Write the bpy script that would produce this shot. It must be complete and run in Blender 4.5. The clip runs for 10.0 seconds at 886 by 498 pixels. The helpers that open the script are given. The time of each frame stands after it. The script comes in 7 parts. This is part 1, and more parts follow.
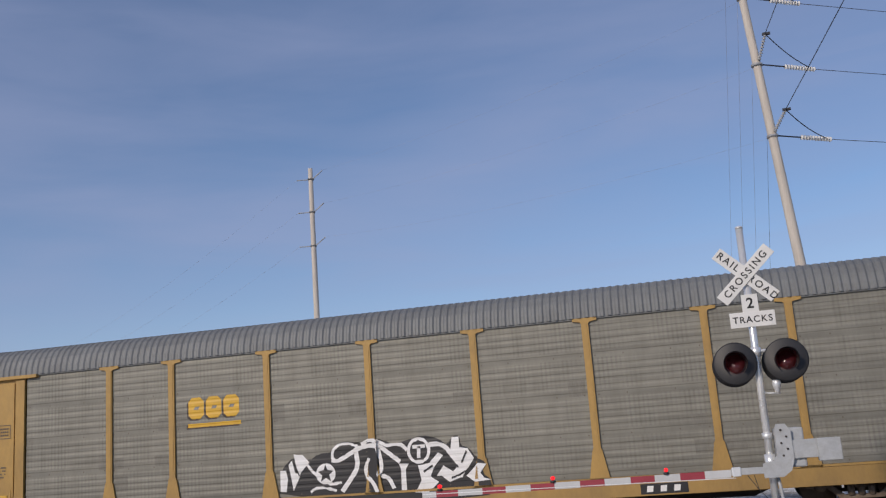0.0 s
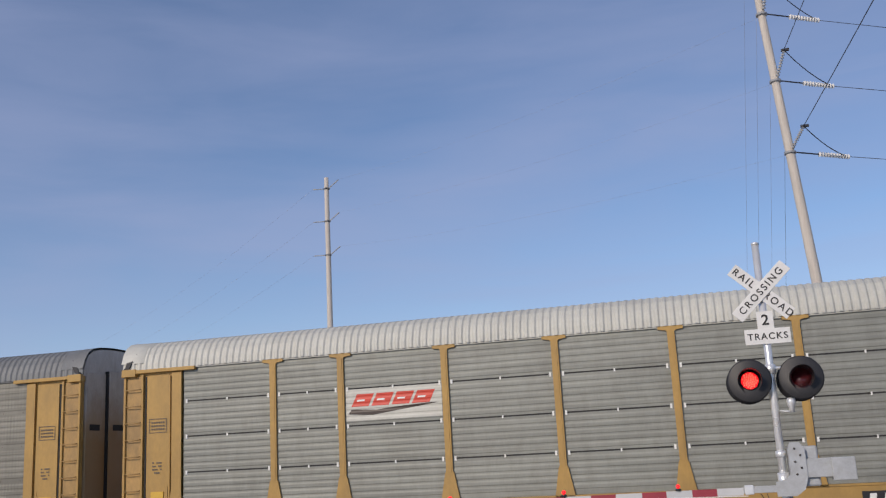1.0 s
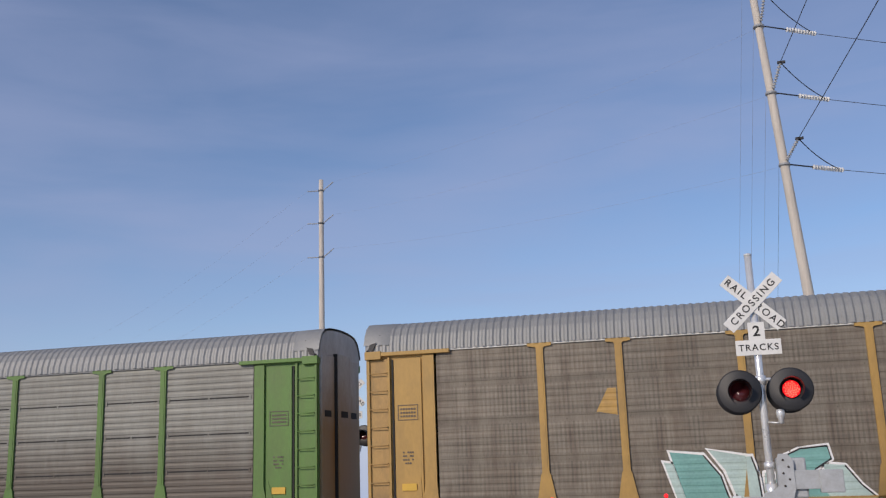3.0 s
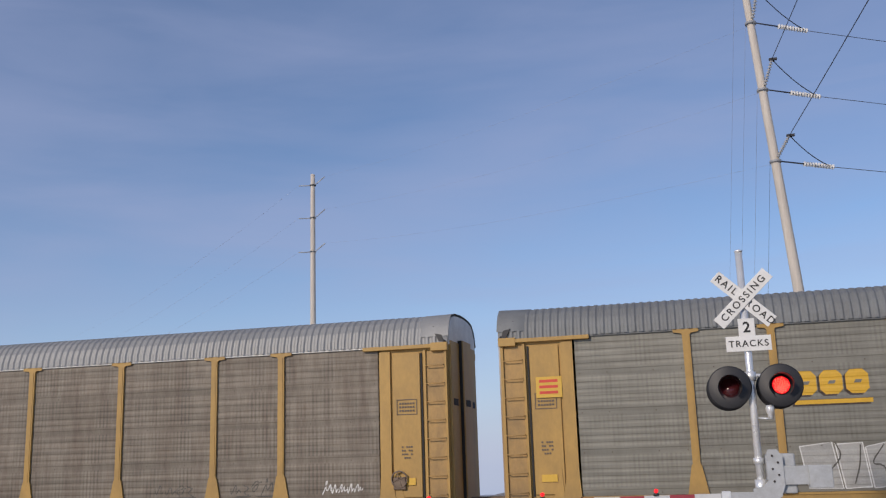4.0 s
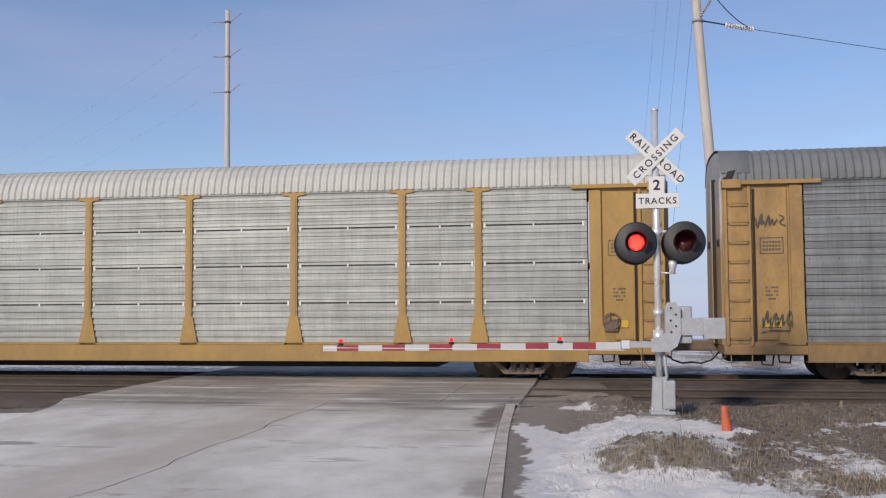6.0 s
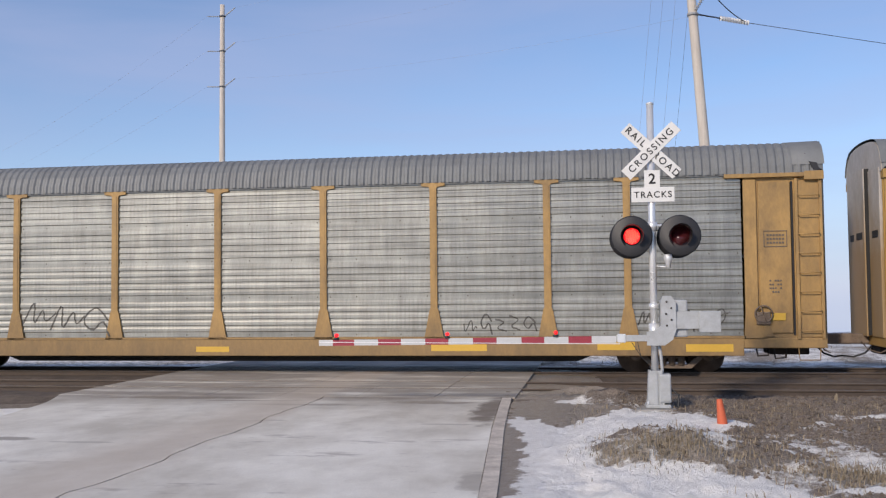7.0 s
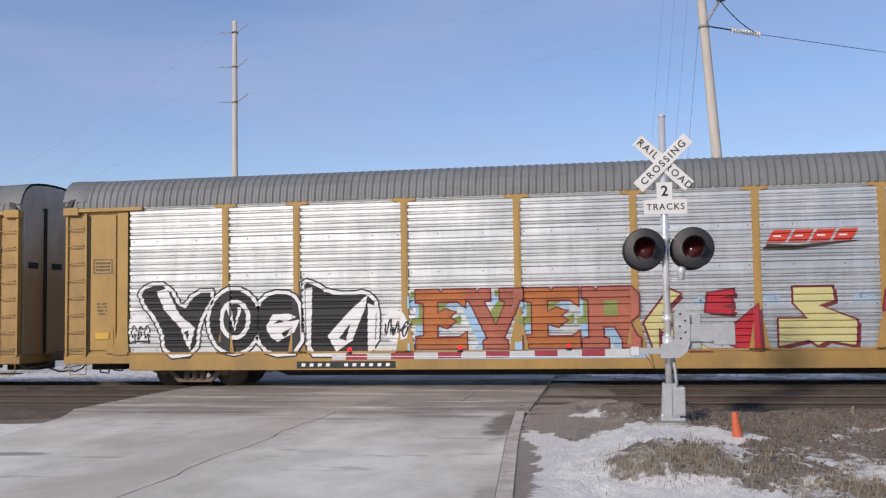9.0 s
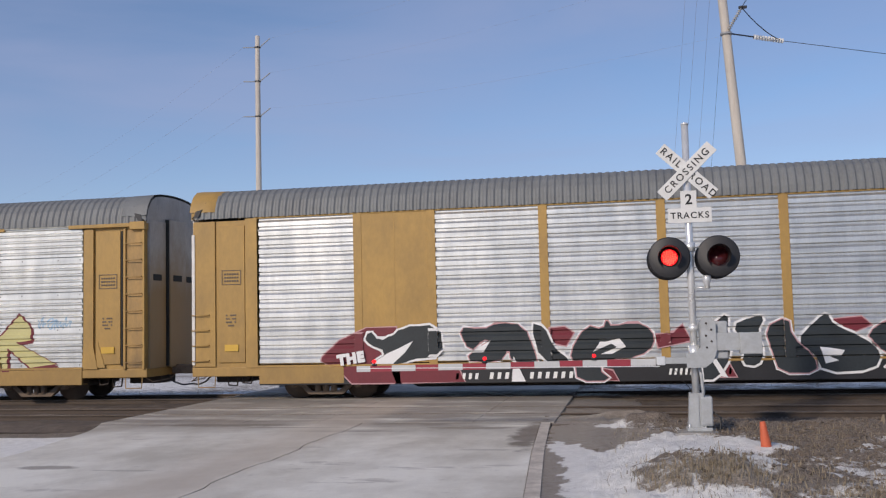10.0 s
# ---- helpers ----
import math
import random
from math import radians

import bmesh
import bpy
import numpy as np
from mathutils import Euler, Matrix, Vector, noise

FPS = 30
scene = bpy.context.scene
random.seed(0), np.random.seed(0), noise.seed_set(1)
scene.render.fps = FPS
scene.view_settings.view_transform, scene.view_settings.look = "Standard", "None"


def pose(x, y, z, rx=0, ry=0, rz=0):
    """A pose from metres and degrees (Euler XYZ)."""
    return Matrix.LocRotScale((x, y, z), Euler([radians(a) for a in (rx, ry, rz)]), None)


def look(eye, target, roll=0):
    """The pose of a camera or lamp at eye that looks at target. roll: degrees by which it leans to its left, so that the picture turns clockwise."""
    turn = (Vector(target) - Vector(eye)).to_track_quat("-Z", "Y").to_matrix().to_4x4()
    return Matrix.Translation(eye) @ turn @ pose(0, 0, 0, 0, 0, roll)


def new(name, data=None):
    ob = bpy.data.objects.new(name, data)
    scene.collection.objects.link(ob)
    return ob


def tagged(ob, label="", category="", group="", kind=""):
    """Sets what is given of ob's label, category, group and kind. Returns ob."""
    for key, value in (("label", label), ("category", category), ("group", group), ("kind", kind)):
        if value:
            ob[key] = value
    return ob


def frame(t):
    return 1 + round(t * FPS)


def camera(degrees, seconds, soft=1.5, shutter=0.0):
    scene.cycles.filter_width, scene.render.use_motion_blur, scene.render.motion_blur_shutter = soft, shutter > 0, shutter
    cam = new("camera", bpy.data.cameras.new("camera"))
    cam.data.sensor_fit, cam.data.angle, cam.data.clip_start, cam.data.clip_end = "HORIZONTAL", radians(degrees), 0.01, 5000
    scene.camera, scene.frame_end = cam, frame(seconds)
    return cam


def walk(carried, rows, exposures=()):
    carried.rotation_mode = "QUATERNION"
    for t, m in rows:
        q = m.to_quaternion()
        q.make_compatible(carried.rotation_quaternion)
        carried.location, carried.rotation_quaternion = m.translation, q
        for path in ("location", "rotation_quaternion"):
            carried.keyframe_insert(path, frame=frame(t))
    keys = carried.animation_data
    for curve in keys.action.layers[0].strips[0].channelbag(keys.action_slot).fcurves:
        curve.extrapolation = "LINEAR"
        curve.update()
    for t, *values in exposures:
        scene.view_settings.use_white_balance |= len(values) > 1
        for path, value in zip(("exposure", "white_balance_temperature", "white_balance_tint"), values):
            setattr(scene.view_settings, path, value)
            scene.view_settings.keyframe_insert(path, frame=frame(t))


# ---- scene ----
# ---------------------------------------------------------------- camera
EYE = (0.0, 0.0, 2.0)
cam = camera(49.8, 10.0, soft=1.25)
# seconds, yaw, pitch, roll
TURNS = [
    (0.0, 14.97, 11.56, 4.12), (0.5, 15.28, 11.21, 4.08), (1.0, 15.62, 12.27, 2.99),
    (1.5, 15.44, 12.75, 1.79), (2.0, 14.89, 12.93, 1.35), (2.5, 15.11, 12.77, 1.73),
    (4.0, 14.43, 12.21, 1.78), (4.5, 13.19, 11.05, 0.43), (5.0, 11.38, 6.45, 0.74),
    (5.5, 9.92, 4.28, 0.50), (6.0, 9.22, 3.05, 0.42), (7.5, 8.96, 2.69, 0.58),
    (8.0, 9.25, 2.89, 0.64), (8.5, 9.48, 3.18, 0.85), (9.0, 9.73, 3.52, 0.85),
    (9.5, 10.39, 3.78, 1.34), (10.0, 11.17, 4.22, 1.36)]
EXPOSURES = [(t, stops, 6700, 16) for t, stops in (
    (0.0, -0.25), (0.5, -0.12), (4.5, -0.10), (5.5, -0.08), (6.0, 0.0), (7.5, 0.22), (8.0, 0.27), (9.0, 0.08), (10.0, -0.12))]
walk(cam, [(t, pose(*EYE, 90 + p, r, y)) for t, y, p, r in TURNS], EXPOSURES)

# ---------------------------------------------------------------- sky and sun
SUN_DIR = Vector((-0.38, -0.80, 0.455)).normalized()          # towards the sun
world = bpy.data.worlds.new("winter_sky")
scene.world = world
world.use_nodes = True
wt = world.node_tree
for n in list(wt.nodes):
    wt.nodes.remove(n)
w_out = wt.nodes.new("ShaderNodeOutputWorld")
w_bg = wt.nodes.new("ShaderNodeBackground")
w_sky = wt.nodes.new("ShaderNodeTexSky")
w_sky.sky_type = "NISHITA"
w_sky.sun_disc = False
w_sky.sun_elevation = math.asin(SUN_DIR.z)
w_sky.sun_rotation = math.atan2(SUN_DIR.x, SUN_DIR.y)
w_sky.altitude = 200
w_sky.air_density = 1.0
w_sky.dust_density = 0.0
w_sky.ozone_density = 5.0
w_tc = wt.nodes.new("ShaderNodeTexCoord")
w_map = wt.nodes.new("ShaderNodeMapping")
w_map.inputs["Rotation"].default_value = (0.0, radians(-14), radians(20))
w_map.inputs["Scale"].default_value = (1.6, 1.6, 9.0)
w_noise = wt.nodes.new("ShaderNodeTexNoise")
w_noise.inputs["Scale"].default_value = 1.7
w_noise.inputs["Detail"].default_value = 6.0
w_noise.inputs["Roughness"].default_value = 0.5
w_noise.inputs["Distortion"].default_value = 0.4
w_ramp = wt.nodes.new("ShaderNodeMapRange")
w_ramp.inputs["From Min"].default_value = 0.16
w_ramp.inputs["From Max"].default_value = 0.84
w_ramp.inputs["To Max"].default_value = 0.62
w_mix = wt.nodes.new("ShaderNodeMix")
w_mix.data_type = "RGBA"
w_mix.inputs["B"].default_value = (3.1, 3.68, 5.5, 1)         # thin high cloud
wt.links.new(w_tc.outputs["Generated"], w_map.inputs["Vector"])
wt.links.new(w_map.outputs["Vector"], w_noise.inputs["Vector"])
wt.links.new(w_noise.outputs["Fac"], w_ramp.inputs["Value"])
wt.links.new(w_ramp.outputs["Result"], w_mix.inputs["Factor"])
wt.links.new(w_sky.outputs["Color"], w_mix.inputs["A"])
w_sep = wt.nodes.new("ShaderNodeSeparateXYZ")
w_low = wt.nodes.new("ShaderNodeMapRange")
w_low.inputs["From Min"].default_value = 0.16
w_low.inputs["From Max"].default_value = 0.0
w_low.inputs["To Max"].default_value = 0.8
w_haze = wt.nodes.new("ShaderNodeMix")
w_haze.data_type = "RGBA"
w_haze.inputs["B"].default_value = (3.35, 4.25, 6.1, 1)        # pale haze low over the horizon
wt.links.new(w_tc.outputs["Generated"], w_sep.inputs[0])
wt.links.new(w_sep.outputs["Z"], w_low.inputs["Value"])
wt.links.new(w_low.outputs["Result"], w_haze.inputs["Factor"])
wt.links.new(w_mix.outputs["Result"], w_haze.inputs["A"])
wt.links.new(w_haze.outputs["Result"], w_bg.inputs["Color"])
w_bg.inputs["Strength"].default_value = 0.12
wt.links.new(w_bg.outputs["Background"], w_out.inputs["Surface"])

sun_data = bpy.data.lights.new("sun", "SUN")
sun_data.energy = 2.8
sun_data.angle = radians(5.5)
sun_data.color = (1.0, 0.90, 0.75)
sun = new("sun", sun_data)
sun.matrix_world = look(SUN_DIR * 200, (0, 0, 0))


# ---------------------------------------------------------------- materials
def mat(name, color, rough=0.6, metal=0.0, var=0.2, scale=1.5, grain=30.0, bump=0.15, stretch=(1, 1, 1),
        dirt=None, dirt_amount=0.0, low=None, emit=0.0, band=0.0, perf=0.0):
    """Paint, metal or earth: two scales of variation, relief, blotches of dirt, spatter below a height."""
    m = bpy.data.materials.new(name)
    m.use_nodes = True
    t = m.node_tree
    bsdf = t.nodes["Principled BSDF"]
    link = t.links.new
    tc = t.nodes.new("ShaderNodeTexCoord")
    info = t.nodes.new("ShaderNodeObjectInfo")
    mul = t.nodes.new("ShaderNodeMath")
    mul.operation = "MULTIPLY"
    mul.inputs[1].default_value = 37.0
    link(info.outputs["Random"], mul.inputs[0])
    mp = t.nodes.new("ShaderNodeMapping")
    mp.inputs["Scale"].default_value = stretch
    link(tc.outputs["Object"], mp.inputs["Vector"])
    link(mul.outputs[0], mp.inputs["Location"])

    def noise_node(s, detail=5.0, rough_=0.6):
        n = t.nodes.new("ShaderNodeTexNoise")
        n.inputs["Scale"].default_value = s
        n.inputs["Detail"].default_value = detail
        n.inputs["Roughness"].default_value = rough_
        link(mp.outputs["Vector"], n.inputs["Vector"])
        return n.outputs["Fac"]

    big, fine = noise_node(scale), noise_node(grain, 3.0)
    add = t.nodes.new("ShaderNodeMath")
    add.operation = "MULTIPLY_ADD"
    link(fine, add.inputs[0])
    add.inputs[1].default_value = 0.6
    link(big, add.inputs[2])
    rng = t.nodes.new("ShaderNodeMapRange")
    rng.inputs["From Min"].default_value = 0.5
    rng.inputs["From Max"].default_value = 1.1
    rng.inputs["To Min"].default_value = 1 - var
    rng.inputs["To Max"].default_value = 1 + var
    link(add.outputs[0], rng.inputs["Value"])
    vm = t.nodes.new("ShaderNodeVectorMath")
    vm.operation = "SCALE"
    vm.inputs[0].default_value = color
    link(rng.outputs["Result"], vm.inputs["Scale"])
    col = vm.outputs["Vector"]

    def over(fac, c):
        nonlocal col
        mx = t.nodes.new("ShaderNodeMix")
        mx.data_type = "RGBA"
        link(fac, mx.inputs["Factor"])
        link(col, mx.inputs["A"])
        mx.inputs["B"].default_value = (*c, 1)
        col = mx.outputs["Result"]

    if dirt:
        r2 = t.nodes.new("ShaderNodeMapRange")
        r2.inputs["From Min"].default_value = 0.42
        r2.inputs["From Max"].default_value = 0.68
        r2.inputs["To Max"].default_value = dirt_amount
        link(noise_node(scale * 1.7 + 0.3, 8.0, 0.7), r2.inputs["Value"])
        over(r2.outputs["Result"], dirt)
    if low:
        z_to, c, amount = low
        sep = t.nodes.new("ShaderNodeSeparateXYZ")
        link(tc.outputs["Object"], sep.inputs[0])
        wob = t.nodes.new("ShaderNodeMath")
        wob.operation = "MULTIPLY_ADD"
        link(big, wob.inputs[0])
        wob.inputs[1].default_value = 1.6
        link(sep.outputs["Z"], wob.inputs[2])
        r3 = t.nodes.new("ShaderNodeMapRange")
        r3.inputs["From Min"].default_value = z_to + 0.8
        r3.inputs["From Max"].default_value = z_to - 0.6
        r3.inputs["To Max"].default_value = amount
        link(wob.outputs[0], r3.inputs["Value"])
        over(r3.outputs["Result"], c)
    if band:
        mb = t.nodes.new("ShaderNodeMapping")
        mb.inputs["Scale"].default_value = (0.35, 1.0, 7.0)
        link(tc.outputs["Object"], mb.inputs["Vector"])
        link(mul.outputs[0], mb.inputs["Location"])
        nb = t.nodes.new("ShaderNodeTexNoise")
        nb.inputs["Scale"].default_value = 1.0
        nb.inputs["Detail"].default_value = 4.0
        link(mb.outputs["Vector"], nb.inputs["Vector"])
        r4 = t.nodes.new("ShaderNodeMapRange")
        r4.inputs["From Min"].default_value = 0.35
        r4.inputs["From Max"].default_value = 0.65
        r4.inputs["To Min"].default_value = 1 - band
        r4.inputs["To Max"].default_value = 1 + band
        link(nb.outputs["Fac"], r4.inputs["Value"])
        sc = t.nodes.new("ShaderNodeVectorMath")
        sc.operation = "SCALE"
        link(col, sc.inputs[0])
        link(r4.outputs["Result"], sc.inputs["Scale"])
        col = sc.outputs["Vector"]
    if perf:
        # upright rows of punched holes in each pressed section, clogged in places
        def calc(op, a, b):
            n = t.nodes.new("ShaderNodeMath")
            n.operation = op
            for slot, v in zip(n.inputs, (a, b)):
                if isinstance(v, float):
                    slot.default_value = v
                else:
                    link(v, slot)
            return n.outputs[0]
        sp = t.nodes.new("ShaderNodeSeparateXYZ")
        link(tc.outputs["Object"], sp.inputs[0])
        across = calc("ABSOLUTE", calc("SUBTRACT", calc("FRACT", calc("MULTIPLY", sp.outputs["X"], 9.2), 0.0), 0.5), 0.0)
        column = t.nodes.new("ShaderNodeMapRange")
        column.inputs["From Min"].default_value = 0.14
        column.inputs["From Max"].default_value = 0.30
        column.inputs["To Min"].default_value = 1.0
        column.inputs["To Max"].default_value = 0.0
        link(across, column.inputs["Value"])
        up = calc("FRACT", calc("DIVIDE", calc("SUBTRACT", sp.outputs["Z"], 0.94), 0.955), 0.0)
        punched = calc("GREATER_THAN", up, 0.20)
        open_ = t.nodes.new("ShaderNodeMapRange")
        open_.inputs["From Min"].default_value = 0.40
        open_.inputs["From Max"].default_value = 0.62
        link(noise_node(0.9, 3.0), open_.inputs["Value"])
        holes = calc("MULTIPLY", calc("MULTIPLY", column.outputs["Result"], punched), calc("MULTIPLY", open_.outputs["Result"], perf))
        flat = calc("MULTIPLY", calc("SUBTRACT", 1.0, punched), perf * 0.35)
        keep = calc("SUBTRACT", 1.0, calc("ADD", holes, flat))
        sc = t.nodes.new("ShaderNodeVectorMath")
        sc.operation = "SCALE"
        link(col, sc.inputs[0])
        link(keep, sc.inputs["Scale"])
        col = sc.outputs["Vector"]
    link(col, bsdf.inputs["Base Color"])
    rr = t.nodes.new("ShaderNodeMapRange")
    rr.inputs["To Min"].default_value = max(0.05, rough - 0.1)
    rr.inputs["To Max"].default_value = min(1.0, rough + 0.12)
    link(big, rr.inputs["Value"])
    link(rr.outputs["Result"], bsdf.inputs["Roughness"])
    bsdf.inputs["Metallic"].default_value = metal
    if bump:
        b = t.nodes.new("ShaderNodeBump")
        b.inputs["Strength"].default_value = bump
        b.inputs["Distance"].default_value = 0.02
        link(fine, b.inputs["Height"])
        link(b.outputs["Normal"], bsdf.inputs["Normal"])
    if emit:
        bsdf.inputs["Emission Color"].default_value = (*color, 1)
        bsdf.inputs["Emission Strength"].default_value = emit
    return m


GRIME = (0.10, 0.075, 0.05)
M = {
    "yellow": mat("rack_yellow", (0.42, 0.255, 0.07), 0.55, 0, 0.14, 0.8, 14, 0.06, (1, 1, 0.5), GRIME, 0.25, (1.3, GRIME, 0.35)),
    "yellow_bright": mat("rack_yellow_fresh", (0.62, 0.38, 0.05), 0.5, 0, 0.1, 0.8, 14, 0.05),
    "yellow_worn": mat("rack_yellow_worn", (0.40, 0.245, 0.085), 0.6, 0, 0.2, 1.1, 18, 0.08, (1, 1, 0.5), GRIME, 0.45, (1.6, GRIME, 0.6)),
    "green": mat("rack_green", (0.10, 0.20, 0.045), 0.55, 0, 0.16, 0.9, 14, 0.06, (1, 1, 0.5), GRIME, 0.3, (1.3, GRIME, 0.4)),
    "panel_grey": mat("galvanised_dull", (0.22, 0.215, 0.182), 0.6, 0.25, 0.12, 1.0, 16, 0.06, (2.0, 1, 0.5), (0.12, 0.11, 0.09), 0.4, band=0.15, perf=0.17),
    "panel_seam": mat("galvanised_seamed", (0.24, 0.25, 0.222), 0.58, 0.25, 0.10, 0.9, 20, 0.06, (1.6, 1, 0.5), (0.15, 0.14, 0.12), 0.35, band=0.1),
    "panel_light": mat("galvanised_light", (0.415, 0.43, 0.395), 0.48, 0.35, 0.14, 0.9, 24, 0.08, (2.2, 1, 0.45), (0.2, 0.2, 0.18), 0.4, band=0.18, perf=0.07),
    "panel_glint": mat("galvanised_half_bright", (0.34, 0.34, 0.305), 0.38, 0.7, 0.14, 1.1, 20, 0.06, (3.0, 1, 0.5), (0.2, 0.19, 0.165), 0.45, band=0.2, perf=0.12),
    "panel_mid": mat("galvanised_satin", (0.245, 0.24, 0.207), 0.55, 0.30, 0.12, 1.0, 16, 0.06, (2.0, 1, 0.5), (0.15, 0.14, 0.115), 0.45, band=0.15, perf=0.22),
    "panel_patch": mat("galvanised_patch", (0.188, 0.182, 0.155), 0.65, 0.2, 0.15, 2.0, 16, 0.06, (2.0, 1, 0.5), (0.12, 0.11, 0.09), 0.4),
    "panel_brown": mat("galvanised_rusty", (0.20, 0.175, 0.14), 0.65, 0.15, 0.22, 0.8, 20, 0.1, (2.0, 1, 0.35), (0.09, 0.06, 0.04), 0.6, band=0.15, perf=0.30),
    "panel_green": mat("galvanised_spattered", (0.215, 0.217, 0.195), 0.58, 0.25, 0.12, 0.9, 20, 0.06, (1.6, 1, 0.5), (0.14, 0.122, 0.10), 0.35, (3.2, (0.075, 0.055, 0.042), 0.75), band=0.12),
    "panel_shiny": mat("galvanised_bright", (0.70, 0.70, 0.67), 0.36, 0.85, 0.10, 1.2, 26, 0.06, (2.2, 1, 0.45), (0.44, 0.44, 0.42), 0.35, band=0.12),
    "roof_grey": mat("roof_grey", (0.19, 0.20, 0.20), 0.6, 0.15, 0.1, 0.7, 15, 0.05, (1, 1, 1), (0.11, 0.11, 0.11), 0.4),
    "roof_mid": mat("roof_galvanised", (0.265, 0.27, 0.265), 0.55, 0.25, 0.1, 0.7, 15, 0.05),
    "roof_white": mat("roof_pale", (0.52, 0.52, 0.465), 0.6, 0.1, 0.1, 0.7, 15, 0.05, (1, 1, 1), (0.38, 0.37, 0.33), 0.35),
    "end_grey": mat("end_galvanised", (0.42, 0.40, 0.37), 0.6, 0.0, 0.2, 1.2, 16, 0.1, (1, 1, 0.5), (0.26, 0.21, 0.16), 0.5, (4.3, (0.30, 0.19, 0.075), 0.9)),
    "end_white": mat("end_white", (0.72, 0.71, 0.67), 0.6, 0, 0.1, 1.2, 16, 0.05, (1, 1, 1), GRIME, 0.2),
    "black": mat("black_paint", (0.018, 0.018, 0.02), 0.5, 0, 0.3, 2, 25, 0.05),
    "seam": mat("seam_shadow_gap_rubber", (0.02, 0.02, 0.02), 0.8, 0, 0.2, 3, 25, 0),
    "under": mat("underframe_soot", (0.045, 0.036, 0.03), 0.8, 0, 0.35, 2, 20, 0.2),
    "truck": mat("cast_steel_dirty", (0.15, 0.11, 0.08), 0.8, 0.0, 0.35, 4, 30, 0.25, (1, 1, 1), (0.24, 0.19, 0.14), 0.5),
    "wheel": mat("wheel_steel", (0.12, 0.09, 0.07), 0.7, 0.1, 0.3, 4, 30, 0.1),
    "bolt": mat("white_bolt_plate", (0.75, 0.75, 0.72), 0.5, 0, 0.1, 4, 30, 0),
    "white": mat("white_marking", (0.78, 0.78, 0.75), 0.6, 0, 0.08, 4, 30, 0),
    "grey_mark": mat("grey_marking", (0.12, 0.10, 0.08), 0.7, 0, 0.2, 4, 30, 0),
    "scrawl_dark": mat("dark_scrawl", (0.085, 0.08, 0.07), 0.7, 0, 0.3, 4, 30, 0),
    "scrawl_white": mat("white_scrawl", (0.60, 0.60, 0.58), 0.7, 0, 0.2, 3, 30, 0),
    "scrawl_haze": mat("thin_white_spray_haze", (0.33, 0.33, 0.31), 0.7, 0, 0.2, 3, 30, 0),
    "mark_yellow": mat("yellow_marking", (0.62, 0.36, 0.03), 0.5, 0, 0.1, 4, 30, 0),
    "mark_brown": mat("dark_brown_marking", (0.045, 0.03, 0.022), 0.5, 0, 0.2, 4, 30, 0),
    "mark_red": mat("red_marking", (0.58, 0.055, 0.03), 0.5, 0, 0.15, 4, 30, 0),
    "sign_red": mat("crimson_sign_panel", (0.33, 0.022, 0.03), 0.55, 0, 0.14, 2, 30, 0.03),
    "sign_green": mat("green_sign_panel", (0.09, 0.19, 0.04), 0.55, 0, 0.12, 2, 30, 0.03),
    "sp_black": mat("spray_black", (0.02, 0.02, 0.022), 0.55, 0, 0.3, 2, 20, 0),
    "sp_white": mat("spray_white", (0.76, 0.76, 0.75), 0.55, 0, 0.08, 2, 20, 0),
    "sp_orange": mat("spray_orange", (0.40, 0.135, 0.04), 0.6, 0, 0.3, 1.1, 20, 0),
    "sp_salmon": mat("spray_salmon", (0.38, 0.12, 0.075), 0.6, 0, 0.3, 1.1, 20, 0),
    "sp_blue": mat("spray_pale_blue", (0.32, 0.48, 0.62), 0.55, 0, 0.2, 1.5, 20, 0),
    "sp_olive": mat("spray_olive", (0.22, 0.26, 0.07), 0.55, 0, 0.2, 1.5, 20, 0),
    "sp_cream": mat("spray_cream_yellow", (0.55, 0.51, 0.24), 0.55, 0, 0.12, 1.5, 20, 0),
    "sp_red": mat("spray_red", (0.45, 0.02, 0.035), 0.55, 0, 0.2, 1.5, 20, 0),
    "sp_maroon": mat("spray_maroon", (0.16, 0.02, 0.03), 0.55, 0, 0.2, 1.5, 20, 0),
    "sp_pink": mat("spray_dusty_pink", (0.52, 0.30, 0.31), 0.55, 0, 0.2, 1.5, 20, 0),
    "sp_teal_dark": mat("spray_dark_teal", (0.02, 0.027, 0.031), 0.55, 0, 0.4, 1.2, 20, 0),
    "sp_teal": mat("spray_teal", (0.16, 0.36, 0.33), 0.55, 0, 0.2, 1.5, 20, 0),
    "sp_mint": mat("spray_pale_mint", (0.40, 0.52, 0.49), 0.55, 0, 0.2, 1.5, 20, 0),
    "galv": mat("galvanised_mast", (0.78, 0.79, 0.78), 0.30, 0.5, 0.1, 3, 30, 0.04),
    "housing": mat("grey_housing_paint", (0.40, 0.42, 0.43), 0.5, 0.1, 0.12, 3, 30, 0.06, (1, 1, 1), (0.25, 0.24, 0.22), 0.4),
    "sign_white": mat("white_sign_sheeting", (0.68, 0.68, 0.655), 0.45, 0, 0.08, 3, 30, 0, (1, 1, 1), (0.55, 0.54, 0.50), 0.3),
    "sign_black": mat("sign_lettering_black", (0.012, 0.012, 0.012), 0.5, 0, 0.1, 3, 30, 0),
    "lens_red": mat("unlit_red_lens", (0.065, 0.011, 0.013), 0.15, 0, 0.2, 6, 60, 0.1),
    "glow_red": mat("lit_red_lamp", (1.0, 0.015, 0.02), 0.4, 0, 0.05, 6, 60, 0, emit=1.2),
    "glow_core": mat("lit_red_lamp_core", (1.0, 0.13, 0.075), 0.4, 0, 0.05, 6, 60, 0, emit=2.3),
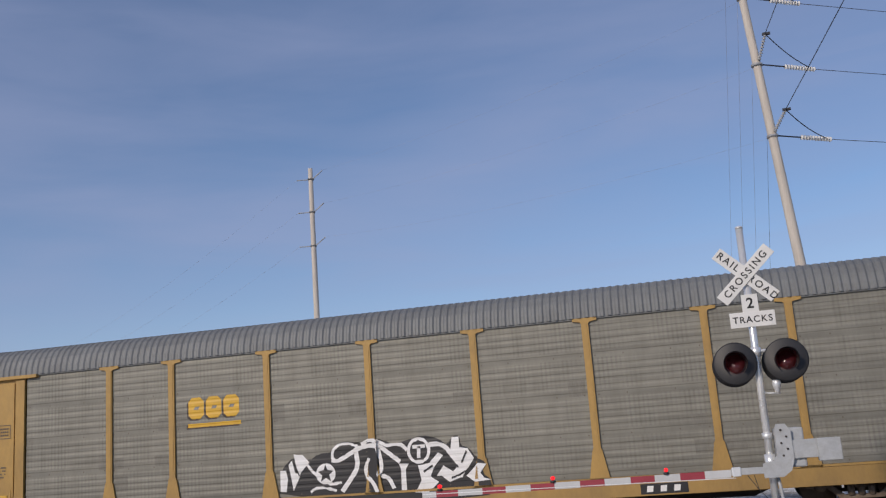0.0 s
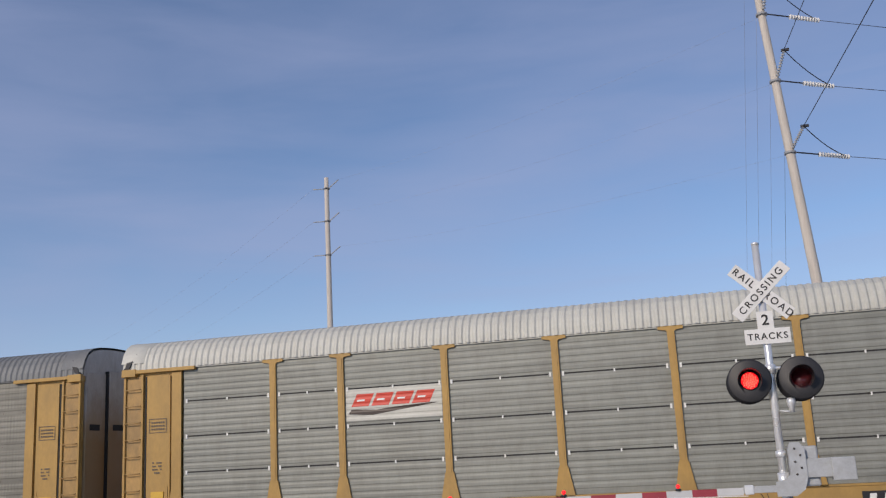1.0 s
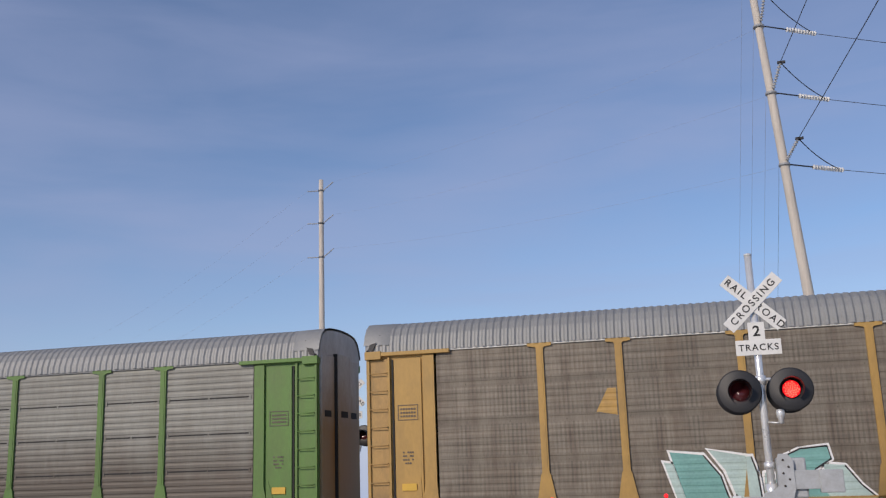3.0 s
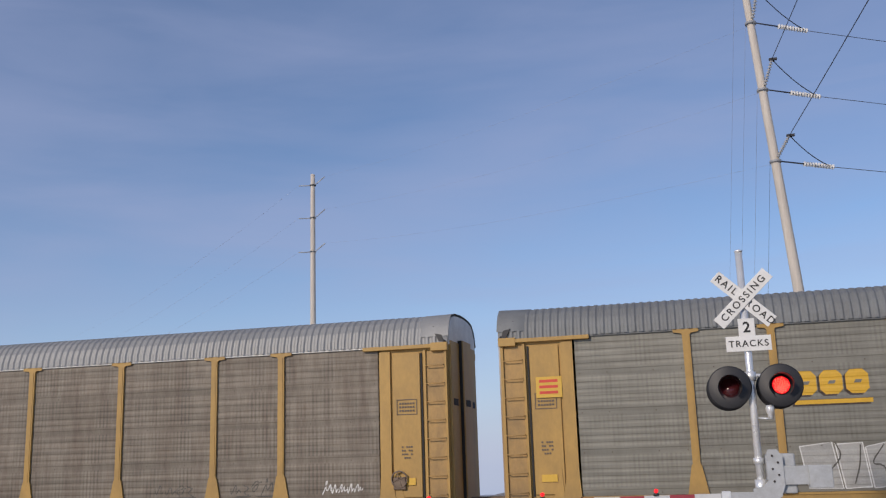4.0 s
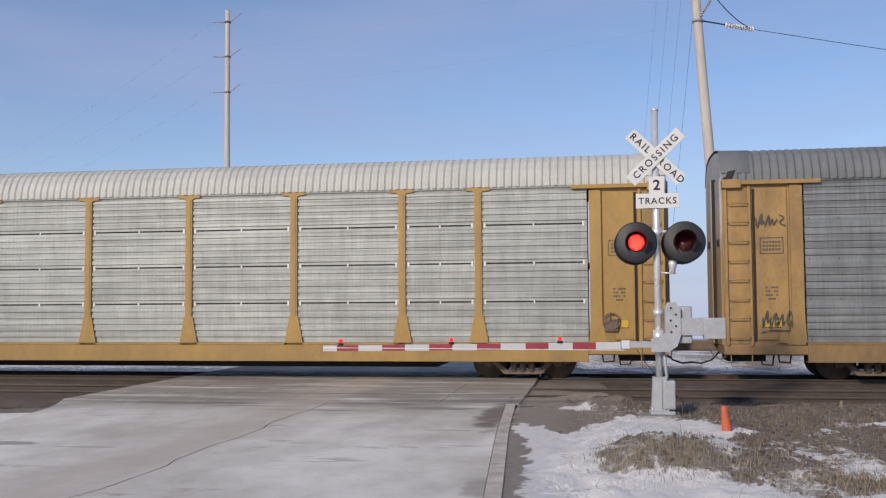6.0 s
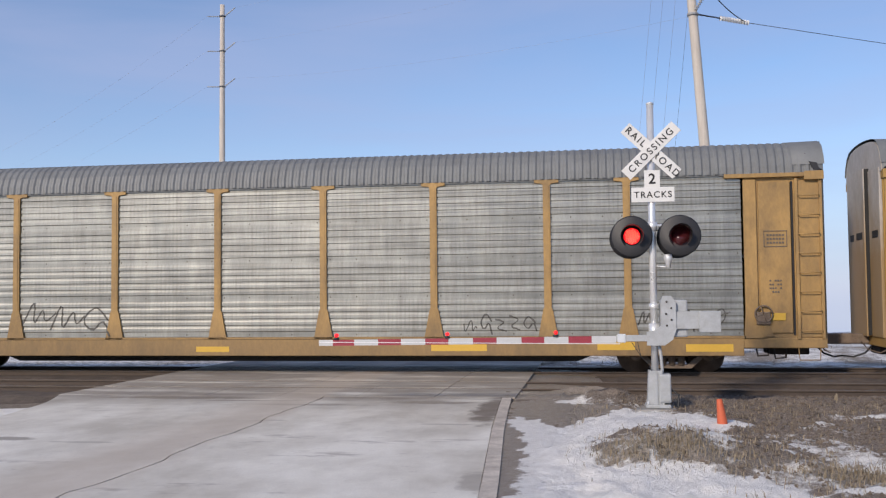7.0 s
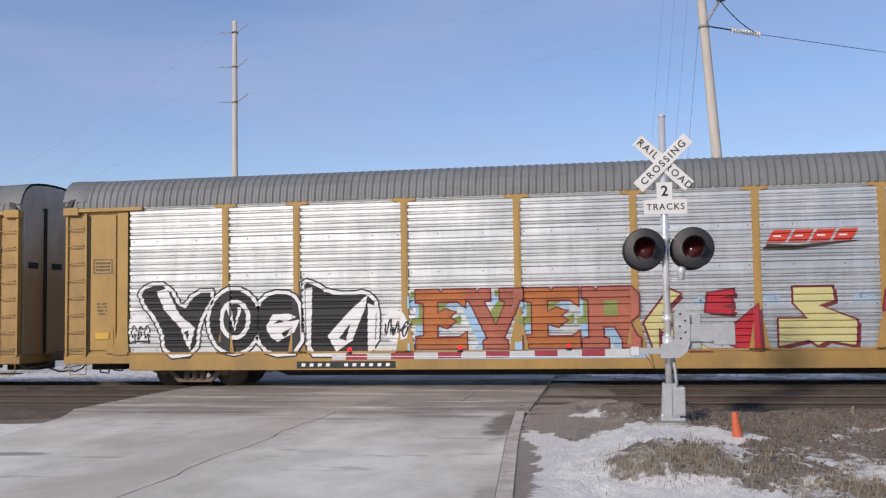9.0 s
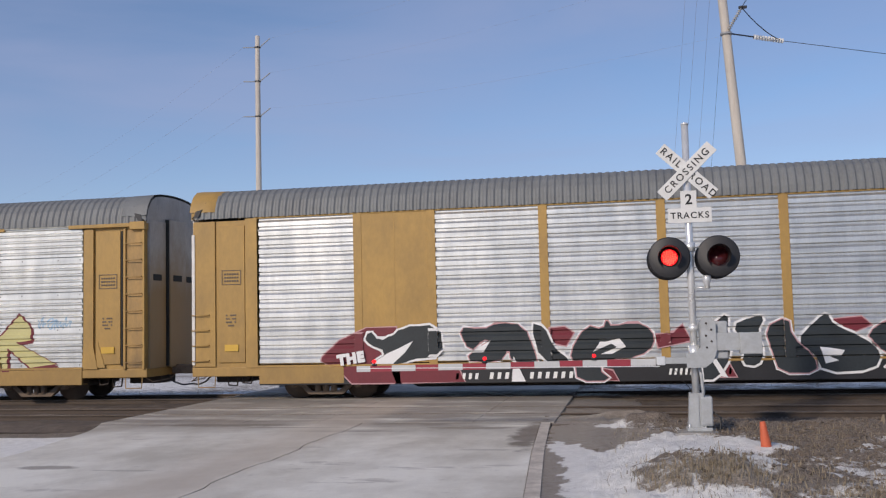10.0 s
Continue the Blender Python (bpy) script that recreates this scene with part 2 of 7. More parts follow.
    "arm_red": mat("arm_red_stripe", (0.29, 0.028, 0.045), 0.5, 0, 0.15, 3, 40, 0),
    "arm_white": mat("arm_white_stripe", (0.50, 0.51, 0.51), 0.5, 0, 0.1, 3, 40, 0),
    "pole": mat("weathered_pole_wood", (0.58, 0.53, 0.46), 0.85, 0, 0.18, 0.8, 18, 0.2, (6, 6, 0.5), (0.40, 0.35, 0.30), 0.5),
    "wire": mat("conductor_wire", (0.03, 0.03, 0.035), 0.5, 0.2, 0.1, 3, 30, 0),
    # blue put into the wire colour so thin wires fade into the hazy sky
    "wire_far": mat("sky_faded_aluminium_wire", (0.30, 0.34, 0.42), 0.6, 0.1, 0.1, 3, 30, 0),
    "porcelain": mat("pale_insulator", (0.72, 0.72, 0.70), 0.25, 0, 0.05, 5, 30, 0),
    "polymer": mat("grey_insulator", (0.30, 0.31, 0.32), 0.5, 0, 0.1, 5, 30, 0),
    "rail": mat("rail_steel", (0.075, 0.055, 0.042), 0.7, 0.1, 0.25, 3, 30, 0.1),
    "rail_head": mat("worn_rail_head", (0.17, 0.14, 0.12), 0.5, 0.5, 0.1, 3, 30, 0),
    "tie": mat("creosoted_tie", (0.055, 0.042, 0.034), 0.85, 0, 0.3, 2, 30, 0.3, (0.6, 3, 3)),
    "ballast": mat("ballast_stone", (0.115, 0.09, 0.07), 0.9, 0, 0.5, 3, 22, 0.9, (1, 1, 1), (0.07, 0.053, 0.04), 0.6),
    "crossing": mat("crossing_concrete", (0.34, 0.33, 0.31), 0.75, 0, 0.2, 1.5, 30, 0.2, (1, 1, 1), (0.14, 0.12, 0.105), 0.7),
    "stone": mat("loose_stone", (0.14, 0.112, 0.087), 0.95, 0, 0.5, 3, 40, 0.3),
    "cone": mat("faded_orange_plastic", (0.58, 0.12, 0.05), 0.6, 0, 0.15, 3, 40, 0.03),
    "straw": mat("dry_grass_straw", (0.27, 0.22, 0.15), 0.9, 0, 0.45, 2, 30, 0),
    "cable": mat("black_cable", (0.02, 0.02, 0.02), 0.5, 0, 0.1, 3, 30, 0),
    "kerb": mat("worn_kerb_concrete", (0.58, 0.52, 0.44), 0.8, 0, 0.25, 2.0, 30, 0.15, (1, 1, 1), (0.34, 0.29, 0.24), 0.8),
    "filler": mat("dirty_joint_filler", (0.24, 0.185, 0.14), 0.9, 0, 0.3, 3, 30, 0.1),
    "haze_trees": mat("hazy_far_trees", (0.30, 0.34, 0.40), 1.0, 0, 0.15, 0.02, 0.2, 0),
}


def masked_ground(name):
    """Bare soil, trampled straw, wet mud and snow, laid out by the sheet's own masks."""
    m = bpy.data.materials.new(name)
    m.use_nodes = True
    t = m.node_tree
    bsdf = t.nodes["Principled BSDF"]
    link = t.links.new
    tc = t.nodes.new("ShaderNodeTexCoord")
    at = t.nodes.new("ShaderNodeAttribute")
    at.attribute_name = "cover"
    sep = t.nodes.new("ShaderNodeSeparateColor")
    link(at.outputs["Color"], sep.inputs[0])

    def nz(s, d=6.0, r=0.65):
        n = t.nodes.new("ShaderNodeTexNoise")
        n.inputs["Scale"].default_value = s
        n.inputs["Detail"].default_value = d
        n.inputs["Roughness"].default_value = r
        link(tc.outputs["Object"], n.inputs["Vector"])
        return n.outputs["Fac"]

    def ramp(v, a, b, ca, cb):
        r = t.nodes.new("ShaderNodeMapRange")
        r.data_type = "FLOAT"
        r.inputs["From Min"].default_value = a
        r.inputs["From Max"].default_value = b
        link(v, r.inputs["Value"])
        mx = t.nodes.new("ShaderNodeMix")
        mx.data_type = "RGBA"
        link(r.outputs["Result"], mx.inputs["Factor"])
        mx.inputs["A"].default_value = (*ca, 1)
        mx.inputs["B"].default_value = (*cb, 1)
        return mx.outputs["Result"]

    def blend(mask, wob, amount, a, b, sharp=0.08):
        s = t.nodes.new("ShaderNodeMath")
        s.operation = "MULTIPLY_ADD"
        link(wob, s.inputs[0])
        s.inputs[1].default_value = amount
        link(mask, s.inputs[2])
        r = t.nodes.new("ShaderNodeMapRange")
        mid = 0.5 + amount * 0.5
        r.inputs["From Min"].default_value = mid - sharp
        r.inputs["From Max"].default_value = mid + sharp
        link(s.outputs[0], r.inputs["Value"])
        mx = t.nodes.new("ShaderNodeMix")
        mx.data_type = "RGBA"
        link(r.outputs["Result"], mx.inputs["Factor"])
        link(a, mx.inputs["A"])
        link(b, mx.inputs["B"])
        return mx.outputs["Result"], r.outputs["Result"]

    fine, mid, big = nz(38), nz(7), nz(1.3)
    soil = ramp(fine, 0.35, 0.68, (0.085, 0.064, 0.047), (0.34, 0.28, 0.22))
    straw = ramp(nz(24), 0.3, 0.7, (0.15, 0.125, 0.095), (0.48, 0.43, 0.36))
    mud = ramp(mid, 0.3, 0.7, (0.20, 0.165, 0.13), (0.33, 0.285, 0.235))
    snow = ramp(mid, 0.25, 0.75, (0.68, 0.66, 0.61), (0.90, 0.88, 0.83))
    c, _ = blend(sep.outputs[1], mid, 0.9, soil, straw, 0.25)
    c, f_mud = blend(sep.outputs[2], big, 0.35, c, mud, 0.06)
    c, f_snow = blend(sep.outputs[0], nz(2.6, 10.0, 0.78), 1.5, c, snow, 0.09)
    link(c, bsdf.inputs["Base Color"])
    rg = t.nodes.new("ShaderNodeMapRange")
    rg.inputs["To Min"].default_value = 0.92
    rg.inputs["To Max"].default_value = 0.45
    link(f_mud, rg.inputs["Value"])
    link(rg.outputs["Result"], bsdf.inputs["Roughness"])
    b = t.nodes.new("ShaderNodeBump")
    b.inputs["Strength"].default_value = 0.7
    b.inputs["Distance"].default_value = 0.05
    link(nz(20, 8.0, 0.7), b.inputs["Height"])
    link(b.outputs["Normal"], bsdf.inputs["Normal"])
    return m


def road_surface(name):
    """Concrete road under a thin trodden film of snow and dust, darker wheel-worn patches."""
    m = bpy.data.materials.new(name)
    m.use_nodes = True
    t = m.node_tree
    bsdf = t.nodes["Principled BSDF"]
    link = t.links.new
    tc = t.nodes.new("ShaderNodeTexCoord")

    def nz(s, d=6.0, r=0.6, stretch=(1, 1, 1)):
        mp = t.nodes.new("ShaderNodeMapping")
        mp.inputs["Scale"].default_value = stretch
        link(tc.outputs["Object"], mp.inputs["Vector"])
        n = t.nodes.new("ShaderNodeTexNoise")
        n.inputs["Scale"].default_value = s
        n.inputs["Detail"].default_value = d
        n.inputs["Roughness"].default_value = r
        link(mp.outputs["Vector"], n.inputs["Vector"])
        return n.outputs["Fac"]

    def rng(v, a, b, c=0.0, d=1.0):
        r = t.nodes.new("ShaderNodeMapRange")
        for k, x in zip(("From Min", "From Max", "To Min", "To Max"), (a, b, c, d)):
            r.inputs[k].default_value = x
        link(v, r.inputs["Value"])
        return r.outputs["Result"]

    def mix(f, a, b):
        mx = t.nodes.new("ShaderNodeMix")
        mx.data_type = "RGBA"
        link(f, mx.inputs["Factor"])
        for k, x in (("A", a), ("B", b)):
            if isinstance(x, tuple):
                mx.inputs[k].default_value = (*x, 1)
            else:
                link(x, mx.inputs[k])
        return mx.outputs["Result"]

    film = mix(rng(nz(0.5, 7.0, 0.62, (1.0, 0.6, 1)), 0.38, 0.60), (0.53, 0.49, 0.405), (0.85, 0.82, 0.72))
    film = mix(rng(nz(45, 3.0), 0.3, 0.75, 0.0, 0.35), film, (0.50, 0.46, 0.42))
    film = mix(rng(nz(0.8, 9.0, 0.68, (0.45, 1.3, 1)), 0.60, 0.66, 0.0, 0.65), film, (0.30, 0.26, 0.22))
    film = mix(rng(nz(3.5, 8.0, 0.7), 0.60, 0.72, 0.0, 0.5), film, (0.34, 0.30, 0.26))
    sep = t.nodes.new("ShaderNodeSeparateXYZ")
    link(tc.outputs["Object"], sep.inputs[0])
    near_rails = rng(sep.outputs["Y"], 15.8, 18.6, 0.0, 0.85)
    mulv = t.nodes.new("ShaderNodeMath")
    mulv.operation = "MULTIPLY"
    link(near_rails, mulv.inputs[0])
    link(rng(nz(0.7, 9.0, 0.68, (0.40, 1.9, 1)), 0.32, 0.50), mulv.inputs[1])
    film = mix(mulv.outputs[0], film, (0.22, 0.19, 0.16))
    # thin mud dragged along by wheels: long soft-edged films
    wob = nz(2.2, 8.0, 0.65)
    for cx, cy, rx, ry, amount in ((-1.74, 16.6, 0.36, 2.0, 1.0), (-1.25, 10.2, 0.25, 0.6, 0.5), (-3.1, 17.5, 0.9, 0.26, 0.7), (-5.2, 17.0, 1.2, 0.13, 0.6), (-4.4, 18.2, 1.6, 0.14, 0.6),
                                   (-8.0, 18.0, 1.9, 0.24, 0.8), (-6.4, 17.6, 1.0, 0.12, 0.7), (-8.35, 12.6, 0.5, 0.2, 0.7), (-7.0, 12.4, 0.6, 0.09, 0.4), (-2.2, 14.6, 0.5, 0.10, 0.4)):
        off = t.nodes.new("ShaderNodeVectorMath")
        off.operation = "SUBTRACT"
        link(tc.outputs["Object"], off.inputs[0])
        off.inputs[1].default_value = (cx, cy, 0)
        size = t.nodes.new("ShaderNodeVectorMath")
        size.operation = "DIVIDE"
        link(off.outputs[0], size.inputs[0])
        size.inputs[1].default_value = (rx, ry, 1e6)
        far = t.nodes.new("ShaderNodeVectorMath")
        far.operation = "LENGTH"
        link(size.outputs[0], far.inputs[0])
        edge = t.nodes.new("ShaderNodeMath")
        edge.operation = "MULTIPLY_ADD"
        link(wob, edge.inputs[0])
        edge.inputs[1].default_value = 1.8
        link(far.outputs["Value"], edge.inputs[2])
        film = mix(rng(edge.outputs[0], 1.95, 1.6, 0.0, amount), film, (0.20, 0.168, 0.135))
    # brown dust lying along the lengthwise joint
    wander = t.nodes.new("ShaderNodeMath")
    wander.operation = "MULTIPLY_ADD"
    link(nz(0.6, 5.0), wander.inputs[0])
    wander.inputs[1].default_value = 0.9
    link(sep.outputs["X"], wander.inputs[2])
    dusty = t.nodes.new("ShaderNodeMath")
    dusty.operation = "MULTIPLY"
    link(rng(wander.outputs[0], -6.5, -5.6), dusty.inputs[0])
    link(rng(wander.outputs[0], -4.55, -4.95, 0.0, 0.6), dusty.inputs[1])
    film = mix(dusty.outputs[0], film, (0.50, 0.425, 0.34))
    link(film, bsdf.inputs["Base Color"])
    link(rng(nz(2.0), 0.3, 0.7, 0.5, 0.8), bsdf.inputs["Roughness"])
    b = t.nodes.new("ShaderNodeBump")
    b.inputs["Strength"].default_value = 0.25
    b.inputs["Distance"].default_value = 0.02
    link(nz(30, 5.0), b.inputs["Height"])
    link(b.outputs["Normal"], bsdf.inputs["Normal"])
    return m


M["ground"] = masked_ground("winter_verge")
M["road"] = road_surface("snow_filmed_concrete")


# ---------------------------------------------------------------- mesh helpers
def part(name, bm, material, parent=None, label=""):
    """Links a bmesh as one mesh object, under a thing or a part."""
    me = bpy.data.meshes.new(name)
    bm.to_mesh(me)
    bm.free()
    me.materials.append(M[material])
    ob = new(name, me)
    ob.parent = parent
    if label:
        ob["label"] = label
    return ob


def shared(name, me, parent, m=None):
    """One more object on a mesh that is already there."""
    ob = new(name, me)
    ob.parent = parent
    if m is not None:
        ob.matrix_basis = m
    return ob


def thing(name, label, category, group="", m=None):
    ob = tagged(new(name), label, category, group)
    if m is not None:
        ob.matrix_basis = m
    return ob


def box(bm, x0, x1, y0, y1, z0, z1, bevel=0.0):
    b = bmesh.new() if bevel else bm
    v = [b.verts.new((x, y, z)) for x in (x0, x1) for y in (y0, y1) for z in (z0, z1)]
    for f in ((0, 1, 3, 2), (4, 6, 7, 5), (0, 4, 5, 1), (2, 3, 7, 6), (0, 2, 6, 4), (1, 5, 7, 3)):
        b.faces.new([v[i] for i in f])
    if bevel:
        bmesh.ops.bevel(b, geom=list(b.edges), offset=bevel, segments=2, affect="EDGES", profile=0.5)
        join(bm, b)
    return bm


def join(bm, other):
    """Adds the faces of another bmesh, and frees it."""
    copy = {v: bm.verts.new(v.co) for v in other.verts}
    for f in other.faces:
        bm.faces.new([copy[v] for v in f.verts])
    other.free()


def boxed(*a, bevel=0.0):
    return box(bmesh.new(), *a, bevel=bevel)


def ring_of(bm, c, u, v, r, n):
    return [bm.verts.new(c + (u * math.cos(2 * math.pi * i / n) + v * math.sin(2 * math.pi * i / n)) * r) for i in range(n)]


def tube(bm, pts, r, n=8, cap=True, taper=1.0):
    """A round bar along points; taper scales its far end."""
    pts = [Vector(p) for p in pts]
    rings = []
    u = None
    for i, p in enumerate(pts):
        d = (pts[min(i + 1, len(pts) - 1)] - pts[max(i - 1, 0)]).normalized()
        if u is None:
            u = d.orthogonal().normalized()
        u = (u - d * u.dot(d)).normalized()
        k = 1 + (taper - 1) * i / (len(pts) - 1)
        rings.append(ring_of(bm, p, u, d.cross(u), r * k, n))
    for a, b in zip(rings, rings[1:]):
        for i in range(n):
            bm.faces.new((a[i], a[(i + 1) % n], b[(i + 1) % n], b[i])).smooth = True
    if cap:
        bm.faces.new(rings[0][::-1])
        bm.faces.new(rings[-1])
    return bm


def tubed(pts, r, n=8, taper=1.0):
    return tube(bmesh.new(), pts, r, n, True, taper)


def lathe(bm, profile, n=20, at=(0, 0, 0), axis="Z"):
    """Turns (radius, height) points round an axis."""
    rings = []
    for r, h in profile:
        ring = []
        for i in range(n):
            a = 2 * math.pi * i / n
            x, y, z = r * math.cos(a), r * math.sin(a), h
            p = {"Z": (x, y, z), "Y": (x, z, y), "X": (z, x, y)}[axis]
            ring.append(bm.verts.new(Vector(p) + Vector(at)))
        rings.append(ring)
    for a, b in zip(rings, rings[1:]):
        for i in range(n):
            bm.faces.new((a[i], a[(i + 1) % n], b[(i + 1) % n], b[i])).smooth = True
    bm.faces.new(rings[0][::-1])
    bm.faces.new(rings[-1])
    bmesh.ops.recalc_face_normals(bm, faces=list(bm.faces))
    return bm


def slab(bm, outline, y0, y1):
    """An outline of (x, z) points, thick from y0 to y1."""
    a = [bm.verts.new((x, y0, z)) for x, z in outline]
    b = [bm.verts.new((x, y1, z)) for x, z in outline]
    bm.faces.new(a)
    bm.faces.new(b[::-1])
    n = len(a)
    for i in range(n):
        bm.faces.new((a[i], b[i], b[(i + 1) % n], a[(i + 1) % n]))
    bmesh.ops.recalc_face_normals(bm, faces=list(bm.faces))
    return bm


def lettering(name, text, size, material, parent, m, label="", bold=0.0, gap=1.2):
    """Words in the built-in font as a flat mesh, at the pose m."""
    cu = bpy.data.curves.new(name, "FONT")
    cu.body, cu.size, cu.align_x, cu.align_y = text, size, "CENTER", "CENTER"
    cu.offset, cu.extrude, cu.space_character = bold, 0.002, gap
    tmp = bpy.data.objects.new(name, cu)
    me = bpy.data.meshes.new_from_object(tmp)
    bpy.data.objects.remove(tmp)
    me.materials.clear()
    me.materials.append(M[material])
    ob = new(name, me)
    ob.parent = parent
    ob.matrix_basis = m
    if label:
        ob["label"] = label
    return ob


# ---------------------------------------------------------------- ground, road and tracks
TRACK_FAR, TRACK_NEAR = 25.19, 20.9
ROAD_L, ROAD_R = -9.7, -1.25


def bump_at(x, y, cx, cy, rx, ry):
    return math.exp(-(((x - cx) / rx) ** 2 + ((y - cy) / ry) ** 2))


def ground_z(x, y):
    z = -0.14
    if y < 19.0 and x > -1.7:
        z += 0.11 * min(1.0, (x + 1.7) / 0.2)
        z += 0.34 * bump_at(x, y, 0.95, 11.9, 1.05, 1.0) + 0.12 * bump_at(x, y, 0.9, 13.8, 1.3, 1.4)
        if x < -0.3 and y < 18.4:
            z = max(z, -0.012 - 0.03 * max(0.0, x + 0.8))       # gutter almost flush with the kerb
    if x < ROAD_L - 0.5:
        z -= 0.10
    if 6 < y < 60 and abs(x) < 60:
        calm = min(1.0, max(0.0, (x + 0.75) / 0.5)) if -1.9 < x < 0 and y < 19 else 1.0
        z += calm * (0.07 * noise.noise((x * 0.9, y * 0.9, 0)) + 0.05 * noise.noise((x * 3.1, y * 3.1, 4)))
        if x > -0.6 and y < 19.5:
            z += 0.045 * noise.noise((x * 7.3, y * 7.3, 2)) + 0.03 * noise.noise((x * 15.0, y * 15.0, 9))
    if y > 29:
        z -= min(0.5, (y - 29) * 0.08) + 0.045 * max(0.0, y - 45)      # the land falls away beyond the line
    if ROAD_L - 0.25 < x < ROAD_R - 0.35 or 18.6 < y < 28.2 and not (x > -0.6 and y < 19.2):
        z = min(z, -0.16) if not (-1.8 < x < 0.7 and 18.3 < y < 19.9) else -0.015 + 0.05 * noise.noise((x * 3, y * 3, 1)) + 0.16 * bump_at(x, y, -0.1, 19.4, 0.6, 0.5)
    if -0.8 < x < 1.3 and 17.0 < y < 19.8:
        z += 0.24 * bump_at(x, y, 0.2, 18.4, 0.5, 0.5) * (1 + 0.5 * noise.noise((x * 6, y * 6, 3)))   # heap of spilt gravel
    if -1.75 < x < 0.1 and 19.85 < y < 27.7:
        z = -0.045 + 0.012 * noise.noise((x * 4, y * 4, 6)) - 0.05 * max(0.0, min(1.0, x + 0.9))
    return z


SNOW_EDGE = [(-1.46, 15.5), (-1.05, 15.5), (-0.55, 13.9), (-0.1, 15.6), (0.5, 16.8), (1.3, 16.4), (2.2, 14.7), (1.4, 13.7), (0.35, 13.4), (-0.3, 11.9),
             (0.05, 11.0), (1.1, 10.8), (1.6, 10.6), (2.1, 10.1), (2.1, 8.5), (-0.82, 8.5), (-0.80, 11.1), (-0.86, 13.0)]
MUD_EDGE = [(-1.55, 17.8), (-0.95, 18.3), (0.0, 17.5), (0.5, 17.0), (0.0, 16.0), (-0.4, 13.6), (-0.75, 15.3), (-1.36, 15.7)]


def inside(x, y, ring):
    hit = False
    for (xa, ya), (xb, yb) in zip(ring, ring[1:] + ring[:1]):
        if (ya > y) != (yb > y) and x < xa + (xb - xa) * (y - ya) / (yb - ya):
            hit = not hit
    return hit


def cover(x, y):
    """Snow, straw and mud at a place, 0 to 1."""
    n1 = noise.noise((x * 0.55, y * 0.55, 7))
    n2 = noise.noise((x * 1.7, y * 1.7, 3))
    snow, straw, mud = 0.10, 0.35, 0.0
    if y > 27.2 or y < -4:
        return (0.85 if y < 0 else 0.50) + 0.35 * n1, 0.5, 0.0
    if x < ROAD_L - 0.1:
        snow = 0.85 + 0.3 * n1 if y < 17.9 else 0.12
        return snow, 0.3, 0.0
    if x > -1.75:
        # verge beside the road: snow round the mound, wet mud in the gutter
        wx = x + 0.16 * noise.noise((x * 2.3, y * 2.3, 11)) + 0.07 * noise.noise((x * 7.0, y * 7.0, 12))
        wy = y + 0.30 * noise.noise((x * 2.3, y * 2.3, 13)) + 0.12 * noise.noise((x * 7.0, y * 7.0, 14))
        on_mound = bump_at(x, y, 0.9, 11.7, 1.0, 0.85)
        snow = 0.36 + 0.34 * n1 + 0.24 * n2
        deep = 0.0
        if 8 < y < 18 and x < 3:
            deep = sum(inside(wx + dx, wy + dy, SNOW_EDGE) for dx, dy in ((0, 0), (0.13, 0.1), (-0.13, 0.1), (0.1, -0.2), (-0.1, -0.2))) / 5
        snow = max(snow, snow + (0.98 + 0.2 * n2 - snow) * deep)
        snow = max(snow, (0.62 + 0.2 * n2) * bump_at(x, y, 1.1, 12.3, 1.3, 1.1), 0.85 * bump_at(wx, wy, 2.7, 10.3, 0.5, 0.2), 0.8 * bump_at(wx, wy, 3.1, 11.9, 0.7, 0.25), 0.7 * bump_at(wx, wy, 4.2, 13.4, 0.9, 0.3))
        straw = 0.15 + 0.75 * bump_at(x, y, 0.7, 11.4, 0.8, 0.5) + 0.7 * bump_at(x, y, 3.2, 11.0, 1.2, 0.7) + 0.9 * bump_at(x, y, 1.5, 9.5, 0.45, 0.4)
        mud = 0.1 * n2
        if inside(wx, wy, MUD_EDGE) or (-1.5 < wx < -0.66 and wy < 15.6) or (-1.6 < x < 0.3 and y > 18.2):
            mud, snow = 1.0, min(snow, 0.12) if deep < 0.3 else snow
        heap = bump_at(x, y, 0.2, 18.4, 0.42, 0.42)
        snow = max(snow, 0.95 * bump_at(wx, wy, -0.40, 17.9, 0.42, 0.45), 0.8 * bump_at(wx, wy, 0.85, 17.5, 0.4, 0.22)) * (1 - 0.8 * heap)
        mud *= 1 - heap
        if y > 16.5 and x > 1.3:
            snow -= 0.25
            mud += 0.15
    if y > 18.5:
        snow -= 0.35
        straw = 0.1
    return max(0, min(1, snow)), max(0, min(1, straw)), max(0, min(1, mud))


def grid_lines(dense0, dense1, step, far):
    a = list(np.arange(dense0, dense1 + 1e-6, step))
    s, lo, hi = step, [], []
    p = a[-1]
    while p < far:
        s *= 1.22
        p += s
        hi.append(p)
    s, p = step, a[0]
    while p > -far:
        s *= 1.22
        p -= s
        lo.append(p)
    return lo[::-1] + a + hi


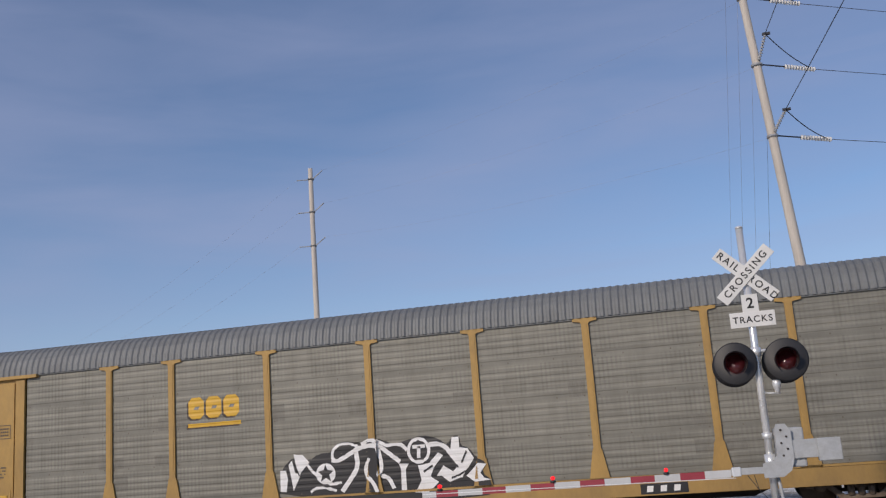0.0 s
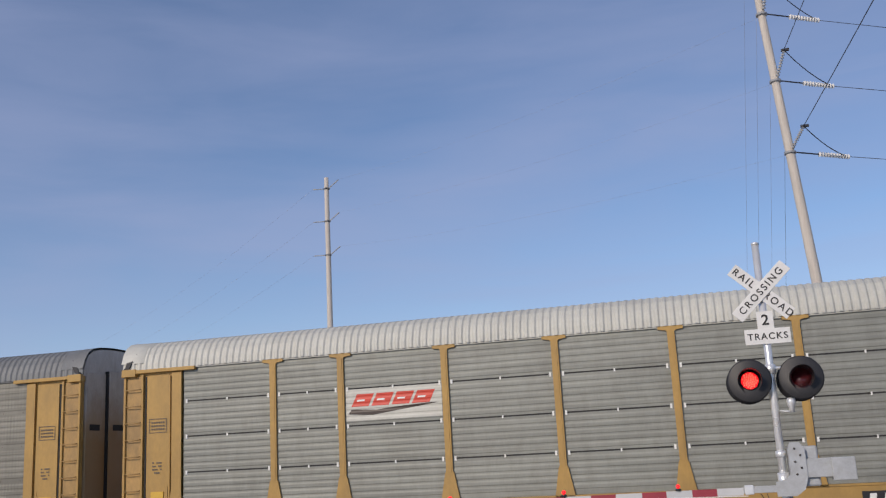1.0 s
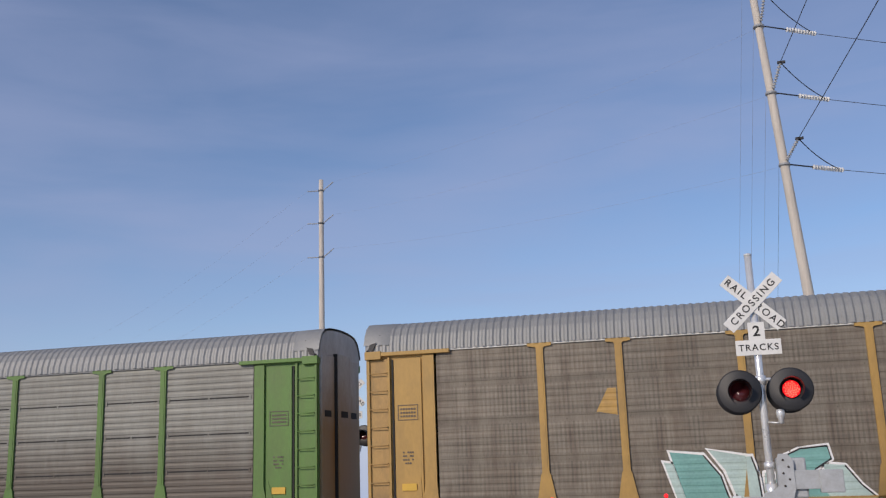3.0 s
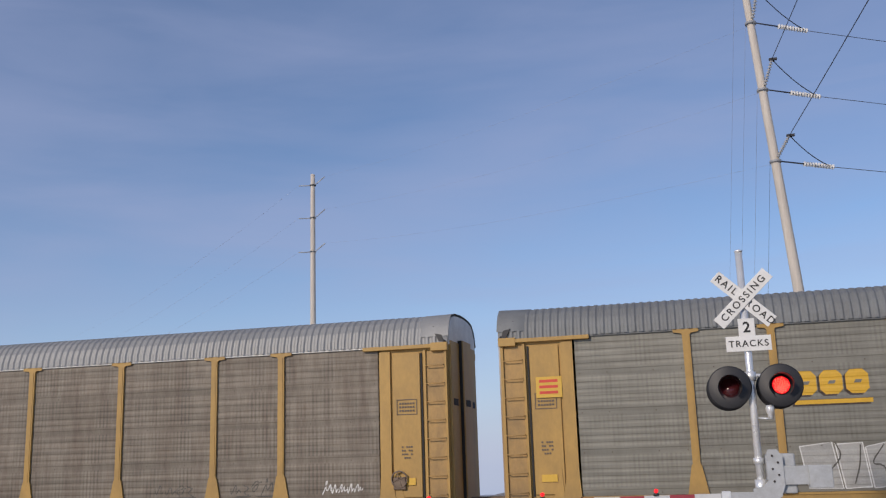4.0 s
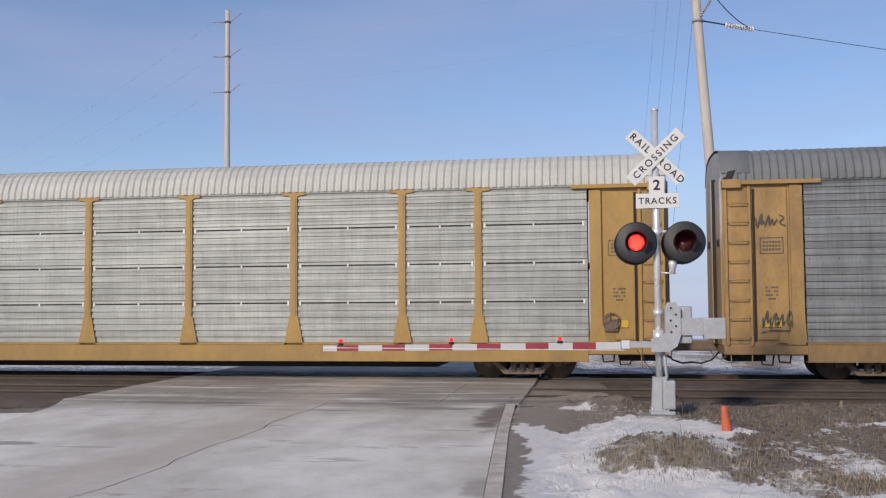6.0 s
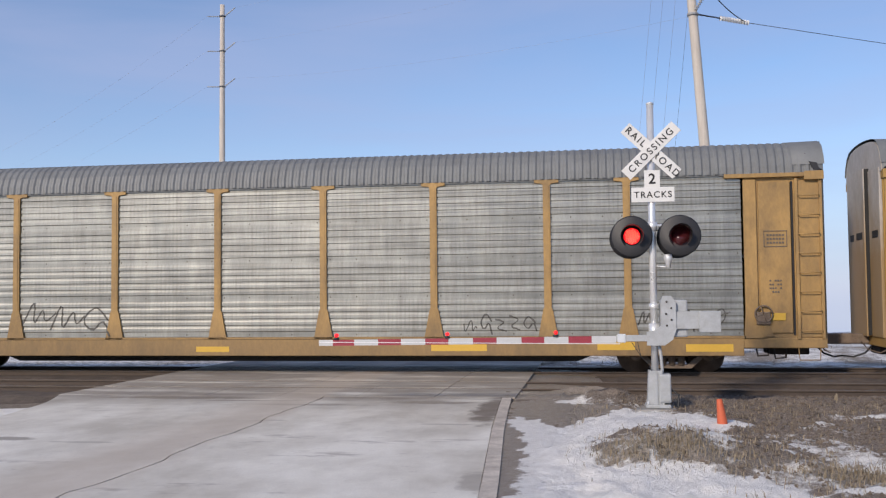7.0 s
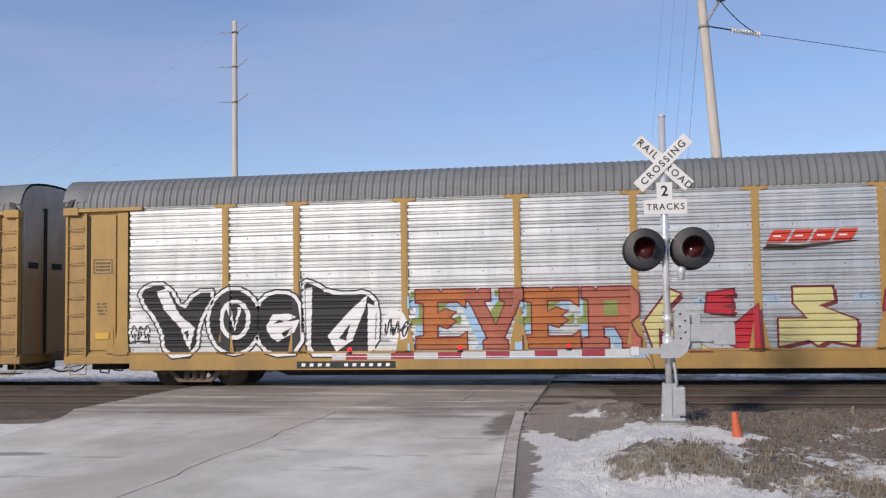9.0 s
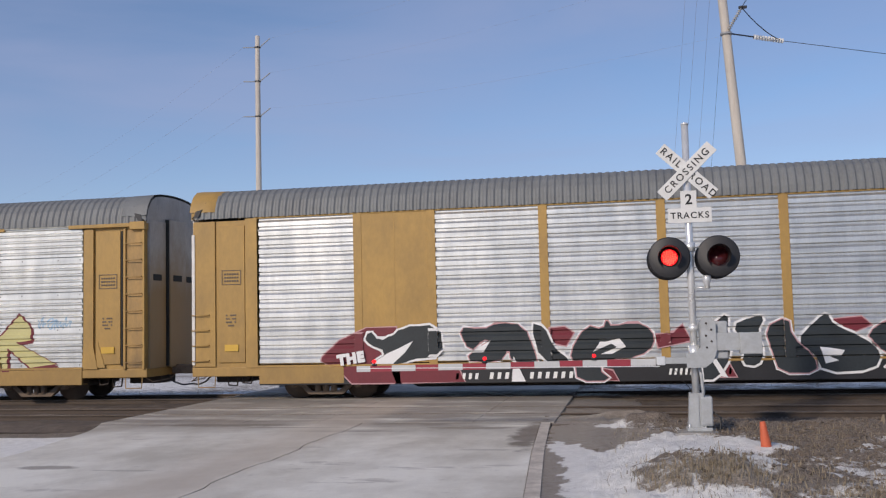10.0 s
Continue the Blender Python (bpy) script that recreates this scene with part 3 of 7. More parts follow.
def build_ground():
    xs, ys = grid_lines(-2.6, 6.0, 0.09, 3500), grid_lines(8.2, 19.4, 0.09, 3500)
    verts = [(x, y, ground_z(x, y)) for y in ys for x in xs]
    w = len(xs)
    faces = [(j * w + i, j * w + i + 1, (j + 1) * w + i + 1, (j + 1) * w + i) for j in range(len(ys) - 1) for i in range(w - 1)]
    me = bpy.data.meshes.new("ground")
    me.from_pydata(verts, [], faces)
    me.materials.append(M["ground"])
    att = me.color_attributes.new("cover", "FLOAT_COLOR", "POINT")
    flat = np.ones((len(verts), 4), dtype=np.float32)
    flat[:, :3] = [cover(x, y) for x, y, _ in verts]
    att.data.foreach_set("color", flat.ravel())
    for p in me.polygons:
        p.use_smooth = True
    return tagged(new("ground", me), "winter verge of brown soil, dry grass and patchy snow", "ground", kind="structure")


def build_road():
    bm = bmesh.new()
    outline_l = [(-9.7, -40), (-9.7, 10), (-9.8, 14), (-10.4, 17), (-11.0, 18.5), (-11.0, 27.6), (-9.9, 31), (-9.7, 90)]
    outline_r = [(-1.0, -40), (-1.05, 6), (-1.19, 9.4), (-1.58, 14.4), (-1.82, 18.5), (-1.55, 19.0), (-1.5, 27.6), (-1.3, 31), (-1.3, 90)]
    # the slab is cut along its joints: lengthwise in the middle, across every 4.6 m
    def edge(side, y):
        return float(np.interp(y, [p[1] for p in side], [p[0] for p in side]))
    ys = [-40, -20, -8, 0, 4.6, 9.2, 13.8, 18.4]
    for i, (a, b) in enumerate(zip(ys, ys[1:])):
        for lane in (0, 1):
            sub = np.linspace(a, b, 13)
            top = []
            for y in sub:
                mid = -5.30 + 0.05 * math.sin(y * 1.9) + 0.03 * math.sin(y * 5.3) + 0.05 * noise.noise((y * 4, 0, 0))
                x0, x1 = (edge(outline_l, y), mid - 0.005 - 0.012 * abs(math.sin(y * 2.7))) if lane == 0 else (mid + 0.005 + 0.010 * abs(math.sin(y * 3.3)), edge(outline_r, y))
                x1 += 0.03 if lane else 0
                top.append((bm.verts.new((x0, y, 0.0)), bm.verts.new((x1, y, 0.0)), bm.verts.new((x0, y, -0.2)), bm.verts.new((x1, y, -0.2))))
            for p, q in zip(top, top[1:]):
                bm.faces.new((p[0], p[1], q[1], q[0]))
                bm.faces.new((p[2], p[0], q[0], q[2]))
                bm.faces.new((p[1], p[3], q[3], q[1]))
    for y0, y1 in ((27.65, 40), (40, 90)):
        q = [bm.verts.new(p) for p in ((edge(outline_l, y0), y0, 0), (edge(outline_r, y0), y0, 0), (edge(outline_r, y1), y1, 0), (edge(outline_l, y1), y1, 0))]
        bm.faces.new(q)
    bmesh.ops.recalc_face_normals(bm, faces=list(bm.faces))
    road = tagged(part("road", bm, "road"), "pale concrete road filmed with dusty snow", "road", kind="structure")
    # joint filler in the gaps and the flush edge strip
    part("joint_filler", boxed(-5.7, -4.9, -30, 18.3, -0.16, -0.012), "filler", road)
    bm = bmesh.new()
    pts = [(edge(outline_r, 6.0 + k * 1.03) + 0.22, 6.0 + k * 1.03) for k in range(13)]
    for (xa, ya), (xb, yb) in zip(pts, pts[1:]):
        v = [bm.verts.new(p) for p in ((xa - 0.18, ya, 0.006), (xa, ya, 0.004), (xb, yb - 0.006, 0.004), (xb - 0.18, yb - 0.006, 0.006),
                                       (xa - 0.18, ya, -0.12), (xa, ya, -0.12), (xb, yb - 0.006, -0.12), (xb - 0.18, yb - 0.006, -0.12))]
        for f in ((0, 1, 2, 3), (1, 5, 6, 2), (4, 0, 3, 7), (0, 4, 5, 1), (3, 2, 6, 7)):
            bm.faces.new([v[i] for i in f])
    tagged(part("kerb", bm, "kerb"), "worn flush concrete kerb strip beside the road", "kerb", kind="structure")
    # crossing panels between and beside the rails
    xs = -11.0 + 1.58 * np.arange(6)
    strips = [(18.41, 20.05), (20.23, 21.57), (21.75, 24.34), (24.52, 25.86), (26.04, 27.6)]
    crossing = tagged(new("crossing_panels"), "dirty concrete road crossing panels between the rails", "crossing", kind="structure")
    for y0, y1 in strips:
        for x0 in xs:
            part("panel", boxed(x0 + 0.004, x0 + 1.576, y0, y1, -0.2, 0.003 + random.uniform(-0.003, 0.003), bevel=0.008), "road", crossing)


def rail_profile():
    half = [(0.070, 0.0), (0.070, 0.02), (0.012, 0.045), (0.010, 0.125), (0.036, 0.14), (0.036, 0.165)]
    return [(y, z - 0.168) for y, z in half] + [(-y, z - 0.168) for y, z in reversed(half)]


def build_track(y_mid, label):
    track = tagged(new("railway_track"), label, "track", "tracks over the crossing", "structure")
    track.location = (0, y_mid, 0)
    for side in (-1, 1):
        for name, mate, z0 in (("rail", "rail", None), ("rail_head", "rail_head", 0)):
            bm = bmesh.new()
            if z0 is None:
                prof = [(y + side * 0.755, z) for y, z in rail_profile()]
                a = [bm.verts.new((-260, y, z)) for y, z in prof]
                b = [bm.verts.new((260, y, z)) for y, z in prof]
                for i in range(len(a)):
                    bm.faces.new((a[i], a[(i + 1) % len(a)], b[(i + 1) % len(a)], b[i]))
            else:
                box(bm, -260, 260, side * 0.755 - 0.030, side * 0.755 + 0.030, -0.003, 0.003)
            part(name, bm, mate, track)
    # ballast shoulder, raked to both sides, with uneven stones on its face
    bm = bmesh.new()
    rows = [(-2.25, -0.24), (-1.75, -0.13), (-1.3, -0.10), (-0.4, -0.13), (0.4, -0.13), (1.3, -0.10), (1.75, -0.13), (2.25, -0.24)]
    xs = sorted(set(list(np.arange(-60, -11.05, 0.5)) + list(np.arange(-0.6, 30, 0.22)) + [-260, -120, 60, 120, 260, 30]))
    for lo, hi in ((-261, -11.05), (-0.62, 261)):
        last = None
        for x in [x for x in xs if lo < x < hi]:
            ring = [bm.verts.new((x, y + random.uniform(-0.05, 0.05), z + random.uniform(-0.025, 0.025))) for y, z in rows]
            if last:
                for i in range(len(rows) - 1):
                    bm.faces.new((last[i], ring[i], ring[i + 1], last[i + 1]))
            last = ring
    part("ballast", bm, "ballast", track)
    tie = bmesh.new()
    box(tie, -0.115, 0.115, -1.3, 1.3, -0.34, -0.165, bevel=0.012)
    first = part("tie", tie, "tie", track)
    first.location.x = -0.2
    for k in range(1, 150):
        x = -0.2 + (k if k <= 75 else 75 - k) * 0.55
        if -11.2 < x < -0.7:
            continue
        shared("tie", first.data, track, pose(x, random.uniform(-0.03, 0.03), random.uniform(-0.01, 0.01), 0, 0, random.uniform(-1, 1)))
    return track


def build_loose(name, label, count, place, size, material):
    """Scattered stones: one object of loose stuff."""
    verts, faces = [], []
    for _ in range(count):
        x, y, z = place()
        s = random.uniform(*size)
        k = len(verts)
        a = random.uniform(0, 6.28)
        for dx, dy, dz in ((1, 0, 0), (-0.4, 0.9, 0.05), (-0.5, -0.8, 0), (0.15, 0.05, 0.8), (0.1, 0, -0.6)):
            dx, dy = dx * math.cos(a) - dy * math.sin(a), dx * math.sin(a) + dy * math.cos(a)
            verts.append((x + dx * s * random.uniform(0.7, 1.2), y + dy * s * random.uniform(0.7, 1.2), z + dz * s))
        faces += [(k, k + 1, k + 3), (k + 1, k + 2, k + 3), (k + 2, k, k + 3), (k + 1, k, k + 4), (k + 2, k + 1, k + 4), (k, k + 2, k + 4)]
    me = bpy.data.meshes.new(name)
    me.from_pydata(verts, [], faces)
    me.materials.append(M[material])
    return tagged(new(name, me), label, "stones", kind="stuff")


def build_straw(name, label, count, place, height):
    """Dry blades of grass, bent over: one object of loose stuff."""
    verts, faces = [], []
    for _ in range(count):
        x, y, z = place()
        h = random.uniform(0.4, 1.0) * height
        a, lean = random.uniform(0, 6.28), random.uniform(0.2, 1.3) * h
        w = random.uniform(0.003, 0.007)
        c, s = math.cos(a), math.sin(a)
        k = len(verts)
        verts += [(x - s * w, y + c * w, z - 0.02), (x + s * w, y - c * w, z - 0.02),
                  (x + c * lean * 0.35 - s * w * 0.7, y + s * lean * 0.35 + c * w * 0.7, z + h * 0.65),
                  (x + c * lean * 0.35 + s * w * 0.7, y + s * lean * 0.35 - c * w * 0.7, z + h * 0.65),
                  (x + c * lean, y + s * lean, z + h * 0.9)]
        faces += [(k, k + 1, k + 3, k + 2), (k + 2, k + 3, k + 4)]
    me = bpy.data.meshes.new(name)
    me.from_pydata(verts, [], faces)
    me.materials.append(M["straw"])
    return tagged(new(name, me), label, "grass", kind="stuff")


def straw_place():
    while True:
        x, y = random.uniform(-0.4, 7.0), random.uniform(8.6, 18.0)
        s = cover(x, y)
        if random.random() < 0.9 * s[1] ** 2 * (1 - s[0]):
            return x, y, ground_z(x, y)


def far_straw_place():
    x, y = random.uniform(-40, 30), random.uniform(29, 60)
    return x, y, ground_z(x, y)


def ballast_place():
    while True:
        x, y = random.uniform(-0.5, 12), random.uniform(18.4, 19.9)
        if random.random() < 0.3 + 0.7 * (y - 18.4) / 1.5:
            return x, y, -0.17 + 0.05 * (y - 18.4)


def verge_stone_place():
    while True:
        x, y = random.uniform(0.4, 9), random.uniform(9, 18.6)
        if random.random() < 0.25 + 0.75 * (y - 9) / 9.6 and cover(x, y)[0] < 0.5:
            return x, y, ground_z(x, y)


build_ground()
build_road()
build_track(TRACK_NEAR, "rusty rails on dark ties, empty near track at the crossing")
build_track(TRACK_FAR, "railway track under the passing train, on dirty ballast")
build_loose("gravel", "brown ballast gravel spilt beside the near track", 5000, ballast_place, (0.015, 0.045), "stone")
build_loose("gravel", "brown stones and clods on the bare verge", 9000, verge_stone_place, (0.01, 0.045), "stone")
build_straw("dry_grass", "dry straw-coloured grass on the roadside mound", 5200, straw_place, 0.11)
build_straw("dry_grass", "sparse dry grass sticking out of the far snow field", 2200, far_straw_place, 0.25)


def build_backdrop():
    """Low hazy woods and sheds on the far horizon."""
    bm = bmesh.new()
    last = None
    for k in range(121):
        a = radians(-60 + k)
        r = 900
        h = 1.5 + 3 * abs(noise.noise((k * 0.23, 0, 2))) + 4 * abs(noise.noise((k * 1.3, 5, 2)))
        x, y = r * math.sin(a), r * math.cos(a)
        base = -0.64 - 0.045 * (y - 45)
        ring = [bm.verts.new((x, y, base - 4)), bm.verts.new((x, y, base + h)), bm.verts.new((x * 1.04, y * 1.04, base + h * 0.8)), bm.verts.new((x * 1.04, y * 1.04, base - 4))]
        if last:
            for i in range(3):
                bm.faces.new((last[i], ring[i], ring[i + 1], last[i + 1]))
        last = ring
    tagged(part("backdrop", bm, "haze_trees"), "hazy grey-blue line of far woods on the horizon", "woods", kind="structure")


build_backdrop()


# ---------------------------------------------------------------- crossing signal with gate
def sign_blade(signal, angle, words, y):
    """One white blade of the crossed sign, with its lettering."""
    b = boxed(-0.61, 0.61, -0.006, 0.006, -0.115, 0.115, bevel=0.005)
    blade = part("blade", b, "sign_white", signal, "white reflective sign blade with black letters")
    blade.matrix_basis = pose(0, y, 4.47, 0, -angle, 0)
    for text, x in words:
        lettering("lettering", text, 0.17, "sign_black", blade, pose(x, -0.009, 0, 90, 0, 0), "", 0.002, 1.34)
    return blade


def lamp_unit(signal, x, z, y, facing):
    """A round black backing board with a hooded red lens. facing -1 looks towards the road's near side."""
    unit = part("lamp", lathe(bmesh.new(), [(0.0, -0.012), (0.335, -0.012), (0.36, 0.0), (0.36, 0.012), (0.10, 0.03), (0.09, 0.2), (0.0, 0.2)], 32, (0, 0, 0), "Y"),
                "black", signal, "black round lamp board with a deep hood")
    unit.matrix_basis = pose(x, y, z, 0, 0, 0 if facing < 0 else 180)
    hood = bmesh.new()
    n, r = 28, 0.185
    rows = []
    for i in range(n + 1):
        a = radians(-50 + 280 * i / n)
        depth = 0.06 + 0.27 * max(0.0, math.sin(a) * 0.5 + 0.5)
        c, s = math.cos(a), math.sin(a)
        rows.append([hood.verts.new((c * r, -0.008, s * r)), hood.verts.new((c * r * 1.03, -0.012 - depth, s * r * 1.03)),
                     hood.verts.new((c * (r * 1.03 + 0.008), -0.012 - depth, s * (r * 1.03 + 0.008))), hood.verts.new((c * (r + 0.008), -0.008, s * (r + 0.008)))])
    for a, b in zip(rows, rows[1:]):
        for i in range(3):
            hood.faces.new((a[i], b[i], b[i + 1], a[i + 1]))
    part("hood", hood, "black", unit)
    part("lens", lathe(bmesh.new(), [(0.0, -0.020), (0.13, -0.018), (0.152, -0.010), (0.152, -0.004), (0.0, -0.004)], 28, (0, 0, 0), "Y"), "lens_red", unit, "dark red glass lens")
    return unit


def signal_light(signal, x, z, y):
    """The turning light of a lamp: one face glows, the other is dark."""
    back = part("light_insert", lathe(bmesh.new(), [(0.0, 0.004), (0.150, 0.004), (0.150, 0.012), (0.0, 0.012)], 24, (0, 0, 0), "Y"), "lens_red", signal, "turning lamp insert with one glowing red face")
    part("glow_face", lathe(bmesh.new(), [(0.0, -0.004), (0.142, -0.004), (0.142, 0.003), (0.0, 0.003)], 24, (0, 0, 0), "Y"), "glow_red", back)
    bm = bmesh.new()
    for k in range(37):
        rr, a = 0.125 * math.sqrt((k + 0.5) / 37), k * 2.39996
        lathe(bm, [(0.0, -0.010), (0.013, -0.009), (0.013, -0.004), (0.0, -0.004)], 6, (rr * math.cos(a), 0, rr * math.sin(a)), "Y")
    part("bright_points", bm, "glow_core", back)
    back.matrix_basis = pose(x, y, z)
    return back


def crossing_signal(x, y, with_gate, label):
    s = thing("crossing_signal", label, "railroad signal", "crossing signals", pose(x, y, 0))
    part("mast", tube(bmesh.new(), [(0, 0, 0.5), (0, 0, 5.30)], 0.062, 18), "galv", s, "shiny galvanised steel mast")
    part("cap", lathe(bmesh.new(), [(0.066, 5.30), (0.066, 5.33), (0.03, 5.345), (0.0, 5.346)], 18), "galv", s)
    # cast foot with bolts
    foot = bmesh.new()
    box(foot, -0.17, 0.25, -0.2, 0.2, 0.0, 0.06, bevel=0.012)
    slab(foot, [(-0.15, 0.06), (0.15, 0.06), (0.115, 0.64), (-0.115, 0.64)], -0.13, 0.13)
    box(foot, -0.03, 0.03, -0.155, -0.13, 0.06, 0.60)
    base = part("base", foot, "housing", s, "grey cast split base")
    part("junction_box", boxed(0.06, 0.26, -0.17, 0.15, 0.09, 0.58, bevel=0.02), "housing", base)
    part("lid", boxed(0.075, 0.245, -0.182, -0.17, 0.12, 0.55, bevel=0.006), "housing", base)
    part("footing", boxed(-0.34, 0.34, -0.34, 0.34, -0.35, -0.005, bevel=0.02), "crossing", base, "concrete footing")
    for a in (45, 135, 225, 315):
        part("bolt", tubed([(0.19 * math.cos(radians(a)), 0.19 * math.sin(radians(a)), 0.04), (0.19 * math.cos(radians(a)), 0.19 * math.sin(radians(a)), 0.12)], 0.018, 6), "galv", base)
    part("conduit", tubed([(0.11, -0.05, 0.48), (0.12, -0.07, 0.66), (0.10, -0.08, 0.9), (0.07, -0.06, 1.12)], 0.028, 8), "housing", s)
    sign_blade(s, -44, [("RAIL", -0.36), ("ROAD", 0.355)], -0.085)
    sign_blade(s, 44, [("CROSSING", 0.0)], -0.105)
    num = part("track_count_sign", boxed(-0.135, 0.135, -0.006, 0.006, -0.16, 0.17, bevel=0.005), "sign_white", s, "white sign with a black number")
    num.matrix_basis = pose(0.01, -0.075, 3.96)
    lettering("lettering", "2", 0.25, "sign_black", num, pose(0, -0.009, 0.01, 90, 0, 0), "", 0.005)
    plate = part("tracks_sign", boxed(-0.37, 0.37, -0.006, 0.006, -0.13, 0.13, bevel=0.005), "sign_white", s, "white rectangular sign with black letters")
    plate.matrix_basis = pose(0.02, -0.079, 3.70)
    lettering("lettering", "TRACKS", 0.155, "sign_black", plate, pose(0, -0.009, -0.005, 90, 0, 0), "", 0.002)
    for z in (3.70, 3.96, 4.40, 4.55):
        part("clamp", lathe(bmesh.new(), [(0.066, z - 0.02), (0.075, z - 0.02), (0.075, z + 0.02), (0.066, z + 0.02)], 16), "galv", s)
    # lamp crossarm, two lamps to each side
    arm = part("lamp_crossarm", tubed([(-0.36, 0.02, 3.12), (-0.15, 0.0, 3.16), (0.15, 0.0, 3.16), (0.46, 0.02, 3.12)], 0.03, 10), "galv", s)
    part("collar", lathe(bmesh.new(), [(0.066, 3.07), (0.09, 3.08), (0.09, 3.22), (0.066, 3.23)], 16), "galv", arm)
    for lx in (-0.36, 0.46):
        lamp_unit(s, lx, 2.97, -0.16, -1)
        lamp_unit(s, lx - 0.02, 2.95, 0.20, 1)
        part("bracket", tubed([(lx, 0.0, 3.12), (lx, 0.02, 2.97)], 0.04, 8), "black", s)
    bell = bmesh.new()
    lathe(bell, [(0.0, 2.66), (0.06, 2.65), (0.075, 2.60), (0.06, 2.52), (0.045, 2.5), (0.045, 2.42), (0.0, 2.42)], 16, (0.26, -0.05, 0))
    part("bell", bell, "galv", s, "small grey bell on a bracket")
    part("bell_bracket", tubed([(0.06, 0, 2.45), (0.26, -0.05, 2.43)], 0.014, 6), "galv", s)
    if with_gate:
        # gate machine: bent side plate, housing, counterweights
        mech = part("gate_machine", slab(bmesh.new(), [(-0.14, 1.08), (0.16, 1.08), (0.30, 1.18), (0.36, 1.36), (0.36, 1.82), (0.28, 1.93), (0.14, 1.93), (0.11, 1.86), (0.11, 1.44), (0.02, 1.34), (-0.14, 1.31)], -0.24, -0.18), "housing", s, "grey bent gate arm bracket")
        for dx, dz in ((0.2, 1.83), (0.28, 1.72), (0.19, 1.62), (0.28, 1.52), (0.20, 1.42)):
            part("bolt", lathe(bmesh.new(), [(0.0, -0.252), (0.018, -0.252), (0.018, -0.24), (0.0, -0.24)], 8, (dx, 0, dz), "Y"), "under", mech)
        part("housing", boxed(0.10, 0.56, -0.16, 0.22, 1.22, 1.86, bevel=0.03), "housing", s, "grey painted motor housing")
        part("counterweight_arm", boxed(0.34, 0.86, -0.22, -0.19, 1.36, 1.66, bevel=0.01), "housing", s)
        for k in range(3):
            part("counterweight", boxed(0.74, 1.10, -0.27 + 0.07 * k, -0.21 + 0.07 * k, 1.30, 1.66, bevel=0.012), "housing", s, "grey iron counterweight")
        part("mast_clamp", lathe(bmesh.new(), [(0.064, 1.20), (0.095, 1.20), (0.095, 1.45), (0.064, 1.45)], 16), "galv", s)
        part("mast_clamp", lathe(bmesh.new(), [(0.064, 1.70), (0.085, 1.70), (0.085, 1.80), (0.064, 1.80)], 16), "galv", s)
        # arm: adapter, then striped boards
        arm2 = part("gate_arm", boxed(-0.66, -0.10, -0.235, -0.20, 1.15, 1.26, bevel=0.008), "housing", s, "red and white striped gate arm, lowered")
        part("shear_bolts", boxed(-0.64, -0.50, -0.25, -0.19, 1.13, 1.28, bevel=0.01), "galv", arm2)
        x1, stripe = -0.66, 0
        widths = [0.42, 0.40, 0.42, 0.40, 0.44, 0.42, 0.44, 0.42, 0.44, 0.42, 0.44, 0.40, 0.26]
        for w in widths:
            x0 = x1 - w
            h0 = 0.052 + 0.010 * (5.98 + x0) / 5.98
            zt = 1.195 + 0.010 * x0
            part("stripe", boxed(x0 + 0.001, x1 - 0.001, -0.232, -0.206, zt - h0, zt + h0), "arm_white" if stripe % 2 == 0 else "arm_red", arm2)
            x1, stripe = x0, stripe + 1
        part("edge_rail", boxed(x1, -0.6, -0.240, -0.198, 1.070, 1.082), "galv", arm2).matrix_basis = pose(0, 0, 0.03, 0, 0.4, 0)
        for lx in (-5.65, -3.62, -1.70):
            zb = 1.195 + 0.010 * lx + 0.055
            lamp = part("arm_lamp", lathe(bmesh.new(), [(0.0, zb), (0.05, zb), (0.05, zb + 0.03), (0.02, zb + 0.04), (0.02, zb + 0.05)], 12, (lx, -0.22, 0)), "black", arm2, "small red arm lamp")
            part("lens", lathe(bmesh.new(), [(0.0, -0.27), (0.028, -0.262), (0.034, -0.25), (0.034, -0.19), (0.0, -0.185)], 14, (lx, 0, zb + 0.075), "Y"), "glow_red", lamp, "glowing red lens")
        for k in range(2):
            part("cable", tubed([(-0.3 - 0.1 * k, -0.24, 1.14), (-0.25, -0.26, 0.9), (-0.12, -0.2, 0.75), (-0.05, -0.1, 0.6)], 0.006, 5), "cable", s)
    return s


MAST_X, MAST_Y = 1.03, 17.07
signal = crossing_signal(MAST_X, MAST_Y, True, "galvanised crossing signal mast with crossed signs, twin lamps and gate")
LIGHT_L = signal_light(signal, -0.36, 2.97, -0.205)
LIGHT_R = signal_light(signal, 0.46, 2.97, -0.205)
far_signal = crossing_signal(-12.0, 32.6, False, "second crossing signal mast beyond the tracks, red lamp lit")
far_light = signal_light(far_signal, -0.36, 2.97, -0.205)

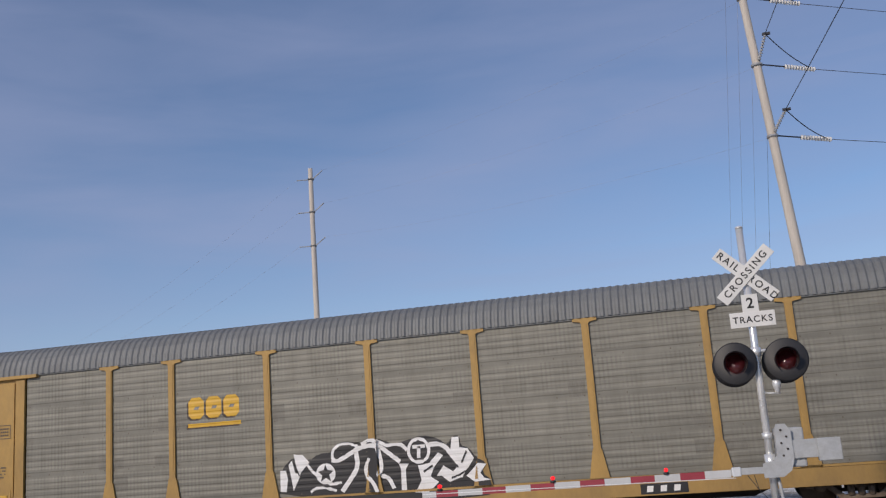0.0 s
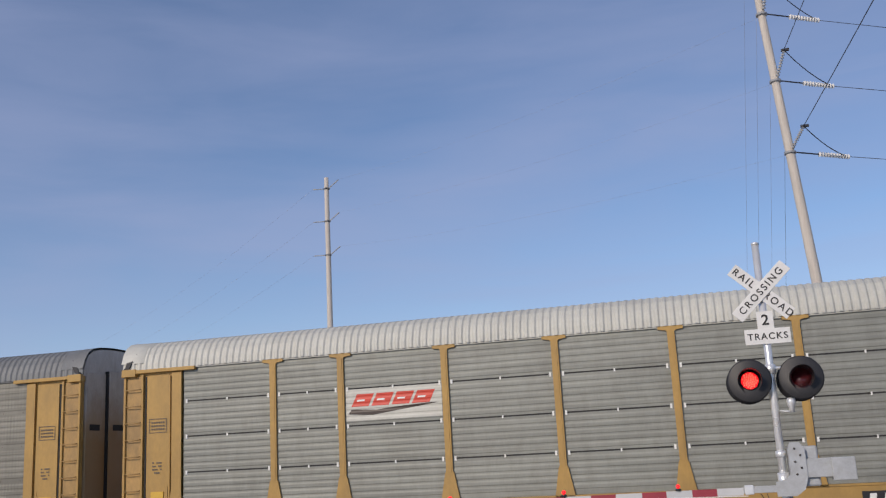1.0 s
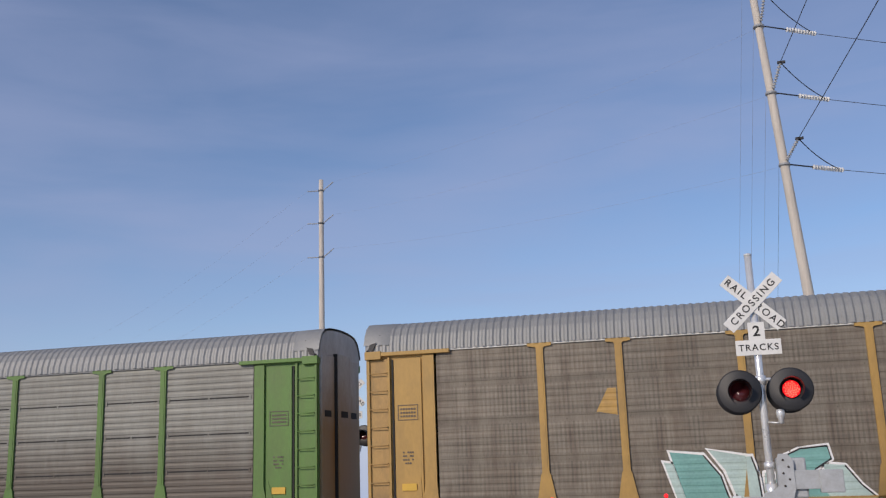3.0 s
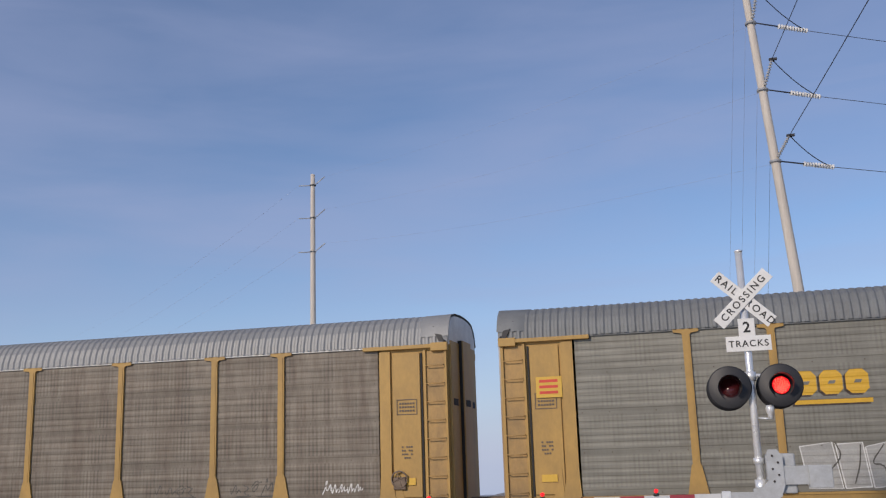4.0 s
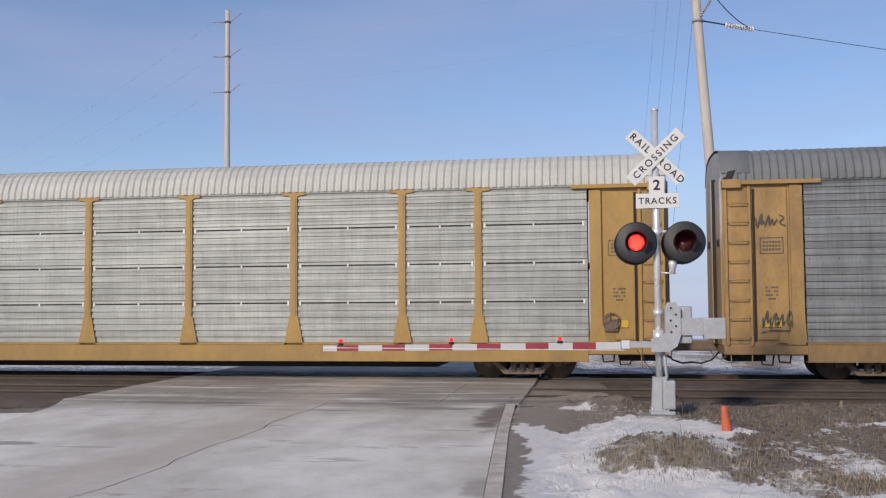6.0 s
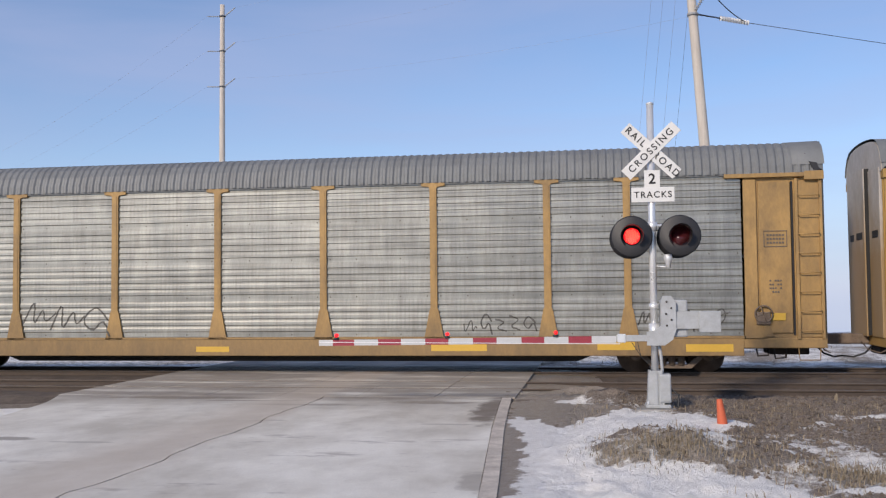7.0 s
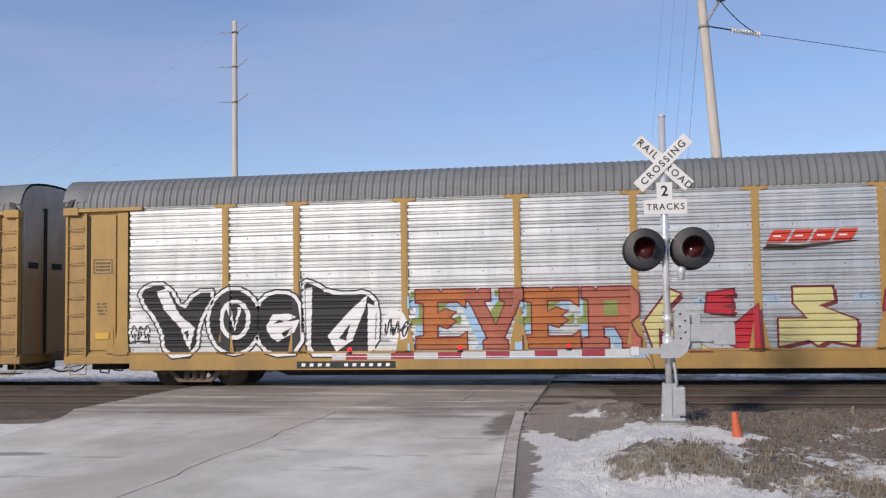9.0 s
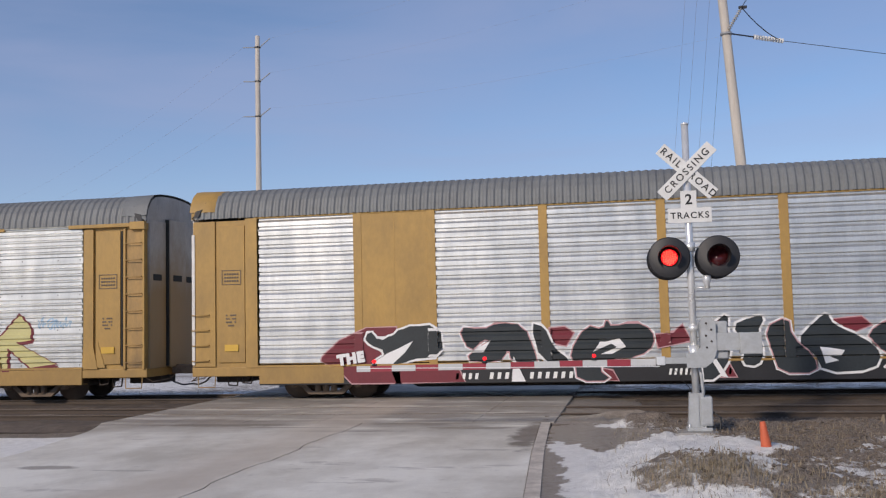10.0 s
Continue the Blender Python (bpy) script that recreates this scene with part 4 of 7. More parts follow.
# orange marker and its cable beside the mast
marker = thing("marker_post", "leaning faded orange plastic marker stub in the gravel", "marker", "", pose(1.86, 14.75, -0.02, 0, -6, 0))
part("post", lathe(bmesh.new(), [(0.0, -0.15), (0.082, -0.15), (0.075, 0.08), (0.043, 0.40), (0.038, 0.42), (0.0, 0.425)], 18), "cone", marker)
small = thing("stake", "short yellowish survey stake beside the track", "stake", "", pose(4.35, 18.55, -0.12, 4, 6, 0))
part("stake_post", lathe(bmesh.new(), [(0.0, -0.1), (0.06, -0.1), (0.05, 0.10), (0.02, 0.22), (0.0, 0.23)], 10), "straw", small)
cable = part("ground_cable", tubed([(1.25, 17.0, 0.35), (1.42, 16.98, 0.22), (1.40, 16.95, 0.02), (1.38, 16.9, -0.08)], 0.018, 6), "cable")
tagged(cable, "black cable looping from the signal base into the ground", "cable")


# ---------------------------------------------------------------- power line
def sagging(a, b, sag, n=16):
    a, b = Vector(a), Vector(b)
    return [a.lerp(b, k / n) - Vector((0, 0, sag * 4 * (k / n) * (1 - k / n))) for k in range(n + 1)]


def insulator_string(bm, a, b, discs, r):
    """A string of discs between two points."""
    a, b = Vector(a), Vector(b)
    d = (b - a).normalized()
    u = d.orthogonal().normalized()
    w = d.cross(u)
    rings = []
    step = (b - a).length / discs
    for k in range(discs):
        p = a.lerp(b, (k + 0.5) / discs)
        rings += [ring_of(bm, p + d * o * step, u, w, rr, 10) for o, rr in ((-0.45, 0.025), (-0.25, r), (0.05, r * 0.85), (0.4, 0.025))]
    for x, y in zip(rings, rings[1:]):
        for i in range(10):
            bm.faces.new((x[i], x[(i + 1) % 10], y[(i + 1) % 10], y[i]))


POLE_R_BASE, POLE_R_TOP = Vector((5.12, 40.0, -0.5)), Vector((3.55, 40.0, 24.0))
pole_r = thing("utility_pole", "tall leaning weathered pole with insulators and dead-ended wires", "utility pole", "power line poles")
part("shaft", tubed([POLE_R_BASE.lerp(POLE_R_TOP, k / 8) for k in range(9)], 0.245, 16, 0.58), "pole", pole_r)
ARMS = [(13.4, 14.25, 4.80), (16.55, 17.6, 4.45), (19.6, 20.75, 4.15)]
RIGHT_ENDS, TIP_ENDS = [], []
for z, z_tip, x_tip in ARMS:
    k = (z - POLE_R_BASE.z) / (POLE_R_TOP.z - POLE_R_BASE.z)
    px = POLE_R_BASE.lerp(POLE_R_TOP, k).x
    part("band", lathe(bmesh.new(), [(0.21, z - 0.05), (0.235, z - 0.05), (0.235, z + 0.05), (0.21, z + 0.05)], 14, (px, 40, 0)), "polymer", pole_r)
    d = Vector((0.866, 0.5, -0.045))
    a = Vector((px + 0.2, 40.0, z))
    part("tie_rod", tubed([a, a + d * 1.1], 0.03, 6), "wire", pole_r)
    bm = bmesh.new()
    insulator_string(bm, a + d * 1.1, a + d * 2.6, 11, 0.11)
    part("insulator_string", bm, "porcelain", pole_r, "string of pale insulator discs")
    RIGHT_ENDS.append(a + d * 2.6)
    tip = Vector((x_tip, 39.3, z_tip))
    bm = bmesh.new()
    insulator_string(bm, (px + 0.1, 39.8, z + 0.15), tip, 9, 0.085)
    part("post_insulator", bm, "polymer", pole_r, "grey angled post insulator")
    part("jumper", tubed(sagging(tip, a + d * 2.5, 0.18, 8), 0.02, 6), "wire", pole_r)
    part("clamp", boxed(tip.x - 0.12, tip.x + 0.2, tip.y - 0.06, tip.y + 0.06, tip.z - 0.05, tip.z + 0.05, bevel=0.01), "wire", pole_r)
    TIP_ENDS.append(tip)

POLE_L = Vector((-24.75, 61.3, -0.5))
pole_l = thing("utility_pole", "straight weathered pole with short angled insulators, beyond the train", "utility pole", "power line poles", pose(*POLE_L))
part("shaft", tubed([(0, 0, -1.2)] + [(0, 0, 2.3 * k) for k in range(10)] + [(0, 0, 22.4)], 0.25, 14, 0.62), "pole", pole_l)
L_ENDS = []
for z in (21.6, 19.2, 16.75):
    for sx, dz in ((1, 0.5), (-1, 0.0)):
        bm = bmesh.new()
        insulator_string(bm, (sx * 0.15, 0, z), (sx * 1.0, -0.2, z + dz), 6, 0.05)
        part("post_insulator", bm, "polymer", pole_l)
        part("band", lathe(bmesh.new(), [(0.2, z - 0.04), (0.225, z - 0.04), (0.225, z + 0.04), (0.2, z + 0.04)], 12), "polymer", pole_l)
    L_ENDS.append((POLE_L + Vector((1.0, -0.2, z + 0.5)), POLE_L + Vector((-1.0, -0.2, z))))


def wire(a, b, sag, r, material, label):
    tagged(part("power_wire", tubed(sagging(a, b, sag, 20), r, 5), material), label, "wire", "power line wires")


for k, (right, tip) in enumerate(zip(RIGHT_ENDS, TIP_ENDS)):
    wire(right, (95, 92.0, right.z + 0.4), 1.0, 0.014, "wire", "dark conductor running from the pole to the far line")
    wire(tip, tip + Vector((3.4, -38.5, 0.5)), 0.15, 0.016, "wire", "dark conductor passing high over the road verge")
for (a, b), right, (z, _, _) in zip(L_ENDS, RIGHT_ENDS, reversed(ARMS)):
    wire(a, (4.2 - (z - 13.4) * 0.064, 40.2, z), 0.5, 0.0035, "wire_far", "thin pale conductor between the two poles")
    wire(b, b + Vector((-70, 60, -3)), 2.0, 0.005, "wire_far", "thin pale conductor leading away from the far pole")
for k, (z, _, _) in enumerate(ARMS + [(22.5, 0, 0)]):
    px = POLE_R_BASE.lerp(POLE_R_TOP, (z + 0.5) / 24.5).x
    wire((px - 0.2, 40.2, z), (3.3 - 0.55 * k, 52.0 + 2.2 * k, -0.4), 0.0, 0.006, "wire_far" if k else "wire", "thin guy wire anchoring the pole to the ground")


# ---------------------------------------------------------------- train of covered car carriers
END, DOOR_EDGE = 13.62, 11.82
POSTS = [-9.06, -7.12, -4.28, -1.42, 1.42, 4.28, 7.12, 9.06]
Z0, Z1, SECTION = 0.94, 4.76, 0.955
FACE, POST_FACE = 1.535, 1.60


DEPTH = [0.045]                         # of the ribs on the car in hand
RIBS = [(0.13, 0.165, 5)]               # flat foot, pitch and count of the ribs in a section


def rib(z):
    """How far the pressed side sheet stands out at a height."""
    u = (z - Z0) % SECTION
    foot, pitch, _ = RIBS[0]
    if u < foot or z < Z0 + 0.02 or z > Z1 - 0.03:
        return 0.0
    p = ((u - foot) / pitch) % 1.0
    if p < 0.12:
        return DEPTH[0] * p / 0.12
    if p < 0.55:
        return DEPTH[0]
    return DEPTH[0] * max(0.0, 1 - (p - 0.55) / 0.25)


def rib_heights():
    zs = [Z0]
    foot, pitch, count = RIBS[0]
    for s in range(4):
        b = Z0 + s * SECTION + foot
        for k in range(count):
            for f in (0.0, 0.12, 0.55, 0.80):
                zs.append(b + (k + f) * pitch)
    return sorted({round(z, 4) for z in zs if Z0 <= z < Z1} | {Z1})


EDGES = [-DOOR_EDGE] + POSTS + [DOOR_EDGE]
SOLID = [()]                            # plain bays of the car in hand


def paint_heights():
    zs = rib_heights()
    return sorted({round(z, 4) for a, b in zip([0.40, 0.60, 0.80] + zs, [0.60, 0.80] + zs)
                   for z in np.linspace(a, b, max(2, int((b - a) / 0.03) + 1))})


def face_at(x, z):
    """Distance of the car's outer skin from its middle, at a place along the side."""
    if z < Z0:
        return 1.585
    if abs(x) > DOOR_EDGE:
        return 1.60
    if any(EDGES[k] < x < EDGES[k + 1] for k in SOLID[0]):
        return 1.588
    for p in POSTS:
        if abs(x - p) < (0.12 if z > 1.6 else 0.12 + 0.12 * (1.6 - z) / 0.66):
            return POST_FACE + 0.015
    return FACE + rib(z)


def paint(name, shapes, material, parent, layer=1, label=""):
    """Spray paint or lettering: closed (x, z) shapes laid on the ribbed side, posts included."""
    verts, faces = [], []
    lift = 0.0035 * layer
    heights = paint_heights()
    breaks = sorted([p + s * 0.12 for p in POSTS for s in (-1, 1)] + [DOOR_EDGE, -DOOR_EDGE])
    for poly in shapes:
        n = len(poly)
        zlo, zhi = min(p[1] for p in poly), max(p[1] for p in poly)
        zs = [zlo] + [z for z in heights if zlo < z < zhi] + [zhi]
        for za, zb in zip(zs, zs[1:]):
            if zb - za < 1e-4:
                continue
            zm = (za + zb) / 2
            cuts = []
            for i in range(n):
                (xa, pa), (xb, pb) = poly[i], poly[(i + 1) % n]
                if (pa <= zm) != (pb <= zm):
                    f = lambda z: xa + (xb - xa) * min(1, max(0, (z - pa) / (pb - pa)))
                    cuts.append((f(zm), f(za), f(zb)))
            cuts.sort()
            for l, r in zip(cuts[::2], cuts[1::2]):
                stops = [0.0] + sorted((b - l[0]) / (r[0] - l[0]) for b in breaks if l[0] < b < r[0]) + [1.0]
                for fa, fb in zip(stops, stops[1:]):
                    xm = l[0] + (r[0] - l[0]) * (fa + fb) / 2
                    k = len(verts)
                    for z, i in ((za, 1), (zb, 2)):
                        y = -face_at(xm, zm if abs(z - Z0) < 1e-3 and zm < Z0 else z) - lift
                        verts += [(l[i] + (r[i] - l[i]) * fa, y, z), (l[i] + (r[i] - l[i]) * fb, y, z)]
                    faces.append((k, k + 1, k + 3, k + 2))
    index, welded, where = {}, [], []
    for v in verts:
        key = tuple(round(c, 4) for c in v)
        if key not in index:
            index[key] = len(welded)
            welded.append(v)
        where.append(index[key])
    faces = [tuple(dict.fromkeys(where[i] for i in f)) for f in faces]
    me = bpy.data.meshes.new(name)
    me.from_pydata(welded, [], [f for f in faces if len(f) > 2])
    me.materials.append(M[material])
    ob = new(name, me)
    ob.parent = parent
    if label:
        ob["label"] = label
    return ob


def paint_each(name, shapes, material, parent, layer=1):
    """Marks that can be told apart: one part each."""
    for s in shapes:
        paint(name, [s], material, parent, layer)


def strokes(line, w, closed=False):
    """Short bars along a line of points."""
    out = []
    pts = list(line) + ([line[0]] if closed else [])
    for (xa, za), (xb, zb) in zip(pts, pts[1:]):
        d = Vector((xb - xa, zb - za))
        if d.length < 1e-4:
            continue
        d.normalize()
        e, s = d * w * 0.4, Vector((-d.y, d.x)) * w / 2
        a, b = Vector((xa, za)) - e, Vector((xb, zb)) + e
        out.append([tuple(a + s), tuple(b + s), tuple(b - s), tuple(a - s)])
    return out


def smooth(poly, times=2):
    """Rounds a closed shape by cutting its corners."""
    for _ in range(times):
        out = []
        for (xa, za), (xb, zb) in zip(poly, poly[1:] + poly[:1]):
            out += [(xa * 0.75 + xb * 0.25, za * 0.75 + zb * 0.25), (xa * 0.25 + xb * 0.75, za * 0.25 + zb * 0.75)]
        poly = out
    return poly


def grow(poly, w):
    """The shape, wider by w all round."""
    area = sum(xa * zb - xb * za for (xa, za), (xb, zb) in zip(poly, poly[1:] + poly[:1]))
    s = w if area > 0 else -w
    out = []
    for p, q, r in zip(poly[-1:] + poly[:-1], poly, poly[1:] + poly[:1]):
        a, b = Vector(q) - Vector(p), Vector(r) - Vector(q)
        if a.length < 1e-5 or b.length < 1e-5:
            continue
        n = Vector((a.y, -a.x)).normalized() + Vector((b.y, -b.x)).normalized()
        if n.length < 0.3:
            n = Vector((a.y, -a.x)).normalized() * 1.2
        k = min(1.6, 2 / max(0.2, n.length))
        out.append(tuple(Vector(q) + n.normalized() * s * k * min(1.0, 0.6 + n.length * 0.25)))
    return out


def ribbon(line, w):
    """One bar of even width along an open line."""
    l, r = [], []
    for i, p in enumerate(line):
        a, b = Vector(line[max(0, i - 1)]), Vector(line[min(len(line) - 1, i + 1)])
        d = (b - a)
        d = d.normalized() if d.length > 1e-5 else Vector((1, 0))
        n = Vector((-d.y, d.x)) * w / 2
        l.append(tuple(Vector(p) + n))
        r.append(tuple(Vector(p) - n))
    return l + r[::-1]


def rect(x0, x1, z0, z1, slant=0.0):
    return [(x0, z0), (x1, z0), (x1 + slant, z1), (x0 + slant, z1)]


def placed(glyph, x0, x1, z0, z1):
    return [(x0 + (x1 - x0) * u, z0 + (z1 - z0) * v) for u, v in glyph]


LOOPS = [
    [(0, .2), (.25, 1), (.35, .1), (.6, .8), (.7, .25), (1, .6)], [(0, .5), (.5, .95), (.8, .45), (.35, .05), (.1, .5), (1, .75)],
    [(0, .1), (.5, .9), (.2, .95), (.55, .15), (.9, .85), (1.05, .2)], [(.9, .55), (.4, 1), (.05, .5), (.5, .2), (.75, .6), (1.1, .0)],
    [(0, .6), (.2, .0), (.45, 1.05), (.7, .1), (.85, .5), (1.1, .35)], [(.1, .9), (.9, .7), (.2, .35), (1.0, .1)]]


def soften(line, times=2):
    """Rounds an open line."""
    for _ in range(times):
        out = [line[0]]
        for (xa, za), (xb, zb) in zip(line, line[1:]):
            out += [(xa * 0.75 + xb * 0.25, za * 0.75 + zb * 0.25), (xa * 0.25 + xb * 0.75, za * 0.25 + zb * 0.75)]
        line = out + [line[-1]]
    return line


def scrawl(x0, x1, z0, z1, w, seed, letters):
    """A thin hasty tag that cannot be read, leaning, its strokes partly joined."""
    rnd = random.Random(seed)
    out = []
    step, h = (x1 - x0) / letters, z1 - z0
    for k in range(letters):
        g = rnd.choice(LOOPS)
        a, lo = x0 + (k - 0.05) * step, z0 + rnd.uniform(-0.05, 0.12) * h
        b, hi = a + step * rnd.uniform(0.85, 1.15), z1 - rnd.uniform(-0.08, 0.25) * h
        line = [(x + 0.18 * (z - lo) + rnd.uniform(-0.06, 0.06) * step, z + rnd.uniform(-0.05, 0.05) * h) for x, z in placed(g, a, b, lo, hi)]
        out.append(ribbon(soften(line), w * rnd.uniform(0.7, 1.0)))
    if rnd.random() < 0.4:
        out.append(ribbon(soften([(x0, z0 - 0.03 * h), ((x0 + x1) / 2, z0 + 0.06 * h), (x1 + 0.1 * step, z0)]), w * 0.7))
    return out


FLAG = [[(.36, .22), (.02, .86), (.30, .98), (.44, .80), (.10, .84)], [(.30, .30), (.34, .05), (.44, .34)],
        [(.56, .02), (.52, .55), (.44, .60), (.50, 1.0), (1.0, .84), (.92, .46), (.66, .50), (.70, .0), (.56, .02)], [(.60, .84), (.66, .68), (.74, .82), (.80, .66), (.88, .78)]]


def flag_tag(x0, x1, z0, z1, w):
    """A small outlined arrow and flag in thin spray."""
    return [ribbon(placed(line, x0, x1, z0, z1), w) for line in FLAG]


# plain block letter shapes in a unit square, and loose ones for the wild pieces
BLOCK_E = [(0, 0), (1, 0), (1, .28), (.86, .18), (.42, .18), (.42, .40), (.62, .36), (.78, .46), (.66, .53), (.78, .62), (.58, .66), (.42, .60), (.42, .80), (.84, .80), (.98, .70), (.98, 1), (.55, 1), (.50, .95), (.45, 1), (0, 1), (0, .80), (.16, .78), (.16, .22), (0, .20)]
BLOCK_V = [(.30, 0), (.72, 0), (.72, .12), (.64, .16), (.94, .80), (1.02, .82), (1.02, 1), (.60, 1), (.60, .82), (.70, .78), (.52, .38), (.30, .80), (.42, .82), (.42, 1), (.25, 1), (.2, .94), (.15, 1), (-.02, 1), (-.02, .82), (.06, .80), (.38, .16), (.30, .12)]
BLOCK_R = [(0, 0), (.45, 0), (.45, .14), (.36, .16), (.36, .36), (.56, .36), (.70, .12), (.70, 0), (1, 0), (1, .16), (.94, .18), (.82, .42), (.98, .55), (.98, .88), (.86, 1), (.3, 1), (.25, .94), (.2, 1), (0, 1), (0, .82), (.12, .80), (.12, .16), (0, .14)]
HOLE_R = [(.38, .52), (.62, .52), (.62, .78), (.38, .78)]
ARROW_K = [(.14, 0), (.0, .45), (.40, 1.0), (.56, .92), (.27, .60), (.60, .60), (.58, .45), (.30, .42), (1.0, 0), (.62, 0), (.22, .36), (.22, 0)]
BLOCK_S = [(0, .04), (0, .48), (.38, .48), (.20, .75), (.20, 1.0), (.70, 1.0), (.72, .78), (.52, .70), (1.0, .45), (.98, .05), (.62, .13), (.50, .05), (.38, .14)]
WEDGE = [(0, .22), (.45, .36), (.97, .72), (1, .0), (.6, .02), (.3, .12)]
FIN = [(0.05, .62), (.10, .92), (.55, .98), (.55, .90), (.30, .84), (.52, .82), (.52, .74), (.30, .70), (.55, .66), (.5, .58)]
LOOP_R = [(.02, .0), (.02, .60), (.37, 1.02), (.56, .80), (.57, .53), (.32, .50), (1.0, .08), (.55, .02), (.17, .40), (.15, .0)]
WILD = [
    [(0, 0), (.30, -.05), (.42, .28), (.62, 0), (1, .04), (.82, .46), (1.02, .98), (.62, 1.05), (.50, .70), (.30, 1.02), (-.04, .90), (.20, .52)],
    [(.05, .1), (.4, -.08), (.95, .08), (1.04, .55), (.80, 1.0), (.35, 1.06), (.0, .85), (-.06, .4)],
    [(0, 0), (.24, .02), (.34, .42), (.50, .44), (.62, .0), (.96, -.04), (.90, .5), (1.06, 1.02), (.70, .96), (.60, .62), (.40, .64), (.34, 1.04), (-.02, 1.0), (.08, .5)],
    [(-.04, .06), (.9, -.06), (1.02, .26), (.40, .28), (.42, .40), (.92, .44), (.90, .62), (.40, .64), (.44, .78), (1.06, .80), (.96, 1.06), (.02, .98), (.10, .5)],
]




def number_bars(x0, x1, z, h, groups):
    """Plain slanted bars in place of a car's number."""
    total = sum(groups) + 1.2 * (len(groups) - 1)
    w = (x1 - x0) / total
    out, x = [], x0
    for g in groups:
        for _ in range(g):
            out.append(rect(x + w * 0.18, x + w * 0.64, z, z + h, h * 0.18))
            x += w
        x += 1.2 * w
    return out


def post_mesh(mate, flush):
    """Upright with a flared foot and a wide cap."""
    bm = bmesh.new()
    if flush:
        box(bm, -0.11, 0.11, -1.585, -1.46, 0.88, 4.78, bevel=0.008)
    else:
        slab(bm, [(-0.25, 0.88), (0.25, 0.88), (0.12, 1.58), (0.088, 1.64), (0.088, 4.66), (0.12, 4.70), (0.30, 4.725), (0.30, 4.80), (-0.30, 4.80), (-0.30, 4.725), (-0.12, 4.70), (-0.088, 4.66), (-0.088, 1.64), (-0.12, 1.58)], -POST_FACE, -1.46)
        box(bm, -0.05, 0.05, -POST_FACE - 0.012, -POST_FACE, 1.62, 4.66)
    me = bpy.data.meshes.new("post")
    bm.to_mesh(me)
    bm.free()
    me.materials.append(M[mate])
    return me


def panel_mesh(x0, x1, mate, depth, ribs):
    zs = rib_heights()
    verts, faces = [], []
    for z in zs:
        y = -FACE - rib(z)
        verts += [(x0, y, z), (x1, y, z)]
    for k in range(len(zs) - 1):
        faces.append((2 * k, 2 * k + 1, 2 * k + 3, 2 * k + 2))
    # returns at both edges give the sheet its thickness
    m = len(verts)
    for z in (Z0, Z1):
        verts += [(x0, -1.47, z), (x1, -1.47, z)]
    t = 2 * (len(zs) - 1)
    faces += [(0, m, m + 1, 1), (t, t + 1, m + 3, m + 2), (m, m + 2, m + 3, m + 1)]
    me = bpy.data.meshes.new("side_panel")
    me.from_pydata(verts, [], faces)
    me.materials.append(M[mate])
    return me


def roof_mesh(mate):
    """Arched roof of narrow cross ribs."""
    arc = [(1.60, 4.80), (1.585, 4.98), (1.50, 5.22), (1.36, 5.42), (1.14, 5.56), (0.8, 5.62), (0.4, 5.65), (0.0, 5.66)]
    arc = arc + [(-y, z) for y, z in reversed(arc[:-1])]
    xs, x, k = [], -END + 0.05, 0
    pitch = 0.19
    while x < END - 0.05:
        for f, up in ((0.0, 0), (0.22, 1), (0.5, 1), (0.72, 0)):
            xs.append((x + f * pitch, up))
        x += pitch
    verts, faces = [], []
    n = len(arc)
    for x, up in xs:
        s = 1 + 0.03 * up / 1.6
        verts += [(x, y * s, 4.80 + (z - 4.80) * (1 + 0.014 * up) + 0.003 * up) for y, z in arc]
    for i in range(len(xs) - 1):
        for j in range(n - 1):
            a = i * n + j
            faces.append((a, a + n, a + n + 1, a + 1))
    me = bpy.data.meshes.new("roof")
    me.from_pydata(verts, [], faces)
    me.materials.append(M[mate])
    return me


CACHE = {}


def cached(kind, fn, *key):
    k = (kind, *key)
    if k not in CACHE:
        CACHE[k] = fn(*key)
    return CACHE[k]


def wheelset_mesh():
    bm = bmesh.new()
    lathe(bm, [(0.0, -0.86), (0.08, -0.86), (0.08, -0.79), (0.42, -0.79), (0.425, -0.68), (0.45, -0.67), (0.45, -0.65), (0.36, -0.66), (0.10, -0.70), (0.085, -0.6),
               (0.085, 0.6), (0.10, 0.70), (0.36, 0.66), (0.45, 0.65), (0.45, 0.67), (0.425, 0.68), (0.42, 0.79), (0.08, 0.79), (0.08, 0.86), (0.0, 0.86)], 28, (0, 0, 0), "Y")
    me = bpy.data.meshes.new("wheelset")
    bm.to_mesh(me)
    bm.free()
    me.materials.append(M["wheel"])
    return me


